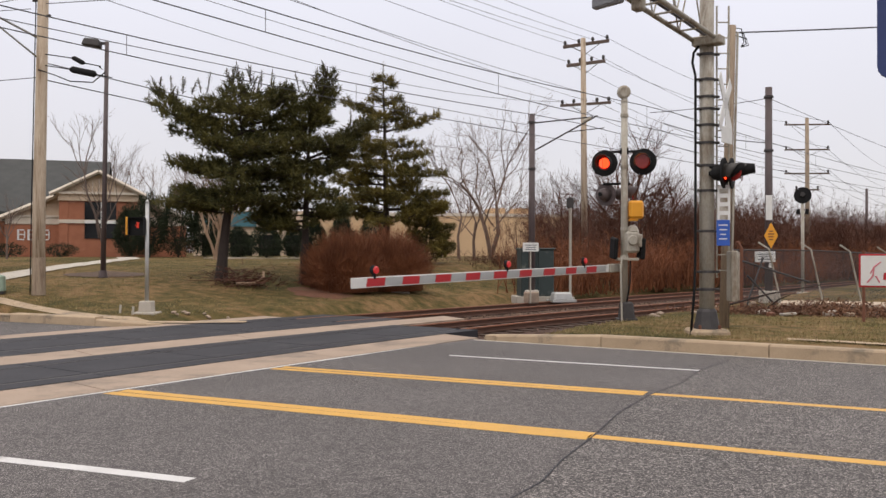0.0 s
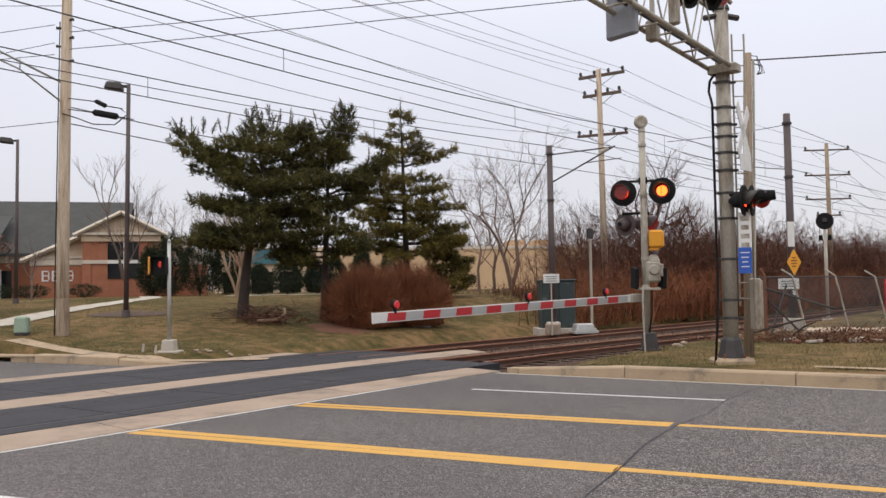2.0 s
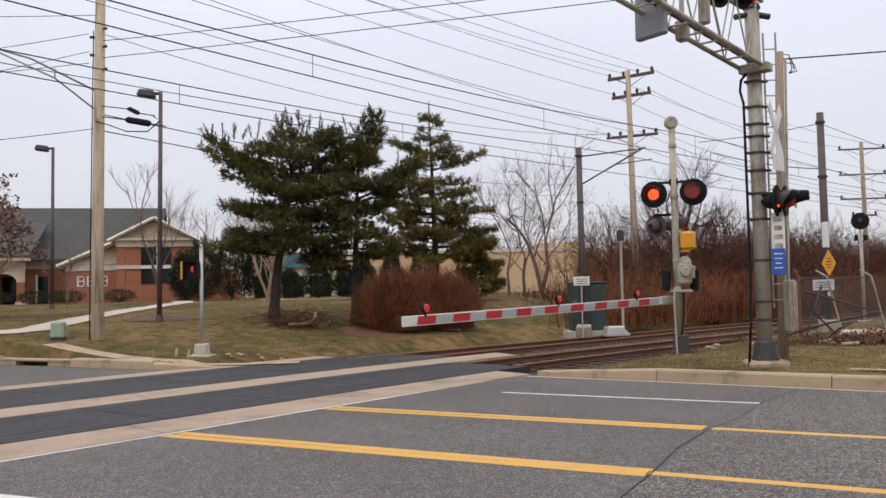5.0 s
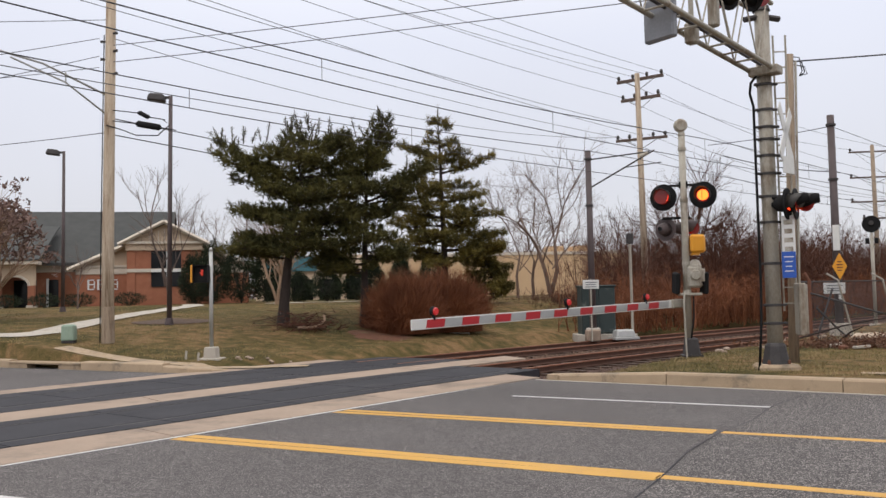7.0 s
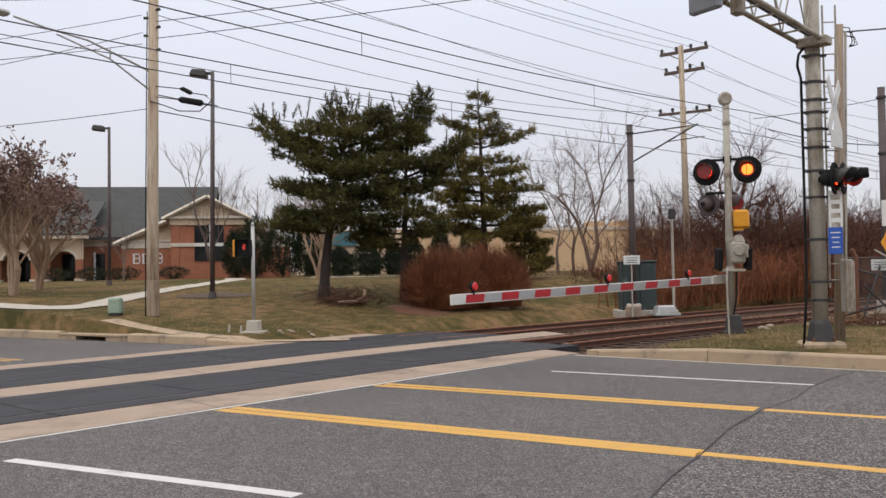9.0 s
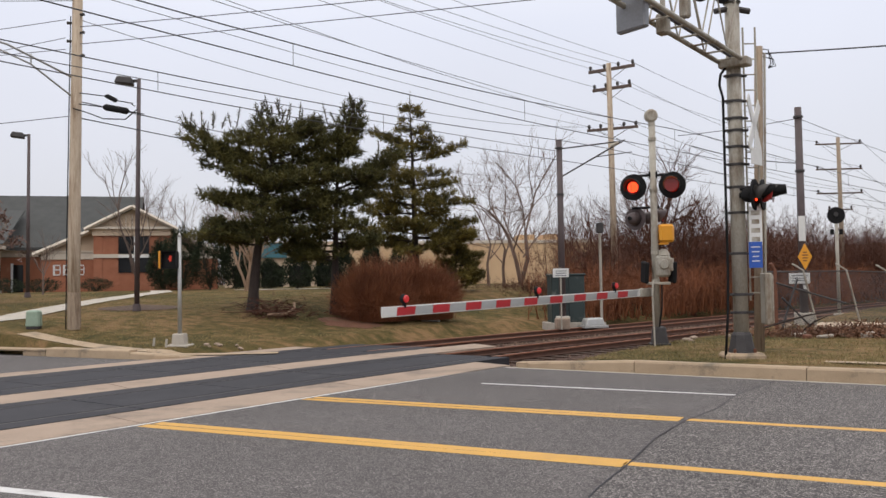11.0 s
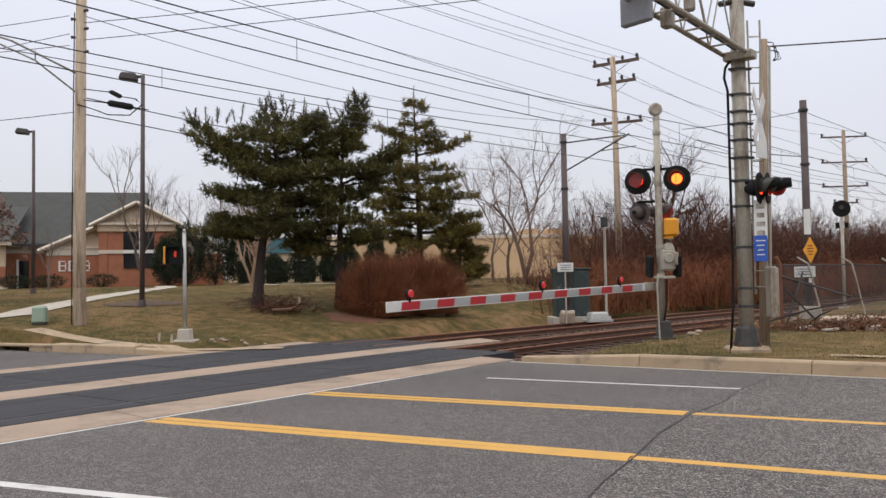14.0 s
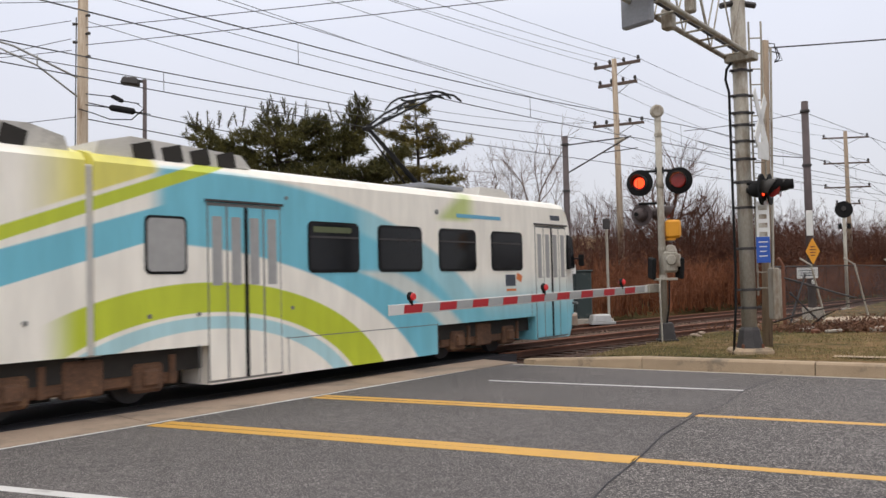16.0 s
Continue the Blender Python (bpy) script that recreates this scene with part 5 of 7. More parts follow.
lamp_end = Vector((-1.7, -4.35, 8.1))
b = B()
tube(b, [(0, 0, 7.55), lamp_end * 0.5 + Vector((0, 0, 3.95)), lamp_end * 0.8 + Vector((0, 0, 1.55)), lamp_end], 0.032, 8)
tube(b, [(0, 0, 6.95), lamp_end * 0.33 + Vector((0, 0, 4.95)), lamp_end * 0.72 + Vector((0, 0, 2.1))], 0.026, 8)
tube(b, [lamp_end * 0.33 + Vector((0, 0, 4.95)), lamp_end * 0.33 + Vector((0, 0, 5.25))], 0.02, 6)
part("lamp_arm", b, ALU, upole, "grey tubular street lamp arm", smooth=True)
b = B()
box(b, (0.75, 0.3, 0.16), (0, 0, 0), bevel=0.06)
part("lamp_head", b, ALU, upole, "grey street lamp head", m=pose(lamp_end.x - 0.2, lamp_end.y - 0.5, lamp_end.z + 0.02, 0, 0, 68))
for k, (dx, dz, l, r) in enumerate(((1.0, 6.5, 0.75, 0.1), (1.05, 6.83, 0.36, 0.07))):
    b = B()
    tube(b, [(dx, -0.2, dz + 0.1), (dx + 0.08, -0.22, dz + 0.09), (dx + l, -0.32, dz - 0.06), (dx + l + 0.06, -0.33, dz - 0.07)], [r * 0.5, r, r, r * 0.5], 10)
    tube(b, [(0.12, -0.05, dz + 0.26), (dx, -0.2, dz + 0.1)], 0.016, 6)
    tube(b, [(dx + l, -0.32, dz - 0.06), (dx + l + 0.5, -0.25, dz - 0.15)], 0.016, 6)
    part("cable_splice", b, BLACK, upole, "black cable splice case", smooth=True)
b = B()
tube(b, [(0.05, -0.15, 6.6), (0.5, -0.2, 6.45), (1.0, -0.2, 6.25), (1.7, -0.3, 6.2), (2.1, -0.35, 6.5), (1.9, -0.33, 6.65)], 0.018, 6)
part("cable_loop", b, BLACK, upole)

hx, hy = 7.85, 49.0
hp = empty("utility_pole", "tall timber utility pole with three crossarms", "utility pole", (hx, hy, 0.1), 0)
b = B()
tube(b, [(0, 0, 0), (-0.1, 0, 13.9)], [0.2, 0.14], 12)
part("shaft", b, PALETIMBER, hp, smooth=True)
crossarm(hp, 13.6, 2.8, -33, 4, 0.18)
crossarm(hp, 12.5, 2.35, -33, 4, 0.18)
crossarm(hp, 10.2, 2.9, -22, 5, 0.15)
hx, hy = 28.8, 69.2
hp2 = empty("utility_pole", "distant timber utility pole with three crossarms", "utility pole", (hx, hy, 0.1), 0)
b = B()
tube(b, [(0, 0, 0), (-0.05, 0, 12.6)], [0.2, 0.14], 10)
part("shaft", b, TIMBER, hp2, smooth=True)
for z, l in ((12.1, 3.5), (10.1, 3.5), (8.2, 3.5), (6.9, 1.9)):
    crossarm(hp2, z, l, -4, 3, 0.12)
hp3 = empty("utility_pole", "slim dark distant pole", "utility pole", (39.2, 81.0, 0), 0)
b = B()
tube(b, [(0, 0, 0), (0, 0, 8.0)], [0.15, 0.12], 8)
part("shaft", b, BROWNSTEEL, hp3, smooth=True)


# ---------- parking lot lamp posts ----------
def lamp_post(x, y, h, rz, lean=0.0):
    p = empty("lamp_post", "dark bronze lamp post with shoebox head", "street lamp", (x, y, gz(x, y)), rz, "car park lamp posts")
    b = B()
    tube(b, [(0, 0, 0), (lean, 0, h)], [0.095, 0.07], 12)
    part("post", b, BROWNSTEEL, p, smooth=True)
    b = B()
    tube(b, [(0, 0, 0), (0, 0, 0.25)], [0.16, 0.13], 12)
    part("base", b, BROWNSTEEL, p)
    b = B()
    box(b, (0.66, 0.42, 0.28), (lean - 0.5, 0, h - 0.06), (0, 6, 0), bevel=0.05, taper=0.8)
    hd = part("lamp_head", b, DARKSTEEL, p, "dark shoebox lamp head")
    b = B()
    box(b, (0.24, 0.08, 0.1), (lean - 0.1, 0, h - 0.06), bevel=0.01)
    part("arm", b, DARKSTEEL, hd)


lamp_post(-12.1, 30.7, 8.35, 8, 0.1)
lamp_post(-21.8, 41.63, 8.0, 18, 0.05)

# ---------- pedestrian signal ----------
px_, py_ = -8.12, 23.64
ped = empty("pedestrian_signal", "grey post with pedestrian signal showing a lit hand", "traffic signal", (px_, py_, gz(px_, py_)), 0)
b = B()
tube(b, [(0, 0, 0.3), (0, 0, 3.0)], [0.055, 0.05], 12)
tube(b, [(0, 0, 3.0), (0, 0, 3.1)], [0.06, 0.02], 12)
part("post", b, ALU, ped, smooth=True)
b = B()
box(b, (0.36, 0.36, 0.36), (0, 0, 0.16), bevel=0.02, taper=0.9)
box(b, (0.62, 0.6, 0.08), (0, 0, 0.0), bevel=0.02)
part("pedestal", b, PALECON, ped, "pale concrete pedestal")
b = B()
box(b, (0.42, 0.2, 0.48), (-0.22, -0.05, 2.36), bevel=0.025)
for z_ in (2.13, 2.6):
    box(b, (0.42, 0.16, 0.02), (-0.22, -0.2, z_))
for x_ in (-0.42, -0.02):
    box(b, (0.02, 0.16, 0.46), (x_, -0.2, 2.36))
hd = part("signal_head", b, BLACK, ped, "black signal head with orange side")
b = B()
box(b, (0.12, 0.2, 0.48), (-0.5, -0.05, 2.37), (0, 0, 15), bevel=0.02)
part("side_case", b, ORANGE, hd, "yellow-orange case side")
b = B()
box(b, (0.06, 0.01, 0.11), (-0.2, -0.157, 2.37), bevel=0.004)
for k in range(4):
    box(b, (0.014, 0.01, 0.06), (-0.225 + k * 0.017, -0.157, 2.445), (0, -6 + 4 * k, 0))
box(b, (0.016, 0.01, 0.05), (-0.25, -0.157, 2.385), (0, -35, 0))
part("hand_symbol", b, GLOWHAND, hd, "glowing orange hand symbol")
for x_, y_ in ((-8.8, 23.5), (-8.35, 23.2)):
    b = B()
    tube(b, [(x_, y_, gz(x_, y_) - 0.02), (x_ + 0.02, y_, gz(x_, y_) + 0.22)], [0.035, 0.03], 8)
    tagged(mesh_ob("marker_stub", b, PALECON), "short pale stub beside the signal post", "marker")

b = B()
box(b, (0.4, 0.36, 0.5), (0, 0, 0.29), bevel=0.05, taper=0.92)
gbx = empty("utility_box", "pale green plastic utility box on the lawn", "utility box", (-13.0, 25.2, gz(-13.0, 25.2)), 10)
part("cover", b, MINT, gbx)
b = B()
box(b, (0.36, 0.32, 0.1), (0, 0, 0.03), bevel=0.02)
part("plinth", b, DARKSTEEL, gbx)

# ---------- footpaths ----------
path_strip("footpath", polyline([rp(-22.0, 16.5), rp(-19.0, 16.4), rp(-17.2, 16.5), rp(-15.4, 17.2), rp(-14.2, 18.0)]), 0.55, KERBSTONE, "pale concrete footpath by the kerb", 0.02)
path_strip("footpath", polyline([Vector((-23.0, 29.2, 0)), Vector((-18.2, 27.0, 0)), Vector((-16.2, 26.3, 0)), Vector((-15.3, 26.6, 0)), Vector((-14.95, 27.5, 0)), Vector((-15.25, 29.8, 0)), Vector((-15.6, 32.5, 0)), Vector((-16.2, 36.8, 0)), Vector((-16.7, 41.3, 0)), Vector((-18.2, 50, 0)), Vector((-21, 57, 0))]), 1.2, PALECON, "pale winding concrete footpath over the lawn", 0.035)
path_strip("footpath", polyline([Vector((-15, 54, 0)), Vector((-4, 55, 0))]), 1.5, PALECON, "pale concrete footpath behind the trees", 0.04)
b = B()
cx_, cy_ = -12.5, 32.0
ctr = b.verts.new((cx_, cy_, gz(cx_, cy_) + 0.14))
rg_ = [b.verts.new((cx_ + 1.5 * math.cos(2 * math.pi * k / 24), cy_ + 1.3 * math.sin(2 * math.pi * k / 24), gz(cx_ + 1.5 * math.cos(2 * math.pi * k / 24), cy_ + 1.3 * math.sin(2 * math.pi * k / 24)) + 0.02)) for k in range(24)]
for k in range(24):
    b.faces.new((ctr, rg_[k], rg_[(k + 1) % 24]))
tagged(mesh_ob("mulch_bed", b, MULCH, True), "brown mulch ring round a young tree", "mulch", kind="structure")

# ---------- bank building ----------
bank = empty("bank_building", "red brick bank with grey shingle roof and gabled front", "building", (-24.5, 61.3, 1.35), 17)


def wall(parent, x0, x1, y0, y1, z0, z1, material, name="wall", label="", bevel=0.0):
    b = B()
    box(b, (x1 - x0, y1 - y0, z1 - z0), ((x0 + x1) / 2, (y0 + y1) / 2, (z0 + z1) / 2), bevel=bevel)
    return part(name, b, material, parent, label)


def gable(parent, x0, x1, y0, y1, ze, zr, over, thick=0.22, material=None, name="roof"):
    """Two roof slopes with thickness, ridge along y."""
    xm = (x0 + x1) / 2
    k = (zr - ze) / ((x1 - x0) / 2)
    b = B()
    a = x0 - over
    c = x1 + over
    prism(b, [(a, ze - over * k), (xm, zr), (c, ze - over * k), (c, ze - over * k + thick), (xm, zr + thick), (a, ze - over * k + thick)], y0 - 0.4, y1)
    bmesh.ops.recalc_face_normals(b, faces=b.faces)
    return part(name, b, material or SHINGLE, parent)


def gable_wall(parent, x0, x1, y0, y1, zb, ze, zr, material, label=""):
    b = B()
    prism(b, [(x0, zb), (x1, zb), (x1, ze), ((x0 + x1) / 2, zr), (x0, ze)], y0, y1)
    bmesh.ops.recalc_face_normals(b, faces=b.faces)
    return part("wall", b, material, parent, label)


gable_wall(bank, -5.9, 5.9, 0.0, 13, -0.3, 3.0, 5.5, STUCCO, "buff rendered gable")
wall(bank, -5.95, 5.95, -0.06, 0.3, -0.3, 2.45, BRICK, label="red brick lower wall")
wall(bank, -5.98, 5.98, -0.12, 0.3, 2.5, 2.95, TRIM, "band", "cream band over the brick")
wall(bank, -6.05, 6.05, -0.2, 0.25, 2.97, 3.1, TRIM, "ledge", "cream moulded ledge")
gable(bank, -5.9, 5.9, 0, 14, 3.0, 5.6, 0.5)
for sgn in (-1, 1):
    b = B()
    tube(b, [(sgn * 6.45, -0.45, 2.8), (0, -0.45, 5.68)], 0.17, 4)
    part("rake_board", b, TRIM, bank, "cream rake board")
# projecting bay under a pediment
wall(bank, -2.4, 2.65, -1.1, 0.1, -0.3, 4.1, BRICK, label="red brick projecting bay")
for x_ in (-2.15, 2.4):
    wall(bank, x_ - 0.28, x_ + 0.28, -1.16, -1.0, -0.3, 4.1, BRICK, "pilaster")
wall(bank, -2.46, 2.71, -1.2, -0.9, 2.55, 2.8, TRIM, "band", "cream string course")
wall(bank, -2.5, 2.75, -1.25, 0.05, 4.1, 4.55, STUCCO, "band", "buff frieze")
wall(bank, -2.75, 3.0, -1.45, 0.05, 4.55, 4.72, TRIM, "cornice", "cream cornice")
gable_wall(bank, -2.4, 2.65, -1.05, 0.2, 4.7, 4.74, 5.95, STUCCO, "buff pediment")
gable(bank, -2.4, 2.65, -1.1, 8, 4.72, 6.0, 0.45)
for x_, h_ in ((-0.9, 0.5), (-0.3, 0.75), (0.125, 0.9), (0.55, 0.75), (1.15, 0.5)):
    wall(bank, x_ - 0.03, x_ + 0.03, -1.09, -1.03, 4.75, 4.75 + h_, TRIM, "batten")
for sgn in (-1, 1):
    b = B()
    tube(b, [(0.125 + sgn * 3.1, -1.55, 4.5), (0.125, -1.55, 6.12)], 0.14, 4)
    part("rake_board", b, TRIM, bank, "cream rake board")
win = wall(bank, -0.8, 1.25, -1.16, -1.0, 1.5, 4.05, GLASS, "window", "tall dark window with white mullions")
wall(win, 0.25, 0.38, -1.22, -1.15, 1.5, 4.05, SIGNWHITE, "mullion")
wall(win, -0.8, 1.25, -1.22, -1.15, 2.55, 2.75, SIGNWHITE, "mullion")
# main block to the side
wall(bank, -34, -5.9, 2.0, 14, -0.3, 3.2, BRICK, label="red brick long wall")
wall(bank, -34, -5.9, 1.9, 2.3, 2.75, 3.3, TRIM, "band", "cream band under the eaves")
b = B()
prism(b, [(1.4, 3.2), (8.5, 7.55), (15.6, 3.2), (15.6, 3.42), (8.5, 7.8), (1.4, 3.42)], -34.5, 0.2, m=Matrix.Rotation(radians(90), 4, "Z") @ Matrix.Diagonal((1, -1, 1, 1)))
bmesh.ops.recalc_face_normals(b, faces=b.faces)
for v in b.verts:
    v.co = Vector((v.co.x, v.co.y, v.co.z))
part("roof", b, SHINGLE, bank, "grey-green shingle roof")
# arcade with arches
ARCHES = (-9.72, -12.75, -16.0, -19.3)
b = B()
for i, x_ in enumerate(ARCHES):
    x0_ = x_ + 1.62 if i else x_ + 1.3
    x1_ = x_ - 1.63
    pts = [(x0_, 3.2), (x0_, 1.75), (x_ + 0.85, 1.75)] + [(x_ + 0.85 * math.cos(radians(a)), 1.75 + 0.6 * math.sin(radians(a))) for a in range(15, 180, 15)] + [(x_ - 0.85, 1.75), (x1_, 1.75), (x1_, 3.2)]
    prism(b, pts, -1.2, -0.75)
bmesh.ops.recalc_face_normals(b, faces=b.faces)
part("arcade_wall", b, STUCCO, bank, "buff arcade front over segmental arches")
for x_ in ARCHES:
    b = B()
    rim = [(x_ + 1.0 * math.cos(radians(a)), 1.75 + 0.75 * math.sin(radians(a))) for a in range(0, 181, 15)]
    inn = [(x_ + 0.85 * math.cos(radians(a)), 1.75 + 0.6 * math.sin(radians(a))) for a in range(180, -1, -15)]
    prism(b, rim + inn, -1.26, -1.2)
    bmesh.ops.recalc_face_normals(b, faces=b.faces)
    part("arch", b, TRIM, bank, "cream segmental arch")
for x_ in (-8.65, -11.2, -14.4, -17.65, -20.9):
    wall(bank, x_ - (0.6 if x_ < -9 else 0.22), x_ + (0.6 if x_ < -9 else 0.22), -1.22, -0.72, -0.3, 1.75, BRICK, "pier", "brick pier")
    wall(bank, x_ - (0.68 if x_ < -9 else 0.3), x_ + (0.68 if x_ < -9 else 0.3), -1.28, -0.66, -0.3, 0.4, TRIM, "pier_base")
wall(bank, -24, -8.1, -1.85, -0.6, 3.2, 3.42, TRIM, "eave", "cream porch eave")
for x_ in ARCHES:
    wall(bank, x_ - 0.75, x_ + 0.75, 1.9, 2.05, -0.2, 2.2, GLASS, "window", "dark glazed opening in the arcade")
b = B()
prism(b, [(-1.9, 3.42), (5.0, 6.2), (5.0, 6.35), (-1.9, 3.55)], -30, -8.0, m=Matrix.Rotation(radians(90), 4, "Z") @ Matrix.Diagonal((1, -1, 1, 1)))
bmesh.ops.recalc_face_normals(b, faces=b.faces)
part("roof", b, SHINGLE, bank, "grey-green shingle porch roof")
b = B()
prism(b, [(-21.5, 3.4), (-11.7, 3.4), (-16.6, 6.2)], -1.95, -1.6)
bmesh.ops.recalc_face_normals(b, faces=b.faces)
part("wall", b, STUCCO, bank, "buff side gable")
for sgn in (-1, 1):
    b = B()
    tube(b, [(-16.6 + sgn * 5.2, -2.05, 3.25), (-16.6, -2.05, 6.35)], 0.14, 4)
    part("rake_board", b, TRIM, bank, "cream rake board")
dr = wall(bank, -8.2, -7.5, 1.9, 2.1, -0.2, 2.2, GLASS, "door", "dark glazed door in white frame")
wall(dr, -8.3, -8.15, 1.85, 2.0, -0.2, 2.3, SIGNWHITE, "frame")
# sign as plain pale blocks
for x_, w_ in ((-4.95, 0.52), (-4.3, 0.52), (-3.35, 0.42)):
    if w_:
        b = B()
        box(b, (0.12, 0.06, 0.74), (x_ - w_ / 2 + 0.07, -0.1, 1.75))
        box(b, (0.07, 0.06, 0.5), (x_ + w_ / 2 - 0.05, -0.1, 1.75))
        for z_ in (1.42, 1.77, 2.08):
            box(b, (w_ * 0.75, 0.06, 0.08), (x_, -0.1, z_))
        part("sign_block", b, SIGNWHITE, bank, "pale sign shape")

# warehouse behind the trees
ware = empty("warehouse", "long sand-coloured flat-roofed warehouse", "building", (-12.5, 83, 0.8), 9)
wall(ware, 0, 25.5, 0, 18, -0.5, 4.9, SANDWALL, "wall", "sand-coloured block wall")
wall(ware, -0.1, 25.6, -0.1, 0.2, 4.75, 5.05, TRIM, "parapet", "pale parapet capping")
for x_ in (18.0, 20.6):
    wall(ware, x_, x_ + 1.6, 4, 7, 4.9, 5.8, SANDWALL, "roof_unit", "pale roof unit")
for x_ in (4.3, 8.6, 12.9, 17.2, 21.5):
    wall(ware, x_ - 0.12, x_ + 0.12, -0.15, 0, -0.4, 4.8, SANDWALL, "pilaster")
teal = empty("shop_building", "low shop with teal fascia", "building", (-24.5, 84.5, 0.9), 9)
wall(teal, 0, 12, 0, 10, -0.5, 5.2, STUCCO, "wall")
wall(teal, 1.0, 6.0, -0.3, 0, 3.6, 5.1, TEAL, "fascia", "teal fascia band")
for k in range(4):
    wall(teal, 0.8 + k * 2.7, 2.9 + k * 2.7, -0.06, 0.1, 0.2, 2.8, GLASS, "window", "dark shop window")
# ---------- plants ----------
REDSOIL = mat("red_brown_soil", (0.19, 0.075, 0.04), (0.10, 0.045, 0.026), 0.95, scale=3, fine=30, bump=0.9, bump_dist=0.03, spots=(0.12, 0.09, 0.04))
class Soup:
    """Loose triangles and tubes gathered into one mesh."""

    def __init__(self):
        self.v, self.f = [], []

    def tri(self, a, b, c):
        n = len(self.v)
        self.v += [tuple(a), tuple(b), tuple(c)]
        self.f.append((n, n + 1, n + 2))

    def blade(self, p, d, w, side):
        """A pointed sliver from p along d."""
        o = side * (w / 2)
        self.tri(p - o, p + o, p + d)

    def limb(self, p, q, r0, r1, seg=3):
        d = q - p
        a = d.orthogonal().normalized()
        c = d.cross(a).normalized()
        n = len(self.v)
        for o, r in ((p, r0), (q, r1)):
            for k in range(seg):
                t = 2 * math.pi * k / seg
                self.v.append(tuple(o + (a * math.cos(t) + c * math.sin(t)) * r))
        for k in range(seg):
            self.f.append((n + k, n + (k + 1) % seg, n + seg + (k + 1) % seg, n + seg + k))

    def ob(self, name, material, parent=None, label=""):
        me = bpy.data.meshes.new(name)
        me.from_pydata(self.v, [], self.f)
        me.materials.append(material)
        o = new(name, me)
        if parent is not None:
            o.parent = parent
        return tagged(o, label)


def rvec(rng):
    z = rng.uniform(-1, 1)
    a = rng.uniform(0, 2 * math.pi)
    r = math.sqrt(1 - z * z)
    return Vector((r * math.cos(a), r * math.sin(a), z))


def tuft(s, p, d, rng, size, n, w):
    """A brush of needles round a shoot."""
    for _ in range(n):
        v = (d * 0.75 + rvec(rng)).normalized()
        side = v.cross(rvec(rng)).normalized()
        s.blade(p + d * rng.uniform(-0.08, 0.08), v * size * rng.uniform(0.6, 1.1), w, side)


def candle(wood, crown, p, e, rng, n=5):
    """An upright shoot with a thin sleeve of needles and a bare tip."""
    wood.limb(p, e, 0.022, 0.012, 4)
    for h in range(n):
        tuft(crown, p.lerp(e, 0.15 + 0.17 * h), (e - p).normalized(), rng, 0.15, 8, 0.03)


def bough(wood, crown, base, end, rng, plate, size, fill):
    """One limb: a bent stem carrying a flat, feathery plate of shoots turned up at their tips."""
    l = (end - base).length
    d = (end - base).normalized()
    side = d.cross(Vector((0, 0, 1))).normalized()
    mid = base.lerp(end, 0.55) - Vector((0, 0, 0.05 * l))
    r = 0.016 + 0.013 * l
    wood.limb(base, mid, r, r * 0.65, 5)
    wood.limb(mid, end, r * 0.65, 0.012, 4)
    m = max(5, int(l * 6.0 * fill))
    for q in range(m):
        u = 0.2 + 0.8 * (q + rng.random()) / m
        p = base.lerp(mid, u / 0.55) if u < 0.55 else mid.lerp(end, (u - 0.55) / 0.45)
        sl = plate * (0.35 + 0.65 * math.sin(math.pi * min(1.0, 0.15 + 0.85 * u))) * rng.uniform(0.6, 1.1)
        sg = 1 if q % 2 else -1
        v = (side * sg * rng.uniform(0.5, 1.0) + d * rng.uniform(0.3, 0.9) + Vector((0, 0, rng.uniform(-0.02, 0.22)))).normalized()
        e = p + v * sl
        wood.limb(p, e, 0.014, 0.006, 3)
        k = max(2, int(sl / 0.13))
        for h in range(k):
            for _ in range(2):
                o = p.lerp(e, (h + 1) / k) + rvec(rng) * 0.1 + Vector((0, 0, rng.uniform(-0.1, 0.14)))
                tuft(crown, o, (v * 0.5 + Vector((0, 0, 0.75))).normalized(), rng, size * rng.uniform(0.7, 1.1), 9, 0.036)
    tuft(crown, end, (d + Vector((0, 0, 0.7))).normalized(), rng, size, 14, 0.034)


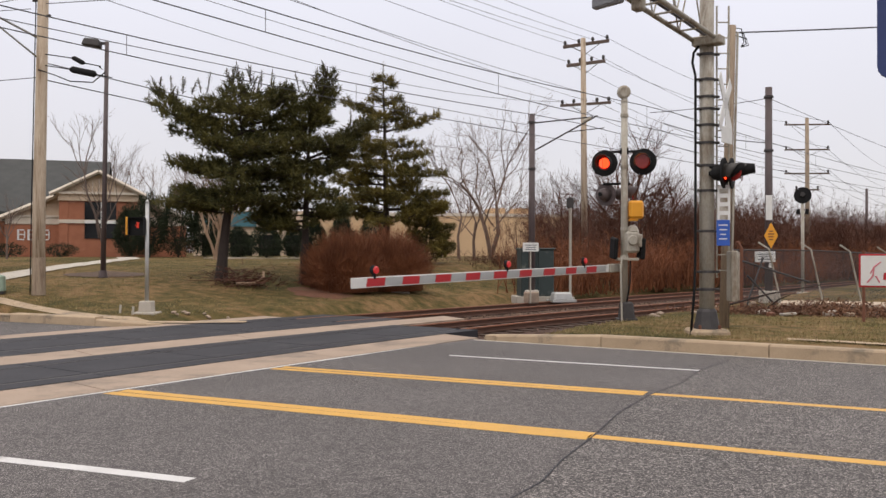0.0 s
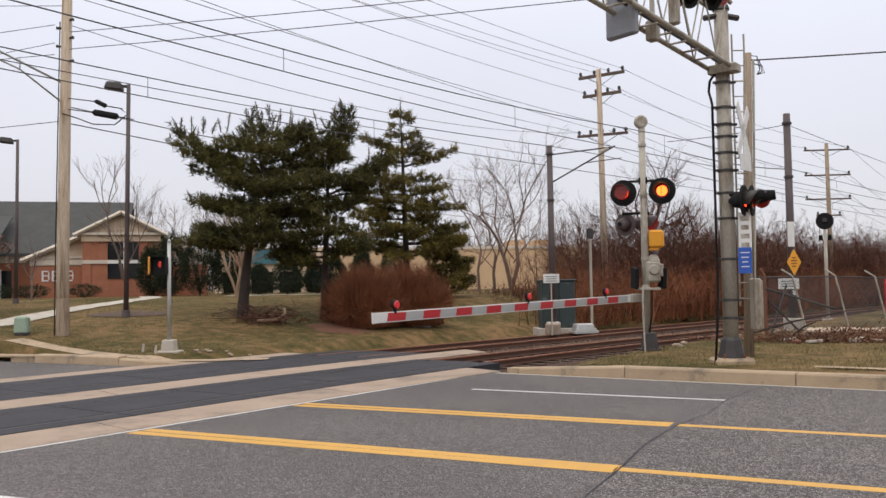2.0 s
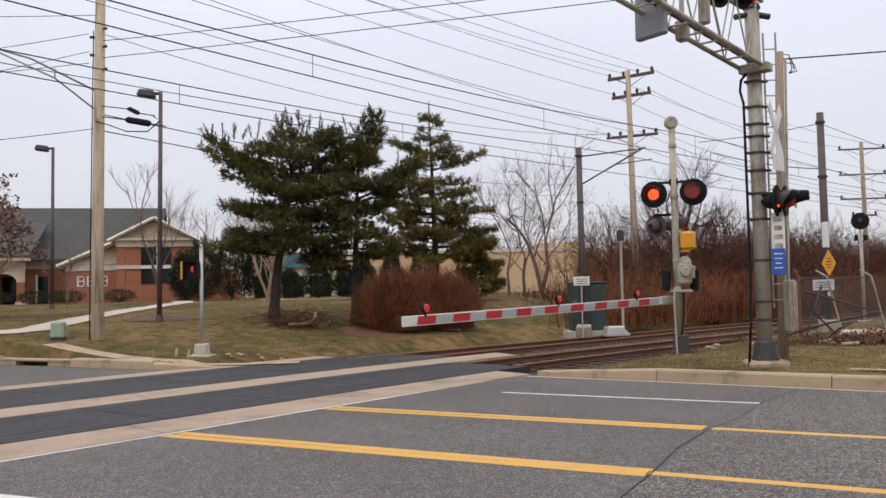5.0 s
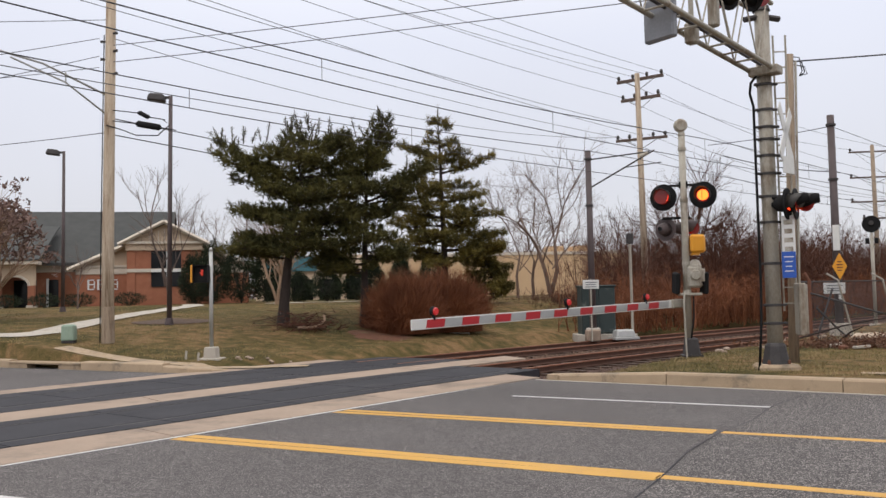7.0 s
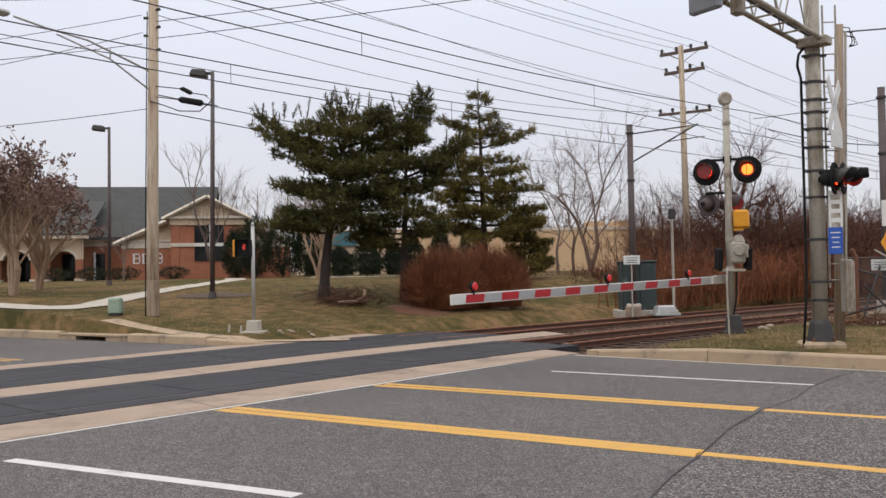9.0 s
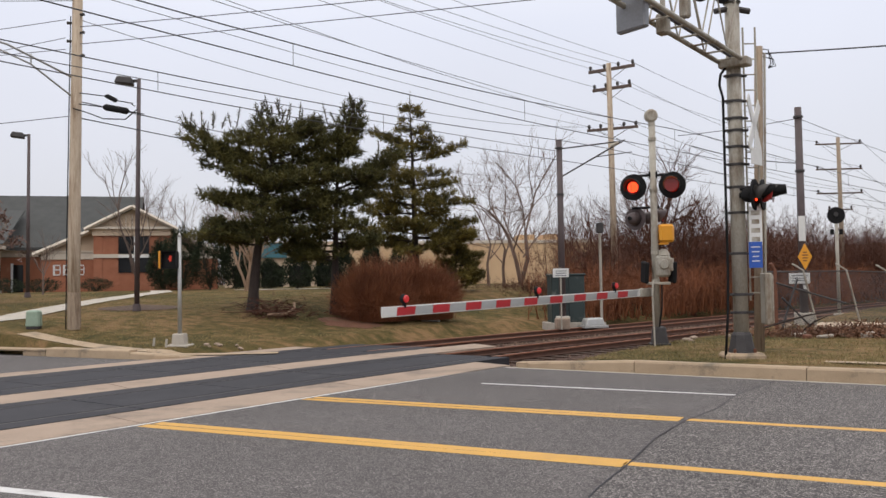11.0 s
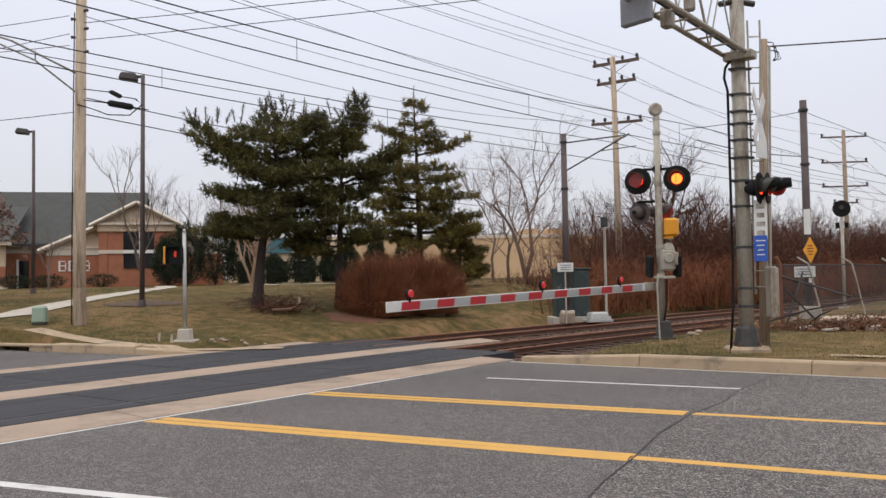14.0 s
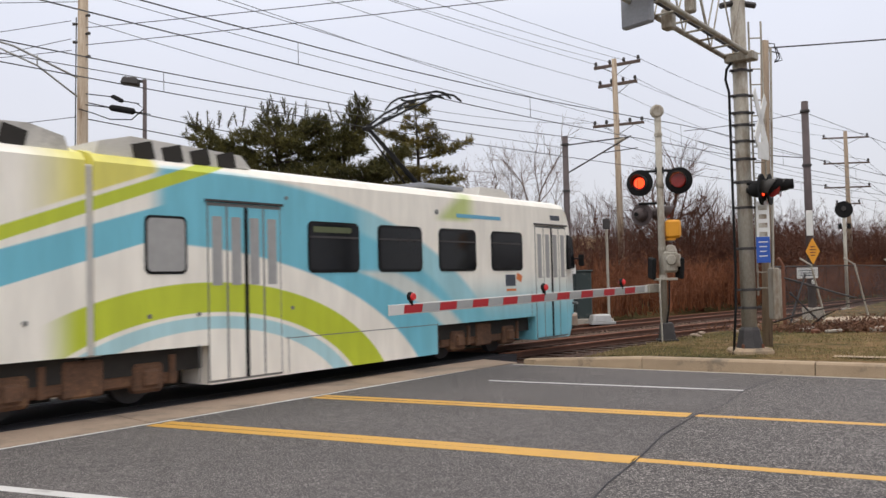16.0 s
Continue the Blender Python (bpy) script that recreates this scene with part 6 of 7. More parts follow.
def pine(name, x, y, height, profile, seed, label, needles=None, lean=(0, 0), rise=0.12, size=0.28, levels=11, fill=1.0, plate=0.8, r0=0.2, limbs=(), candles=(), top=True):
    """A pine of separate boughs; profile gives (height share, reach to -x, reach to +x), limbs are extra (height, bearing, length, rise)."""
    rng = random.Random(seed)
    z0 = gz(x, y)
    t = empty(name, label, "tree", (x, y, z0 - 0.05), 0)
    wood, crown, shoots = Soup(), Soup(), Soup()

    def stem(k):
        return Vector((lean[0] * k ** 1.5, lean[1] * k ** 1.5, height * k))

    for i in range(10):
        wood.limb(stem(i / 10), stem((i + 1) / 10), r0 * (1 - i / 10.6) * (1.25 if i == 0 else 1), r0 * (1 - (i + 1) / 10.6), 10)

    def reach(k, a):
        for (k0, a0, b0), (k1, a1, b1) in zip(profile, profile[1:]):
            if k0 <= k <= k1:
                f = (k - k0) / (k1 - k0)
                lft, rgt = a0 + (a1 - a0) * f, b0 + (b1 - b0) * f
                w = 0.5 + 0.5 * math.cos(a)
                return lft * (1 - w) + rgt * w
        return 0.0

    lo, hi = profile[0][0], profile[-1][0]
    a = rng.uniform(0, 6.28)
    for i in range(levels):
        k = lo + (hi - lo) * (i + 0.5) / levels
        for j in range(6):
            a += 1.047 + rng.uniform(-0.3, 0.3)
            kk = min(0.99, max(lo, k + rng.uniform(-0.5, 0.5) * (hi - lo) / levels))
            l = reach(kk, a) * (rng.uniform(0.4, 0.7) if rng.random() < 0.3 else rng.uniform(0.82, 1.08))
            if l < 0.25:
                continue
            base = stem(max(0.0, kk - 0.02))
            out = Vector((math.cos(a), math.sin(a) * 0.9, rise + 0.3 * max(0.0, kk - 0.6) + rng.uniform(-0.12, 0.14)))
            bough(wood, crown, base, base + out * l, rng, plate * min(1.0, 0.35 + 0.33 * l), size, fill)
        a += 0.5
    for z, deg, l, up in limbs:
        c = stem(z / height)
        v = Vector((math.cos(radians(deg)), math.sin(radians(deg)), up))
        bough(wood, crown, c, c + v * l, rng, plate, size, fill * 1.25)
        if up > 0.5:
            for _ in range(6):
                p = c + v * l * rng.uniform(0.75, 1.0)
                candle(shoots, crown, p, p + Vector((rng.uniform(-0.3, 0.3), rng.uniform(-0.2, 0.2), rng.uniform(0.4, 0.75))), rng, 4)
    for cx, cy, cz, n in candles:
        for _ in range(n):
            p = Vector((cx + rng.gauss(0, 0.3), cy + rng.gauss(0, 0.4), cz + rng.uniform(-0.25, 0.1)))
            candle(shoots, crown, p, p + Vector((rng.gauss(0, 0.12), rng.gauss(0, 0.1), rng.uniform(0.45, 0.8))), rng)
    if top:
        candle(shoots, crown, stem(0.97), stem(1.0) + Vector((0, 0, 0.35)), rng, 6)
    wood.ob("trunk", BARK, t, "dark rough trunk and limbs")
    if shoots.v:
        tagged(shoots.ob("shoot", BARK, t, "upright dark shoots"), kind="stuff")
    crown.ob("crown", needles or NEEDLES, t, "dark green needle foliage")
    return t


pine("pine_tree", -8.1, 31.4, 7.0, [(0.36, 2.1, 2.2), (0.5, 1.5, 2.6), (0.66, 2.2, 2.5), (0.8, 2.4, 2.8), (0.93, 1.6, 2.3), (1.0, 0.6, 0.9)], 5, "broad dark green pine with a bare lower trunk",
     lean=(1.1, 0), levels=8, fill=0.95, plate=0.9, r0=0.21, top=False,
     limbs=((2.85, 188, 2.4, -0.02), (2.8, 230, 2.2, 0.0), (2.75, 165, 2.2, 0.02), (2.9, 320, 2.2, 0.0), (5.2, 176, 3.2, 0.52), (5.0, 195, 3.0, 0.42), (3.8, 178, 2.3, 0.22), (5.6, 10, 2.2, 0.35), (4.6, 350, 2.7, 0.1), (3.7, 345, 2.5, 0.05), (4.4, 300, 2.2, 0.1), (5.4, 280, 2.0, 0.3)),
     candles=((-1.85, 0, 6.9, 5), (-0.85, 0, 6.75, 3), (0.5, -0.2, 7.05, 9), (1.1, 0, 7.1, 9), (1.8, 0.1, 6.75, 5), (2.5, 0, 6.5, 4)))
pine("pine_tree", -5.25, 32.3, 7.0, [(0.3, 1.9, 1.5), (0.46, 2.1, 1.6), (0.56, 1.0, 1.2), (0.64, 1.5, 2.0), (0.78, 1.6, 2.1), (0.88, 1.0, 1.3), (0.97, 0.4, 0.5)], 9, "dark green pine with upswept top beside a bush",
     lean=(0.25, 0), levels=8, fill=1.1, plate=0.9, r0=0.17, top=False,
     limbs=((2.4, 195, 1.9, 0.0), (2.2, 215, 1.5, -0.05), (2.7, 350, 1.6, 0.05), (4.7, 2, 2.5, 0.5), (5.0, 350, 2.2, 0.42), (5.7, 60, 1.1, 1.6), (5.6, 320, 1.0, 2.1)),
     candles=((0.45, 0, 7.0, 4), (0.75, -0.1, 7.25, 6), (1.9, 0, 6.0, 2)))
pine("pine_tree", -2.9, 42.9, 9.6, [(0.2, 2.2, 2.2), (0.32, 2.6, 3.0), (0.5, 2.3, 2.6), (0.64, 1.5, 1.9), (0.8, 1.2, 1.4), (0.9, 0.6, 0.7), (1.0, 0.15, 0.15)], 14, "open pine with tiered yellow-green boughs",
     needles=NEEDLES2, lean=(-0.2, 0), rise=0.1, levels=10, fill=0.9, plate=0.85, r0=0.2, size=0.28,
     limbs=((7.4, 183, 2.0, 0.3), (6.6, 0, 2.6, 0.28), (4.6, 355, 2.9, -0.05), (3.6, 5, 3.0, -0.02), (2.8, 0, 2.9, 0.05), (3.2, 190, 2.8, 0.0), (4.0, 185, 2.7, 0.05), (5.2, 180, 2.4, 0.1), (3.4, 270, 2.2, 0.0), (4.4, 300, 2.2, 0.0), (5.6, 250, 1.9, 0.1)))
pine("pine_tree", -1.0, 44.6, 3.6, [(0.08, 1.5, 1.7), (0.4, 1.5, 1.8), (0.7, 1.1, 1.3), (1.0, 0.4, 0.4)], 21, "small yellow-green conifer below a pine", needles=NEEDLES2, levels=7, r0=0.1, plate=0.7, fill=1.6)


def shrub(name, x, y, rx, ry, h, n, material, seed, label, blade=0.22, w=0.05, cone=0.0):
    """A dense evergreen shrub: leaf slivers through a lumpy volume."""
    rng = random.Random(seed)
    z0 = gz(x, y)
    t = empty(name, label, "shrub", (x, y, z0), 0)
    s = Soup()
    for i in range(n):
        u = rvec(rng)
        k = 0.62 + 0.38 * rng.random()
        z = h * (0.5 + 0.5 * u.z * k)
        sl = 1 - cone * z / h
        lump = 1 + 0.22 * noise.noise(Vector((u.x * 2 + seed, u.y * 2, u.z * 2)))
        p = Vector((u.x * rx * k * sl * lump, u.y * ry * k * sl * lump, max(0.02, z * lump)))
        d = (u * 0.6 + rvec(rng) * 0.7 + Vector((0, 0, 0.5))).normalized()
        s.blade(p, d * blade * rng.uniform(0.6, 1.3), w, d.cross(rvec(rng)).normalized())
    st = Soup()
    for i in range(14):
        a = rng.uniform(0, 6.28)
        st.limb(Vector((0, 0, 0)), Vector((math.cos(a) * rx * 0.5, math.sin(a) * ry * 0.5, h * rng.uniform(0.5, 0.8))), 0.03, 0.01, 3)
    st.ob("stem", BARK, t)
    s.ob("foliage", material, t)
    return t


def twig_bush(name, x, y, rx, ry, h, n, material, seed, label, w=0.013):
    """A bare dome of thin stems that fan from the root and break into fine twigs."""
    rng = random.Random(seed)
    t = empty(name, label, "shrub", (x, y, gz(x, y)), 0)
    s = Soup()
    for i in range(n):
        u = rvec(rng)
        u.z = abs(u.z)
        lump = 1 + 0.12 * noise.noise(Vector((u.x * 2.4, u.y * 2.4, u.z * 2.4 + seed)))
        k = (0.55 + 0.45 * rng.random() ** 0.6) * lump
        e = Vector((u.x * rx * k, u.y * ry * k, (0.12 + 0.88 * u.z) * h * k))
        p = Vector((u.x * rx * 0.55 + rng.gauss(0, 0.15), u.y * ry * 0.55 + rng.gauss(0, 0.15), -0.05))
        m = p.lerp(e, 0.5) + Vector((0, 0, 0.12 * h))
        side = Vector((rng.uniform(-1, 1), rng.uniform(-1, 1), 0)).normalized()
        s.limb(p, m, w * 0.7, w * 0.5, 3)
        s.blade(m, e - m, w, side)
        d = (e - m).normalized()
        for j in range(7):
            q = m.lerp(e, rng.uniform(0.1, 1.0))
            v = (d + rvec(rng) * 0.75 + Vector((0, 0, 0.25))).normalized()
            s.blade(q, v * rng.uniform(0.2, 0.5), w * 0.8, v.cross(rvec(rng)).normalized())
    s.ob("crown", material, t)
    return t


twig_bush("red_bush", -3.75, 32.2, 1.75, 1.4, 2.45, 3000, TWIGRED, 3, "rounded red-brown leafless bush")
twig_bush("red_bush", -2.2, 33.9, 1.9, 1.6, 2.5, 3000, TWIGRED, 4, "rounded red-brown leafless bush")
for x_, y_, rx_, h_, sd in ((-19.6, 57.5, 1.5, 4.2, 1), (-17.6, 57.2, 1.6, 4.6, 2), (-16.0, 57.8, 1.3, 4.0, 3), (-21.2, 58.3, 1.2, 3.4, 4)):
    shrub("evergreen_shrub", x_, y_, rx_, 1.3, h_, 6500, EVERGREEN, sd, "tall dark evergreen shrub against the brick wall", 0.22, 0.045, 0.45)
for x_, y_, rx_, h_, sd in ((-6.2, 52, 1.0, 2.9, 5), (-4.4, 52.5, 1.1, 3.3, 6), (-8.0, 53, 1.0, 2.4, 7), (-11.5, 56, 1.6, 2.3, 8), (-13.6, 57, 1.4, 2.0, 9), (-9.8, 57, 1.3, 2.2, 10)):
    shrub("conifer_shrub", x_, y_, rx_, 1.0, h_, 3600, EVERGREEN, sd, "pointed dark green conifer shrub", 0.22, 0.045, 0.6)
for x_, y_, sd in ((-28.5, 56.5, 11), (-30.6, 56.0, 12), (-33, 55.5, 13), (-25.8, 58.3, 15)):
    shrub("low_hedge", x_, y_, 1.2, 0.7, 0.9, 1500, EVERGREEN, sd, "low clipped dark hedge by the wall", 0.12, 0.04)


def bare_tree(name, x, y, h, seed, material, label, spread=0.5, r0=0.12, trunks=1, depth=4, z0=None, leaf=None, tall=0.3, kids=3):
    """A leafless tree that forks again and again."""
    rng = random.Random(seed)
    t = empty(name, label, "tree", (x, y, gz(x, y) - 0.05 if z0 is None else z0), 0)
    s, lf = Soup(), Soup()

    def grow(p, d, l, r, k):
        m = p + d * l * 0.5 + rvec(rng) * l * 0.05
        q = m + (d + rvec(rng) * 0.3 + Vector((0, 0, 0.05))).normalized() * l * 0.5
        sg = 6 if k == depth else (4 if k > 1 else 3)
        s.limb(p, m, r, r * 0.86, sg)
        s.limb(m, q, r * 0.86, r * 0.7, sg)
        if k == 0:
            if leaf is not None:
                for _ in range(4):
                    v = rvec(rng)
                    lf.blade(q + rvec(rng) * 0.12, v * 0.2, 0.1, v.orthogonal().normalized())
            return
        for j in range(kids + (rng.random() < 0.4)):
            o = p.lerp(q, rng.uniform(0.5, 1.0)) if j else q
            dd = (d + rvec(rng) * spread * 1.75 + Vector((0, 0, 0.1))).normalized()
            grow(o, dd, l * rng.uniform(0.58, 0.82), max(0.005, r * (0.6 if j == 0 else 0.44)), k - 1)

    for _ in range(trunks):
        d = (Vector((rng.uniform(-1, 1), rng.uniform(-1, 1), 0)) * (0.0 if trunks == 1 else 0.28) + Vector((0, 0, 1))).normalized()
        grow(Vector((rng.uniform(-0.15, 0.15) * (trunks > 1), 0, 0)), d, h * tall, r0, depth)
    s.ob("crown", material, t)
    if leaf is not None:
        tagged(lf.ob("seed_head", leaf, t, "dry seed heads"), kind="stuff")
    return t


bare_tree("bare_tree", 3.0, 55.9, 11.6, 31, TWIGPALE, "leafless grey forked tree", 0.42, 0.15, 2, 5)
bare_tree("bare_tree", 0.9, 57, 9.0, 32, TWIGPALE, "leafless slim grey tree by the warehouse", 0.42, 0.1, 1, 5)
bare_tree("bare_tree", 2.0, 60, 8.6, 33, TWIGPALE, "leafless slim grey tree by the warehouse", 0.45, 0.12, 1, 5)
bare_tree("bare_tree", 10.2, 52, 10.5, 34, TWIG, "leafless brown tree beside the railway", 0.4, 0.2, 2, 5)
bare_tree("bare_tree", 12.3, 50, 8.8, 35, TWIG, "leafless brown tree beside the railway", 0.4, 0.16, 2, 5)
bare_tree("bare_tree", 15.6, 47, 6.3, 36, TWIG, "leafless crooked tree beside the railway", 0.6, 0.16, 1, 5)
bare_tree("young_tree", -12.6, 32.1, 6.0, 41, GREYBARK, "thin leafless young tree in a mulch ring", 0.36, 0.07, 1, 4, tall=0.36)
bare_tree("bare_tree", -24, 75, 11.5, 42, TWIGPALE, "leafless pale tree behind the bank", 0.42, 0.15, 1, 5)
bare_tree("bare_tree", -14.6, 58, 8.6, 43, TWIGPALE, "leafless pale tree beside the bank", 0.42, 0.12, 3, 5, leaf=None)
bare_tree("bare_tree", -17.0, 66, 9.0, 46, TWIGPALE, "leafless pale tree beside the bank", 0.42, 0.12, 2, 5)
bare_tree("crepe_myrtle", -13.2, 50, 4.6, 44, TANBARK, "tan multi-stemmed leafless small tree", 0.3, 0.1, 5, 3, tall=0.4)
for x_, y_, h_, sd in ((-20.42, 31.57, 5.6, 51), (-22.2, 36.1, 5.6, 52)):
    bare_tree("crepe_myrtle", x_, y_, h_, sd, TANBARK, "tan multi-stemmed tree with dry seed heads", 0.34, 0.11, 6, 4, leaf=DRYLEAF, tall=0.36)
bare_tree("young_tree", -24.0, 47.5, 4.6, 55, GREYBARK, "thin dark leafless young tree", 0.35, 0.06, 1, 4)
bare_tree("young_tree", -29.0, 76.0, 11.0, 56, TWIGPALE, "leafless tree behind the roof", 0.35, 0.12, 1, 5)

# brush and woods beside the railway
rng = random.Random(77)


def thicket(name, spots, n, h, material, label, w=0.03):
    """Bare brush: each spot is a clump of crooked stems that break into boughs and fine twigs."""
    s = Soup()
    for x, y, hh in spots:
        for i in range(n):
            l = hh * h * rng.uniform(0.55, 1.0)
            p = Vector((x + rng.gauss(0, 0.9), y + rng.gauss(0, 0.9), rng.uniform(-0.1, 0.2)))
            d = Vector((rng.gauss(0, 0.22), rng.gauss(0, 0.22), 1)).normalized()
            m = p + d * l * 0.5
            q = m + (d + rvec(rng) * 0.35).normalized() * l * 0.5
            s.limb(p, m, w * 0.9, w * 0.6, 3)
            s.limb(m, q, w * 0.6, w * 0.2, 3)
            for j in range(9):
                u = rng.uniform(0.28, 1.0)
                o = p.lerp(m, u / 0.5) if u < 0.5 else m.lerp(q, (u - 0.5) / 0.5)
                v = (d * 0.5 + rvec(rng) * 0.9 + Vector((0, 0, 0.25))).normalized()
                e = v * l * rng.uniform(0.14, 0.3)
                s.blade(o, e, w * 0.6, v.cross(rvec(rng)).normalized())
                for _ in range(8):
                    z = o + e * rng.uniform(0.25, 1.0)
                    f = (v + rvec(rng) * 0.85 + Vector((0, 0, 0.15))).normalized()
                    s.blade(z, f * l * rng.uniform(0.06, 0.16), w * 0.36, f.cross(rvec(rng)).normalized())
    return tagged(s.ob(name, material), label, "woods", kind="stuff")


def beyond(x, y, deg):
    """True for a spot clear of the gap that shows the warehouse wall."""
    return math.degrees(math.atan2(x, y)) > deg


spots = []
for k in range(210):
    s_ = 33 + k * 0.6 + rng.uniform(-1, 1)
    q = tc(s_, -20.4 - rng.random() ** 1.2 * 9, 0)
    if beyond(q.x, q.y, 6.0):
        spots.append((q.x, q.y, rng.uniform(0.7, 1.15)))
for k in range(60):
    q = tc(70 + k * 1.6, -5 + rng.random() * 16, 0)
    spots.append((q.x, q.y, rng.uniform(0.6, 1.0)))
thicket("brush_thicket", spots, 38, 5.5, TWIG, "dense brown leafless brush along the railway", 0.034)
spots = []
for k in range(70):
    q = tc(34 + k * 0.9, -19.4 - rng.random() * 2.2, 0)
    spots.append((q.x, q.y, rng.uniform(0.7, 1.1) if beyond(q.x, q.y, 5.5) else 0.5))
thicket("brush_thicket", spots, 34, 2.7, TWIGRED, "low red-brown leafless brush along the railway", 0.03)
spots = []
for k in range(34):
    a = radians(rng.uniform(0.6, 6.4))
    d = rng.uniform(46, 52)
    spots.append((math.sin(a) * d, math.cos(a) * d, rng.uniform(0.6, 1.1)))
thicket("brush_thicket", spots, 22, 1.9, TWIG, "low dark brush before the warehouse wall", 0.03)
spots = []
for k in range(160):
    a = radians(rng.uniform(-2, 62))
    d = rng.uniform(115, 190)
    spots.append((math.sin(a) * d, math.cos(a) * d, rng.uniform(0.7, 1.2)))
thicket("distant_woods", spots, 9, 10.0, TWIG, "distant brown leafless woods", 0.1)
for k in range(16):
    q = tc(44 + k * 6.5 + rng.uniform(-2, 2), -24 - rng.random() * 7, 0)
    bare_tree("bare_tree", q.x, q.y, rng.uniform(6, 9), 100 + k, TWIG, "leafless brown tree in the brush", 0.45, 0.13, 1, 4, z0=0.0)
spots = []
for k in range(60):
    a = radians(rng.uniform(-38, 0))
    d = rng.uniform(120, 180)
    spots.append((math.sin(a) * d, math.cos(a) * d, rng.uniform(0.5, 0.9)))
thicket("distant_woods", spots, 9, 9.0, TWIG, "distant brown leafless woods", 0.1)

# bare red soil under the bushes
b = B()
ctr = b.verts.new((-4.5, 31.0, gz(-4.5, 31.0) + 0.03))
rg_ = []
for k in range(30):
    a = 2 * math.pi * k / 30
    r_ = 1 + 0.5 * noise.noise(Vector((math.cos(a) * 2, math.sin(a) * 2, 4)))
    x_, y_ = -4.5 + 1.15 * r_ * math.cos(a), 31.0 + 1.0 * r_ * math.sin(a)
    rg_.append(b.verts.new((x_, y_, gz(x_, y_) + 0.015)))
for k in range(30):
    b.faces.new((ctr, rg_[k], rg_[(k + 1) % 30]))
tagged(mesh_ob("soil_bed", b, REDSOIL, True), "red-brown bare soil under the bushes", "soil", kind="structure")

# brush pile under the pines
bp_ = empty("brush_pile", "heap of cut branches on the lawn", "brush pile", (-7.1, 30.7, gz(-7.1, 30.7)), 0)
s = Soup()
for i in range(260):
    p = Vector((rng.gauss(0, 0.6), rng.gauss(0, 0.4), abs(rng.gauss(0, 0.24))))
    d = Vector((rng.gauss(0, 0.45), rng.gauss(0, 0.35), rng.gauss(0, 0.16)))
    s.limb(p, p + d, 0.018, 0.006, 3)
tagged(s.ob("branch", TWIG, bp_, "tangled cut branches"), kind="stuff")
b = B()
tube(b, [(-0.2, -0.4, 0.1), (0.4, -0.3, 0.12), (0.7, -0.1, 0.3), (0.65, 0.05, 0.5)], 0.05, 6)
part("bent_branch", b, TANBARK, bp_)

# grass blades on the nearer lawns
s = Soup()
rg = random.Random(12)
for i in range(95000):
    k = rg.random()
    if k < 0.34:
        p = rp(rg.uniform(-8, 14), 16.9 + rg.random() ** 1.4 * 6)
        if p.dot(TN) < -8.8:
            continue
    else:
        a = radians(rg.uniform(-36, 4))
        d = 21 + rg.random() ** 1.6 * 32
        p = Vector((math.sin(a) * d, math.cos(a) * d, 0))
        if p.dot(TN) > -19.3 or p.dot(RN) < FARKERB + 0.5:
            continue
    if noise.noise(Vector((p.x * 0.5, p.y * 0.5, 3))) < -0.25:
        continue
    z = ground_z(p)
    l = rg.uniform(0.03, 0.09)
    d = Vector((rg.gauss(0, 0.5), rg.gauss(0, 0.5), 1)).normalized() * l
    s.blade(Vector((p.x, p.y, z - 0.01)), d, rg.uniform(0.012, 0.03), Vector((rg.uniform(-1, 1), rg.uniform(-1, 1), 0)).normalized())
tagged(s.ob("grass", GRASSBLADE), "short straw and olive winter grass", "grass", kind="stuff")
# ---------- overhead wires ----------
def wire(pts, r, label, name="overhead_wire", category="wire", group="overhead wires"):
    b = B()
    tube(b, pts, r, 5)
    return tagged(mesh_ob(name, b, WIRE), label, category, group)


def span(p, q, sag, r, label="thin dark overhead wire", n=14):
    p, q = Vector(p), Vector(q)
    pts = []
    for k in range(n + 1):
        u = k / n
        v = p.lerp(q, u)
        v.z -= sag * 4 * u * (1 - u)
        pts.append(v)
    return wire(pts, r, label)


def messenger_z(s):
    k = ((s - 4 + 25) % 50) - 25
    return 6.42 + 0.36 * (k / 25) ** 2


for c_ in (-12.2, -16.07):
    ss_ = [-60 + 2.5 * k for k in range(70)]
    wire([tc(s, c_, 6.02) for s in ss_], 0.012, "taut contact wire over the rails")
    mw = wire([tc(s, c_, messenger_z(s)) for s in ss_], 0.013, "sagging messenger wire over the rails")
    for k in range(-3, 10):
        s = 11.8 + 8.0 * k if c_ > -14 else 11.5 + 7.2 * k
        b = B()
        tube(b, [tc(s, c_, 6.02), tc(s, c_, messenger_z(s))], 0.007, 5)
        part("dropper", b, WIRE, mw)


def arm_point(ob, z, off, rz):
    return ob.location + Vector((math.cos(radians(rz)) * off, math.sin(radians(rz)) * off, z + 0.2))


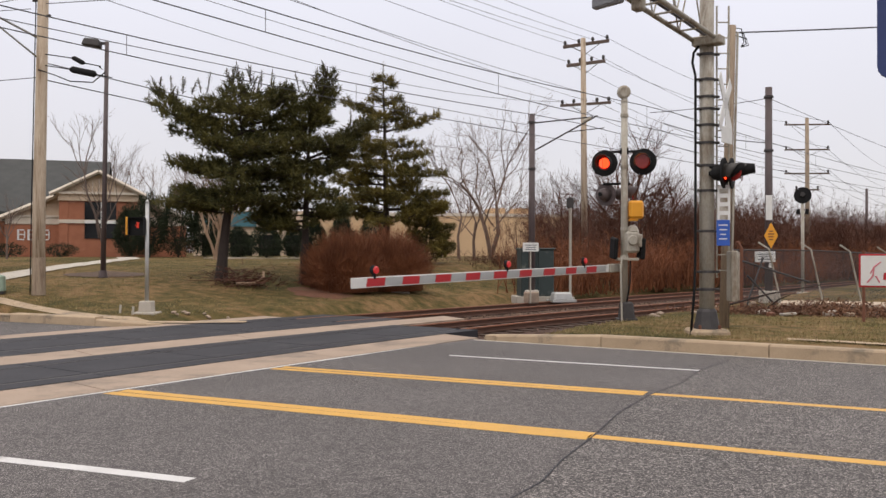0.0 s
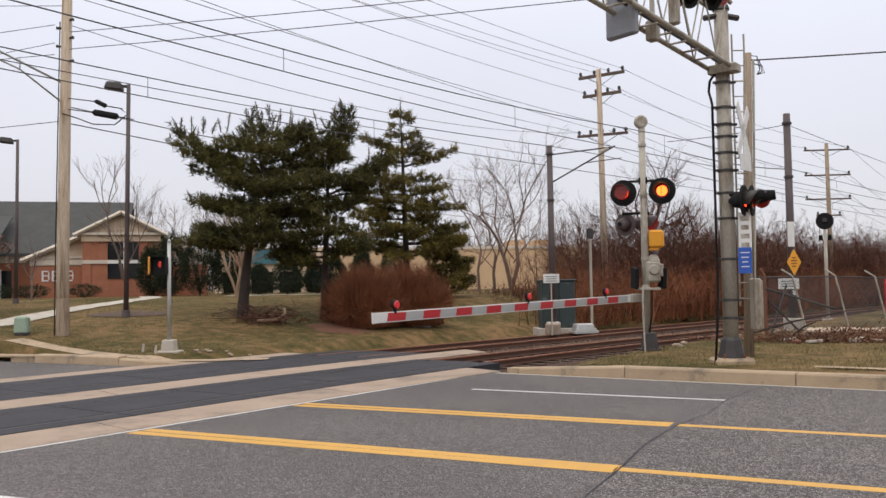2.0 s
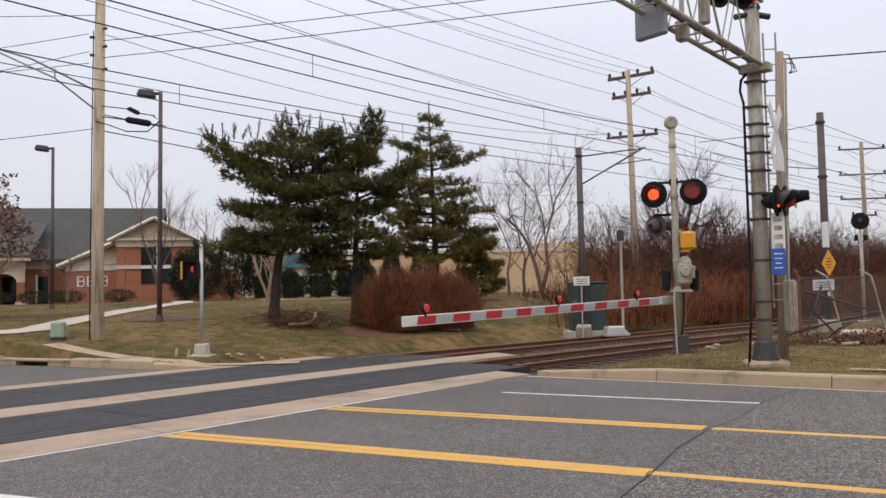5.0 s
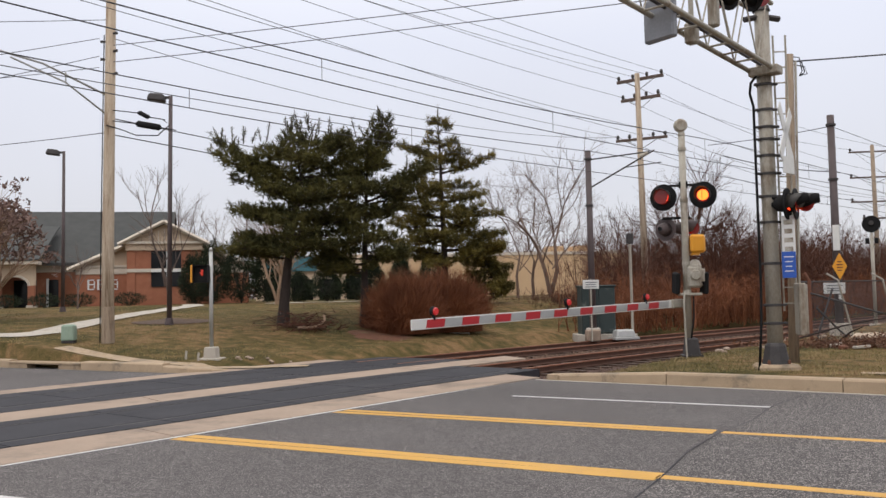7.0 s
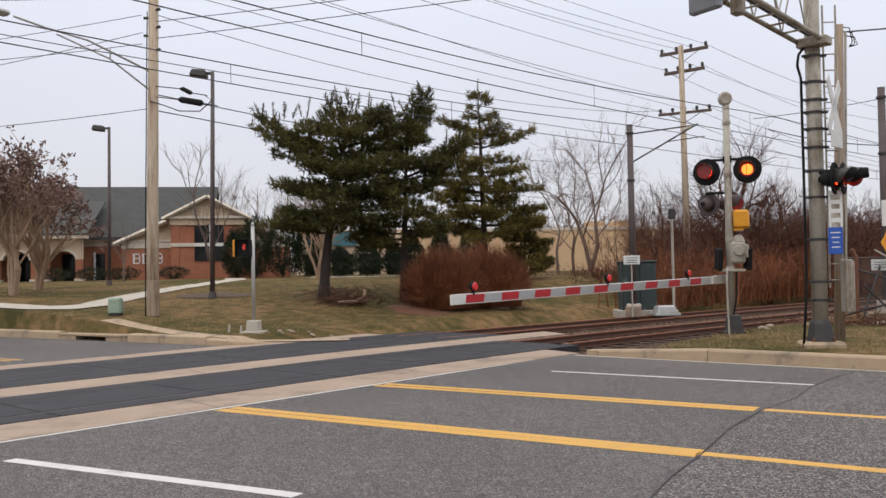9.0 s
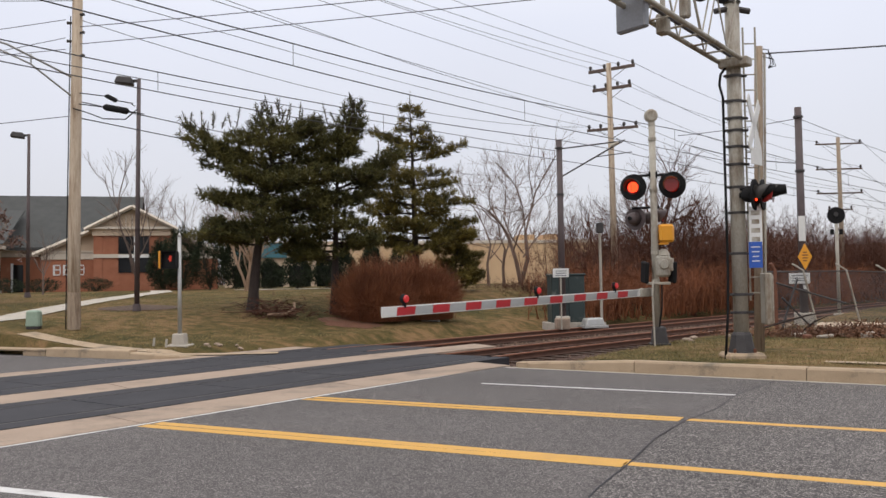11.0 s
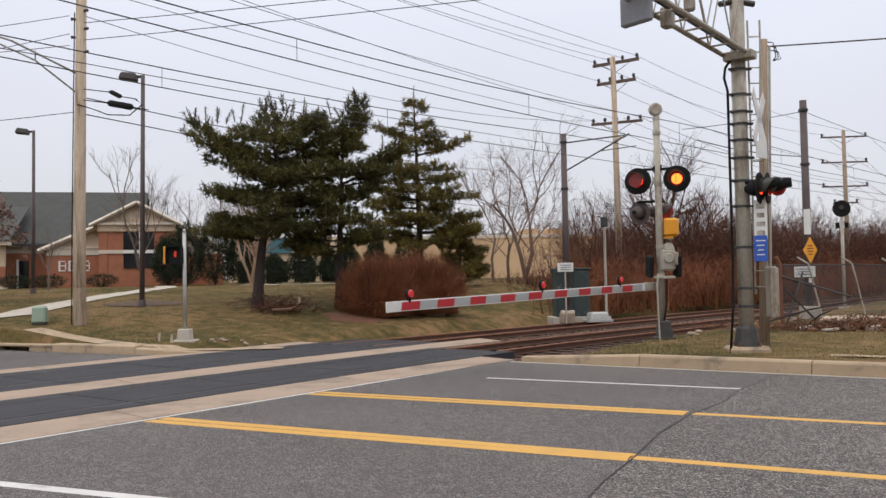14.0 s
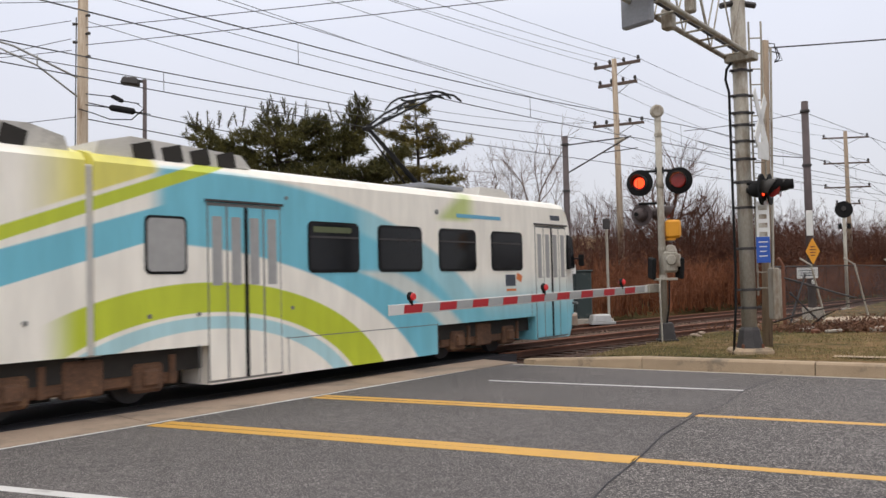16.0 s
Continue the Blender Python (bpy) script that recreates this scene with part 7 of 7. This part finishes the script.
back = Vector((-34.0, -50.0, 0))
for z, rz, runs in ((13.6, -33, ((-1.25, -0.05), (-0.4, -1.15), (0.4, -1.05), (1.25, -0.55))), (12.5, -33, ((-1.05, 0.55),)), (10.2, -22, ((-1.3, 1.0), (0.0, 2.25), (1.3, 0.75)))):
    for o, up in runs:
        a = arm_point(hp, z, o, rz)
        span(a, a + back + Vector((0, 0, up)), 0.9, 0.011)
for z, offs, rz, z2 in ((13.6, (-1.25, 1.25), -33, 12.1), (12.5, (-1.05, 1.05), -33, 10.1), (10.2, (-1.3, 0.4, 1.3), -22, 8.2)):
    for o in offs:
        a = arm_point(hp, z, o, rz)
        c = arm_point(hp2, z2, o * 1.3, -4)
        span(a, c, 0.7, 0.012)
        span(c, c + Vector((24, 34, -1.0)), 0.8, 0.014)
# lines from the timber pole along the road
U = upole.location
for z, sag in ((9.07, 0.25), (8.55, 0.15)):
    span(U + Vector((0.25, -0.1, z)), U + Vector((32, -7.8, z + 0.1)), sag, 0.013)
for z, dx, dy, up in ((9.3, -24, 2.0, -0.6), (8.75, -24, 4.0, -1.2), (8.4, -22, -3.0, -0.9)):
    span(U + Vector((-0.2, -0.1, z)), U + Vector((dx, dy, z + up)), 0.4, 0.011)
span(U + Vector((0.1, 0, 9.35)), arm_point(hp, 10.2, -1.3, -22), 0.9, 0.011)
span(U + Vector((0.1, 0, 6.85)), Vector((9.2, 99.5, 13.8)), 0.9, 0.018, "black telephone cable between poles")
span(U + Vector((0.1, 0, 6.35)), Vector((9.8, 99.0, 12.6)), 0.9, 0.018, "black telephone cable between poles")
span(U + Vector((-0.1, 0, 6.4)), U + Vector((-22, 8, 7.4)), 0.25, 0.012)
span(U + Vector((0.2, 0, 9.9)), U + Vector((-25, -9, 9.0)), 0.4, 0.011)
# service drop, span wires
span(wood.location + Vector((0.15, 0, 6.2)), Vector((18, 15.0, 6.42)), 0.1, 0.016, "twisted service cable from the wooden pole")
span(Vector((10.45, 28.13, 6.85)), tc(28, -12.2, 6.55), 0.05, 0.012)
span(Vector((10.45, 28.13, 5.4)), tc(29, -12.2, 6.3), 0.12, 0.016, "dark cable to the contact wire")
span(Vector((10.45, 28.13, 6.85)), tc(80, -10.0, 6.9), 0.3, 0.01)
span(Vector((3.3, 33.2, 6.7)), tc(-20, -18.5, 6.9), 0.35, 0.01)

# ---------- railway furniture ----------
cab = empty("signal_cabinet", "grey-green railway signal cabinet beside the track", "cabinet", (3.55, 34.4, -0.12), 6)
b = B()
box(b, (1.3, 0.95, 1.85), (0, 0, 1.17), bevel=0.03)
part("body", b, GREENBOX, cab)
b = B()
box(b, (1.4, 1.05, 0.08), (0, 0, 2.12), bevel=0.03)
part("roof", b, GREENBOX, cab)
for dx in (-0.32, 0.32):
    b = B()
    box(b, (0.6, 0.03, 1.7), (dx, -0.485, 1.17), bevel=0.01)
    d_ = part("door", b, GREENBOX, cab)
    b = B()
    box(b, (0.04, 0.05, 0.2), (dx - 0.2, -0.515, 1.2), bevel=0.01)
    part("handle", b, ALU, d_)
b = B()
box(b, (1.7, 1.2, 0.3), (0, 0, 0.12), bevel=0.02)
part("plinth", b, PALECON, cab, "pale concrete plinth")
b = B()
box(b, (0.5, 0.4, 0.42), (0, 0, 0), bevel=0.04)
blk = empty("concrete_block", "pale tan concrete footing block by the track", "concrete block", (3.15, 31.9, 0.2), 8)
part("block", b, CONCRETE, blk)
wsg = empty("warning_sign", "white notice sign on a slim grey post", "sign", (3.1, 31.6, 0.0), 4)
b = B()
tube(b, [(0, 0.05, 0), (0, 0.05, 2.25)], 0.03, 8)
part("post", b, GALV, wsg)
b = B()
box(b, (0.58, 0.02, 0.32), (0, 0, 2.05), bevel=0.006)
pl = part("plate", b, SIGNWHITE, wsg)
bars("letter_bar", pl, NAVY, (0.42, 0.36, 0.4), (0, -0.014, 2.12), 0.08, 0.025)
sb = empty("switch_box", "low pale grey track equipment box", "equipment box", (4.4, 33.0, 0.0), 20)
b = B()
box(b, (0.8, 0.5, 0.3), (0, 0, 0.2), bevel=0.05, taper=0.85)
box(b, (1.0, 0.6, 0.1), (0, 0, 0.03), bevel=0.01)
part("case", b, ALU, sb)
sp_ = empty("slim_post", "slim grey post with a small dark signal head", "post", (4.75, 33.1, 0.0), 0)
b = B()
tube(b, [(0, 0, 0), (0, 0, 3.6)], 0.05, 8)
part("post", b, GALV, sp_)
b = B()
box(b, (0.26, 0.2, 0.4), (0, 0, 3.75), bevel=0.03)
part("head", b, DARKSTEEL, sp_)
b = B()
box(b, (0.3, 0.3, 0.2), (0, 0, 0.08), bevel=0.02)
part("footing", b, PALECON, sp_)

bs_ = empty("block_signal", "railway block signal with round black target", "railway signal", (15.95, 38.86, 0.0), -22)
b = B()
tube(b, [(0, 0.1, 0), (0, 0.1, 4.5)], 0.075, 10)
part("post", b, GALV, bs_, smooth=True)
b = B()
tube(b, [(0, 0, 4.45), (0, 0.03, 4.45)], 0.37, 24)
tg = part("target", b, BLACK, bs_, "round black target")
b = B()
tube(b, [(0, -0.12, 4.5), (0, 0.0, 4.5)], 0.1, 12)
part("lens_hood", b, DARKSTEEL, tg)
for dx in (-0.18, 0.18):
    b = B()
    box(b, (0.16, 0.12, 0.24), (dx, 0.02, 3.72), bevel=0.02)
    part("marker_lamp", b, BLACK, bs_)
b = B()
box(b, (0.5, 0.5, 0.15), (0, 0.1, 0.05), bevel=0.02)
part("footing", b, PALECON, bs_)

dm = empty("diamond_sign", "orange diamond warning sign fixed to the pole", "sign", (10.45, 27.93, 2.4), -16)
b = B()
box(b, (0.6, 0.015, 0.6), (0, 0, 0), (0, 45, 0), bevel=0.004)
for v in b.verts:
    v.co.x *= 0.5
pl = part("plate", b, ORANGE, dm)
bars("letter_bar", pl, RUST, (0.12, 0.18, 0.16, 0.12), (0, -0.012, 0.14), 0.09, 0.035)
nt_ = empty("notice_plate", "white railway notice plate fixed to the pole", "sign", (10.3, 27.9, 1.72), -18)
b = B()
box(b, (0.62, 0.015, 0.34), (-0.05, 0, 0), bevel=0.004)
pl = part("plate", b, SIGNWHITE, nt_)
bars("letter_bar", pl, NAVY, (0.46, 0.4, 0.44), (-0.05, -0.012, 0.08), 0.08, 0.025)
b = B()
box(b, (0.12, 0.012, 0.14), (0.12, 0, -0.28), bevel=0.003)
part("small_plate", b, SIGNWHITE, nt_)
tw = empty("pole_band_sign", "narrow white notice wrapped on the pole", "sign", (10.41, 28.0, 3.3), -18)
b = B()
box(b, (0.2, 0.015, 0.8), (0, 0, 0), bevel=0.004)
part("plate", b, SIGNWHITE, tw)

# chain-link fence along the railway
fence = empty("chain_link_fence", "leaning chain-link fence with steel posts", "fence", (0, 0, 0), 0)
FP = [Vector((8.3, 24.4, 0.2)), Vector((9.9, 25.6, 0.2)), Vector((11.6, 26.7, 0.2)), Vector((13.4, 28.0, 0.15)), Vector((15.4, 29.6, 0.1)), Vector((17.8, 31.4, 0.1)), Vector((20.5, 33.6, 0.1)), Vector((23.5, 36.0, 0.1))]
for i, p in enumerate(FP):
    b = B()
    lean = Vector((-0.35, 0.1, 0)) * (i > 0)
    tube(b, [p, p + lean + Vector((0, 0, 1.75)), p + lean * 1.5 + Vector((-0.12, 0, 1.95))], 0.03 if i else 0.05, 8)
    part("post", b, RUST if i == 0 else GALV, fence)
for p, q in zip(FP, FP[1:]):
    la = Vector((-0.35, 0.1, 0))
    b = B()
    tube(b, [p + la + Vector((0, 0, 1.72)), q + la + Vector((0, 0, 1.72))], 0.02, 6)
    part("top_rail", b, DARKSTEEL, fence)
s = Soup()
for i, (p, q) in enumerate(zip(FP, FP[1:])):
    l = (q - p).length
    la = Vector((-0.35, 0.1, 0))
    n = int(l / 0.085)
    for k in range(-20, n):
        for sg in (1, -1):
            u0, u1 = k / n, (k + 20) / n
            a, c = (u0, u1) if sg > 0 else (u1, u0)
            z0, z1 = 0.05, 1.7
            def cl(u, z, uu, zz):
                if u < 0:
                    f = (0 - u) / (uu - u)
                    return 0, z + (zz - z) * f
                if u > 1:
                    f = (u - 1) / (u - uu)
                    return 1, z + (zz - z) * f
                return u, z
            (a2, za), (c2, zc) = cl(a, z0, c, z1), cl(c, z1, a, z0)
            P_, Q_ = p.lerp(q, a2) + la * (za / 1.7) + Vector((0, 0, za)), p.lerp(q, c2) + la * (zc / 1.7) + Vector((0, 0, zc))
            if (P_ - Q_).length > 0.05:
                s.limb(P_, Q_, 0.0045, 0.0045, 3)
mesh_ = s.ob("mesh_wire", WIRE, fence, "fine dark wire mesh")
tagged(mesh_, kind="stuff")
for a, c in (((8.35, 24.2, 0.3), (8.9, 24.4, 1.7)), ((8.3, 24.3, 1.6), (10.4, 24.9, 1.0)), ((8.4, 24.2, 1.2), (9.3, 24.5, 0.35))):
    b = B()
    tube(b, [a, c], 0.03, 6)
    part("fallen_rail", b, DARKSTEEL, fence)

# timber stack and scrap
stack = empty("timber_stack", "stack of pale weathered planks on the grass", "timber stack", (10.9, 23.0, ground_z(Vector((10.9, 23.0, 0))) - 0.05), -24)
b = B()
box(b, (3.9, 0.14, 0.2), (0, 0, 0), bevel=0.01)
SIDEBEAM = bpy.data.meshes.new("beam")
b.to_mesh(SIDEBEAM)
b.free()
SIDEBEAM.materials.append(PALETIMBER)
for y_ in (-0.8, 0.0, 0.8):
    shared("beam", SIDEBEAM, stack, pose(0, y_, 0.1, 0, 0, rng.uniform(-1, 1)))
b = B()
box(b, (0.2, 2.2, 0.045), (0, 0, 0), bevel=0.006)
PLANK = bpy.data.meshes.new("plank")
b.to_mesh(PLANK)
b.free()
PLANK.materials.append(PALETIMBER)
for k in range(17):
    shared("plank", PLANK, stack, pose(-1.8 + k * 0.225, rng.uniform(-0.08, 0.08), 0.225 + rng.uniform(0, 0.01), 0, rng.uniform(-1, 1), rng.uniform(-2, 2)))
for k in range(14):
    x_, y_ = 8.0 + rng.random() * 3.6, 21.6 + rng.random() * 1.0
    y_ -= (x_ - 8.0) * 0.2
    b = B()
    box(b, (rng.uniform(0.12, 0.4), rng.uniform(0.1, 0.25), rng.uniform(0.06, 0.16)), (0, 0, 0.06), bevel=0.02)
    o = mesh_ob("scrap_piece", b, (RUST, TIMBER, PALECON, BROWNSTEEL)[k % 4])
    o.matrix_basis = pose(x_, y_, ground_z(Vector((x_, y_, 0))) - 0.01, rng.uniform(-8, 8), rng.uniform(-8, 8), rng.uniform(0, 180))
    tagged(o, "small rusty scrap piece lying in the grass", "scrap", "scrap by the timber stack")

# dead leaves and branches heaped before the stack
DEADLEAF = leafmat("dead_leaves", (0.05, 0.022, 0.014), (0.2, 0.1, 0.055))
hp_ = empty("debris_heap", "heap of dead leaves and branches beside the planks", "debris heap", (9.7, 22.0, gz(9.7, 22.0)), -24)
s, lv = Soup(), Soup()
for i in range(220):
    p = Vector((rng.gauss(0, 1.3), rng.gauss(0, 0.3), abs(rng.gauss(0, 0.12))))
    s.limb(p, p + Vector((rng.gauss(0, 0.35), rng.gauss(0, 0.2), rng.gauss(0.05, 0.12))), 0.014, 0.005, 3)
for i in range(5200):
    x_ = rng.gauss(0, 1.5)
    p = Vector((x_, rng.gauss(0, 0.4), abs(rng.gauss(0, 0.09 + 0.07 * math.exp(-x_ * x_)))))
    d = rvec(rng) * 0.08
    lv.blade(p, d, 0.05, d.orthogonal().normalized())
tagged(s.ob("branch", TWIG, hp_, "tangled dead branches"), kind="stuff")
tagged(lv.ob("leaf", DEADLEAF, hp_, "brown dead leaves"), kind="stuff")
for a, c in (((-2.6, -0.3, 0.15), (-0.2, 0.1, 0.75)), ((-1.5, 0.2, 0.1), (-0.9, -0.1, 0.5))):
    b = B()
    tube(b, [a, Vector(a).lerp(Vector(c), 0.5) + Vector((0, 0, 0.06)), c], [0.03, 0.024, 0.012], 6)
    part("bent_branch", b, BARK, hp_)

# banner sign
ban = empty("banner_sign", "white banner sign with red border and black letters", "sign", (10.05, 19.65, 0.2), -26)
b = B()
box(b, (1.5, 0.03, 0.76), (0.1, 0, 1.22), bevel=0.01)
bp2 = part("board", b, RED, ban)
b = B()
box(b, (1.42, 0.02, 0.68), (0.1, -0.012, 1.22))
part("face", b, SIGNWHITE, bp2)
lettering("HE", 0.26, bp2, pose(0.1, -0.026, 1.31, 90, 0, 0), NAVY, "lettering", "black letters HE")
b = B()
box(b, (1.0, 0.006, 0.16), (0.35, -0.026, 1.06), (0, 4, 0))
part("red_flash", b, RED, bp2)
b = B()
PINK = mat("pink_print", (0.6, 0.2, 0.24), (0.55, 0.17, 0.2), 0.6, bump=0)
tube(b, [(-0.48, -0.026, 0.95), (-0.36, -0.026, 1.1), (-0.34, -0.026, 1.3), (-0.2, -0.026, 1.42)], 0.02, 5)
tube(b, [(-0.34, -0.026, 1.3), (-0.42, -0.026, 1.15)], 0.014, 5)
tube(b, [(-0.3, -0.026, 1.1), (-0.22, -0.026, 0.95)], 0.018, 5)
part("figure_shape", b, PINK, bp2, "pink abstract shape")
for dx in (-0.55, 0.75):
    b = B()
    tube(b, [(dx, 0.04, -0.05), (dx, 0.04, 1.68)], 0.035, 8)
    part("post", b, RUST, ban)
# blue sign at the roadside close to the eye
bsn = empty("blue_sign", "dark blue road sign on a grey post", "sign", (2.86, 5.09, 0.1), -30)
b = B()
prism(b, rounded(-0.3, 0.3, 2.72, 3.6, 0.08, 4), -0.01, 0.01)
bmesh.ops.recalc_face_normals(b, faces=b.faces)
NAVYBLUE = mat("navy_sign_face", (0.012, 0.03, 0.13), (0.01, 0.025, 0.11), 0.45, bump=0.02)
part("plate", b, NAVYBLUE, bsn)
b = B()
tube(b, [(0, 0.03, -0.12), (0, 0.03, 3.6)], 0.03, 8)
part("post", b, GALV, bsn)

# narrow path strip in the verge, litter and stones
path_strip("verge_path", [kerb_at(s_) + RN * 1.35 for s_ in [-1.2 + 0.8 * k for k in range(30)]], 0.25, KERBSTONE, "narrow worn concrete strip in the verge", 0.03)
for k in range(26):
    x_, y_ = (-8.0 + rng.uniform(-1, 3), 23.4 + rng.uniform(0, 0.9)) if k < 9 else (rng.uniform(2, 9), 0)
    if k >= 9:
        q = tc(rng.uniform(20, 32), -9.0 + rng.uniform(0, 0.9))
        x_, y_ = q.x, q.y
    b = B()
    bmesh.ops.create_icosphere(b, subdivisions=1, radius=rng.uniform(0.04, 0.09))
    for v in b.verts:
        v.co = Vector((v.co.x * 1.3, v.co.y, v.co.z * 0.6)) * (1 + 0.25 * noise.noise(v.co * 9 + Vector((k, 0, 0))))
    o = mesh_ob("stone", b, CONCRETE)
    o.matrix_basis = pose(x_, y_, max(0.0, ground_z(Vector((x_, y_, 0)))) + 0.02, 0, 0, rng.uniform(0, 180))
    tagged(o, "small pale stone lying on the verge", "stone", "stones on the verge")
b = B()
box(b, (0.75, 0.3, 0.05), (0, 0, 0), bevel=0.02)
o = mesh_ob("scrap_board", b, ARMWHITE)
o.matrix_basis = pose(-1.75, 33.5, ground_z(Vector((-1.75, 33.5, 0))) + 0.03, 3, 4, 10)
tagged(o, "pale flat board lying in the grass", "board")


def right_lit(t):
    """The right lamps stand uncovered for half of each 1.2 seconds."""
    return (t - 0.57) % 1.203 < 0.6


def flash():
    """Turn the added discs that cover the steady lights, so the lamps seem to flash."""
    for lamps, when in ((SHUT_RIGHT, right_lit), (SHUT_LEFT, lambda t: not right_lit(t))):
        for sh, wide in lamps:
            at = sh.matrix_basis.translation.copy()
            rows, last = [], None
            for k in range(0, 161):
                t = k / 10
                on = when(t)
                if last is None or on != last or k == 160:
                    if last is not None and on != last:
                        rows.append((t - 0.1, pose(at.x, at.y, at.z, 0, 0, wide if last else 0)))
                    rows.append((t, pose(at.x, at.y, at.z, 0, 0, wide if on else 0)))
                last = on
            clean = [r for i, r in enumerate(rows) if i == 0 or r[0] > rows[i - 1][0] + 0.01]
            walk(sh, clean)


def motions():
    # metres of the nose along the track: steady, then a little faster
    run = [(t, 5.7 - 13.9 * (15 - t)) for t in [0, 0.1] + list(range(1, 16))]
    run += [(15.1, 7.1), (15.3, 9.87), (15.5, 12.68), (15.75, 16.45), (15.9, 18.8), (16, NOSE16)]
    rows = []
    for t, s in run:
        p = tp(s, -12.2, 0.05)
        rows.append((t, pose(p.x, p.y, p.z, 0, 0, TRK)))
    walk(train, rows)
    flash()


motions()
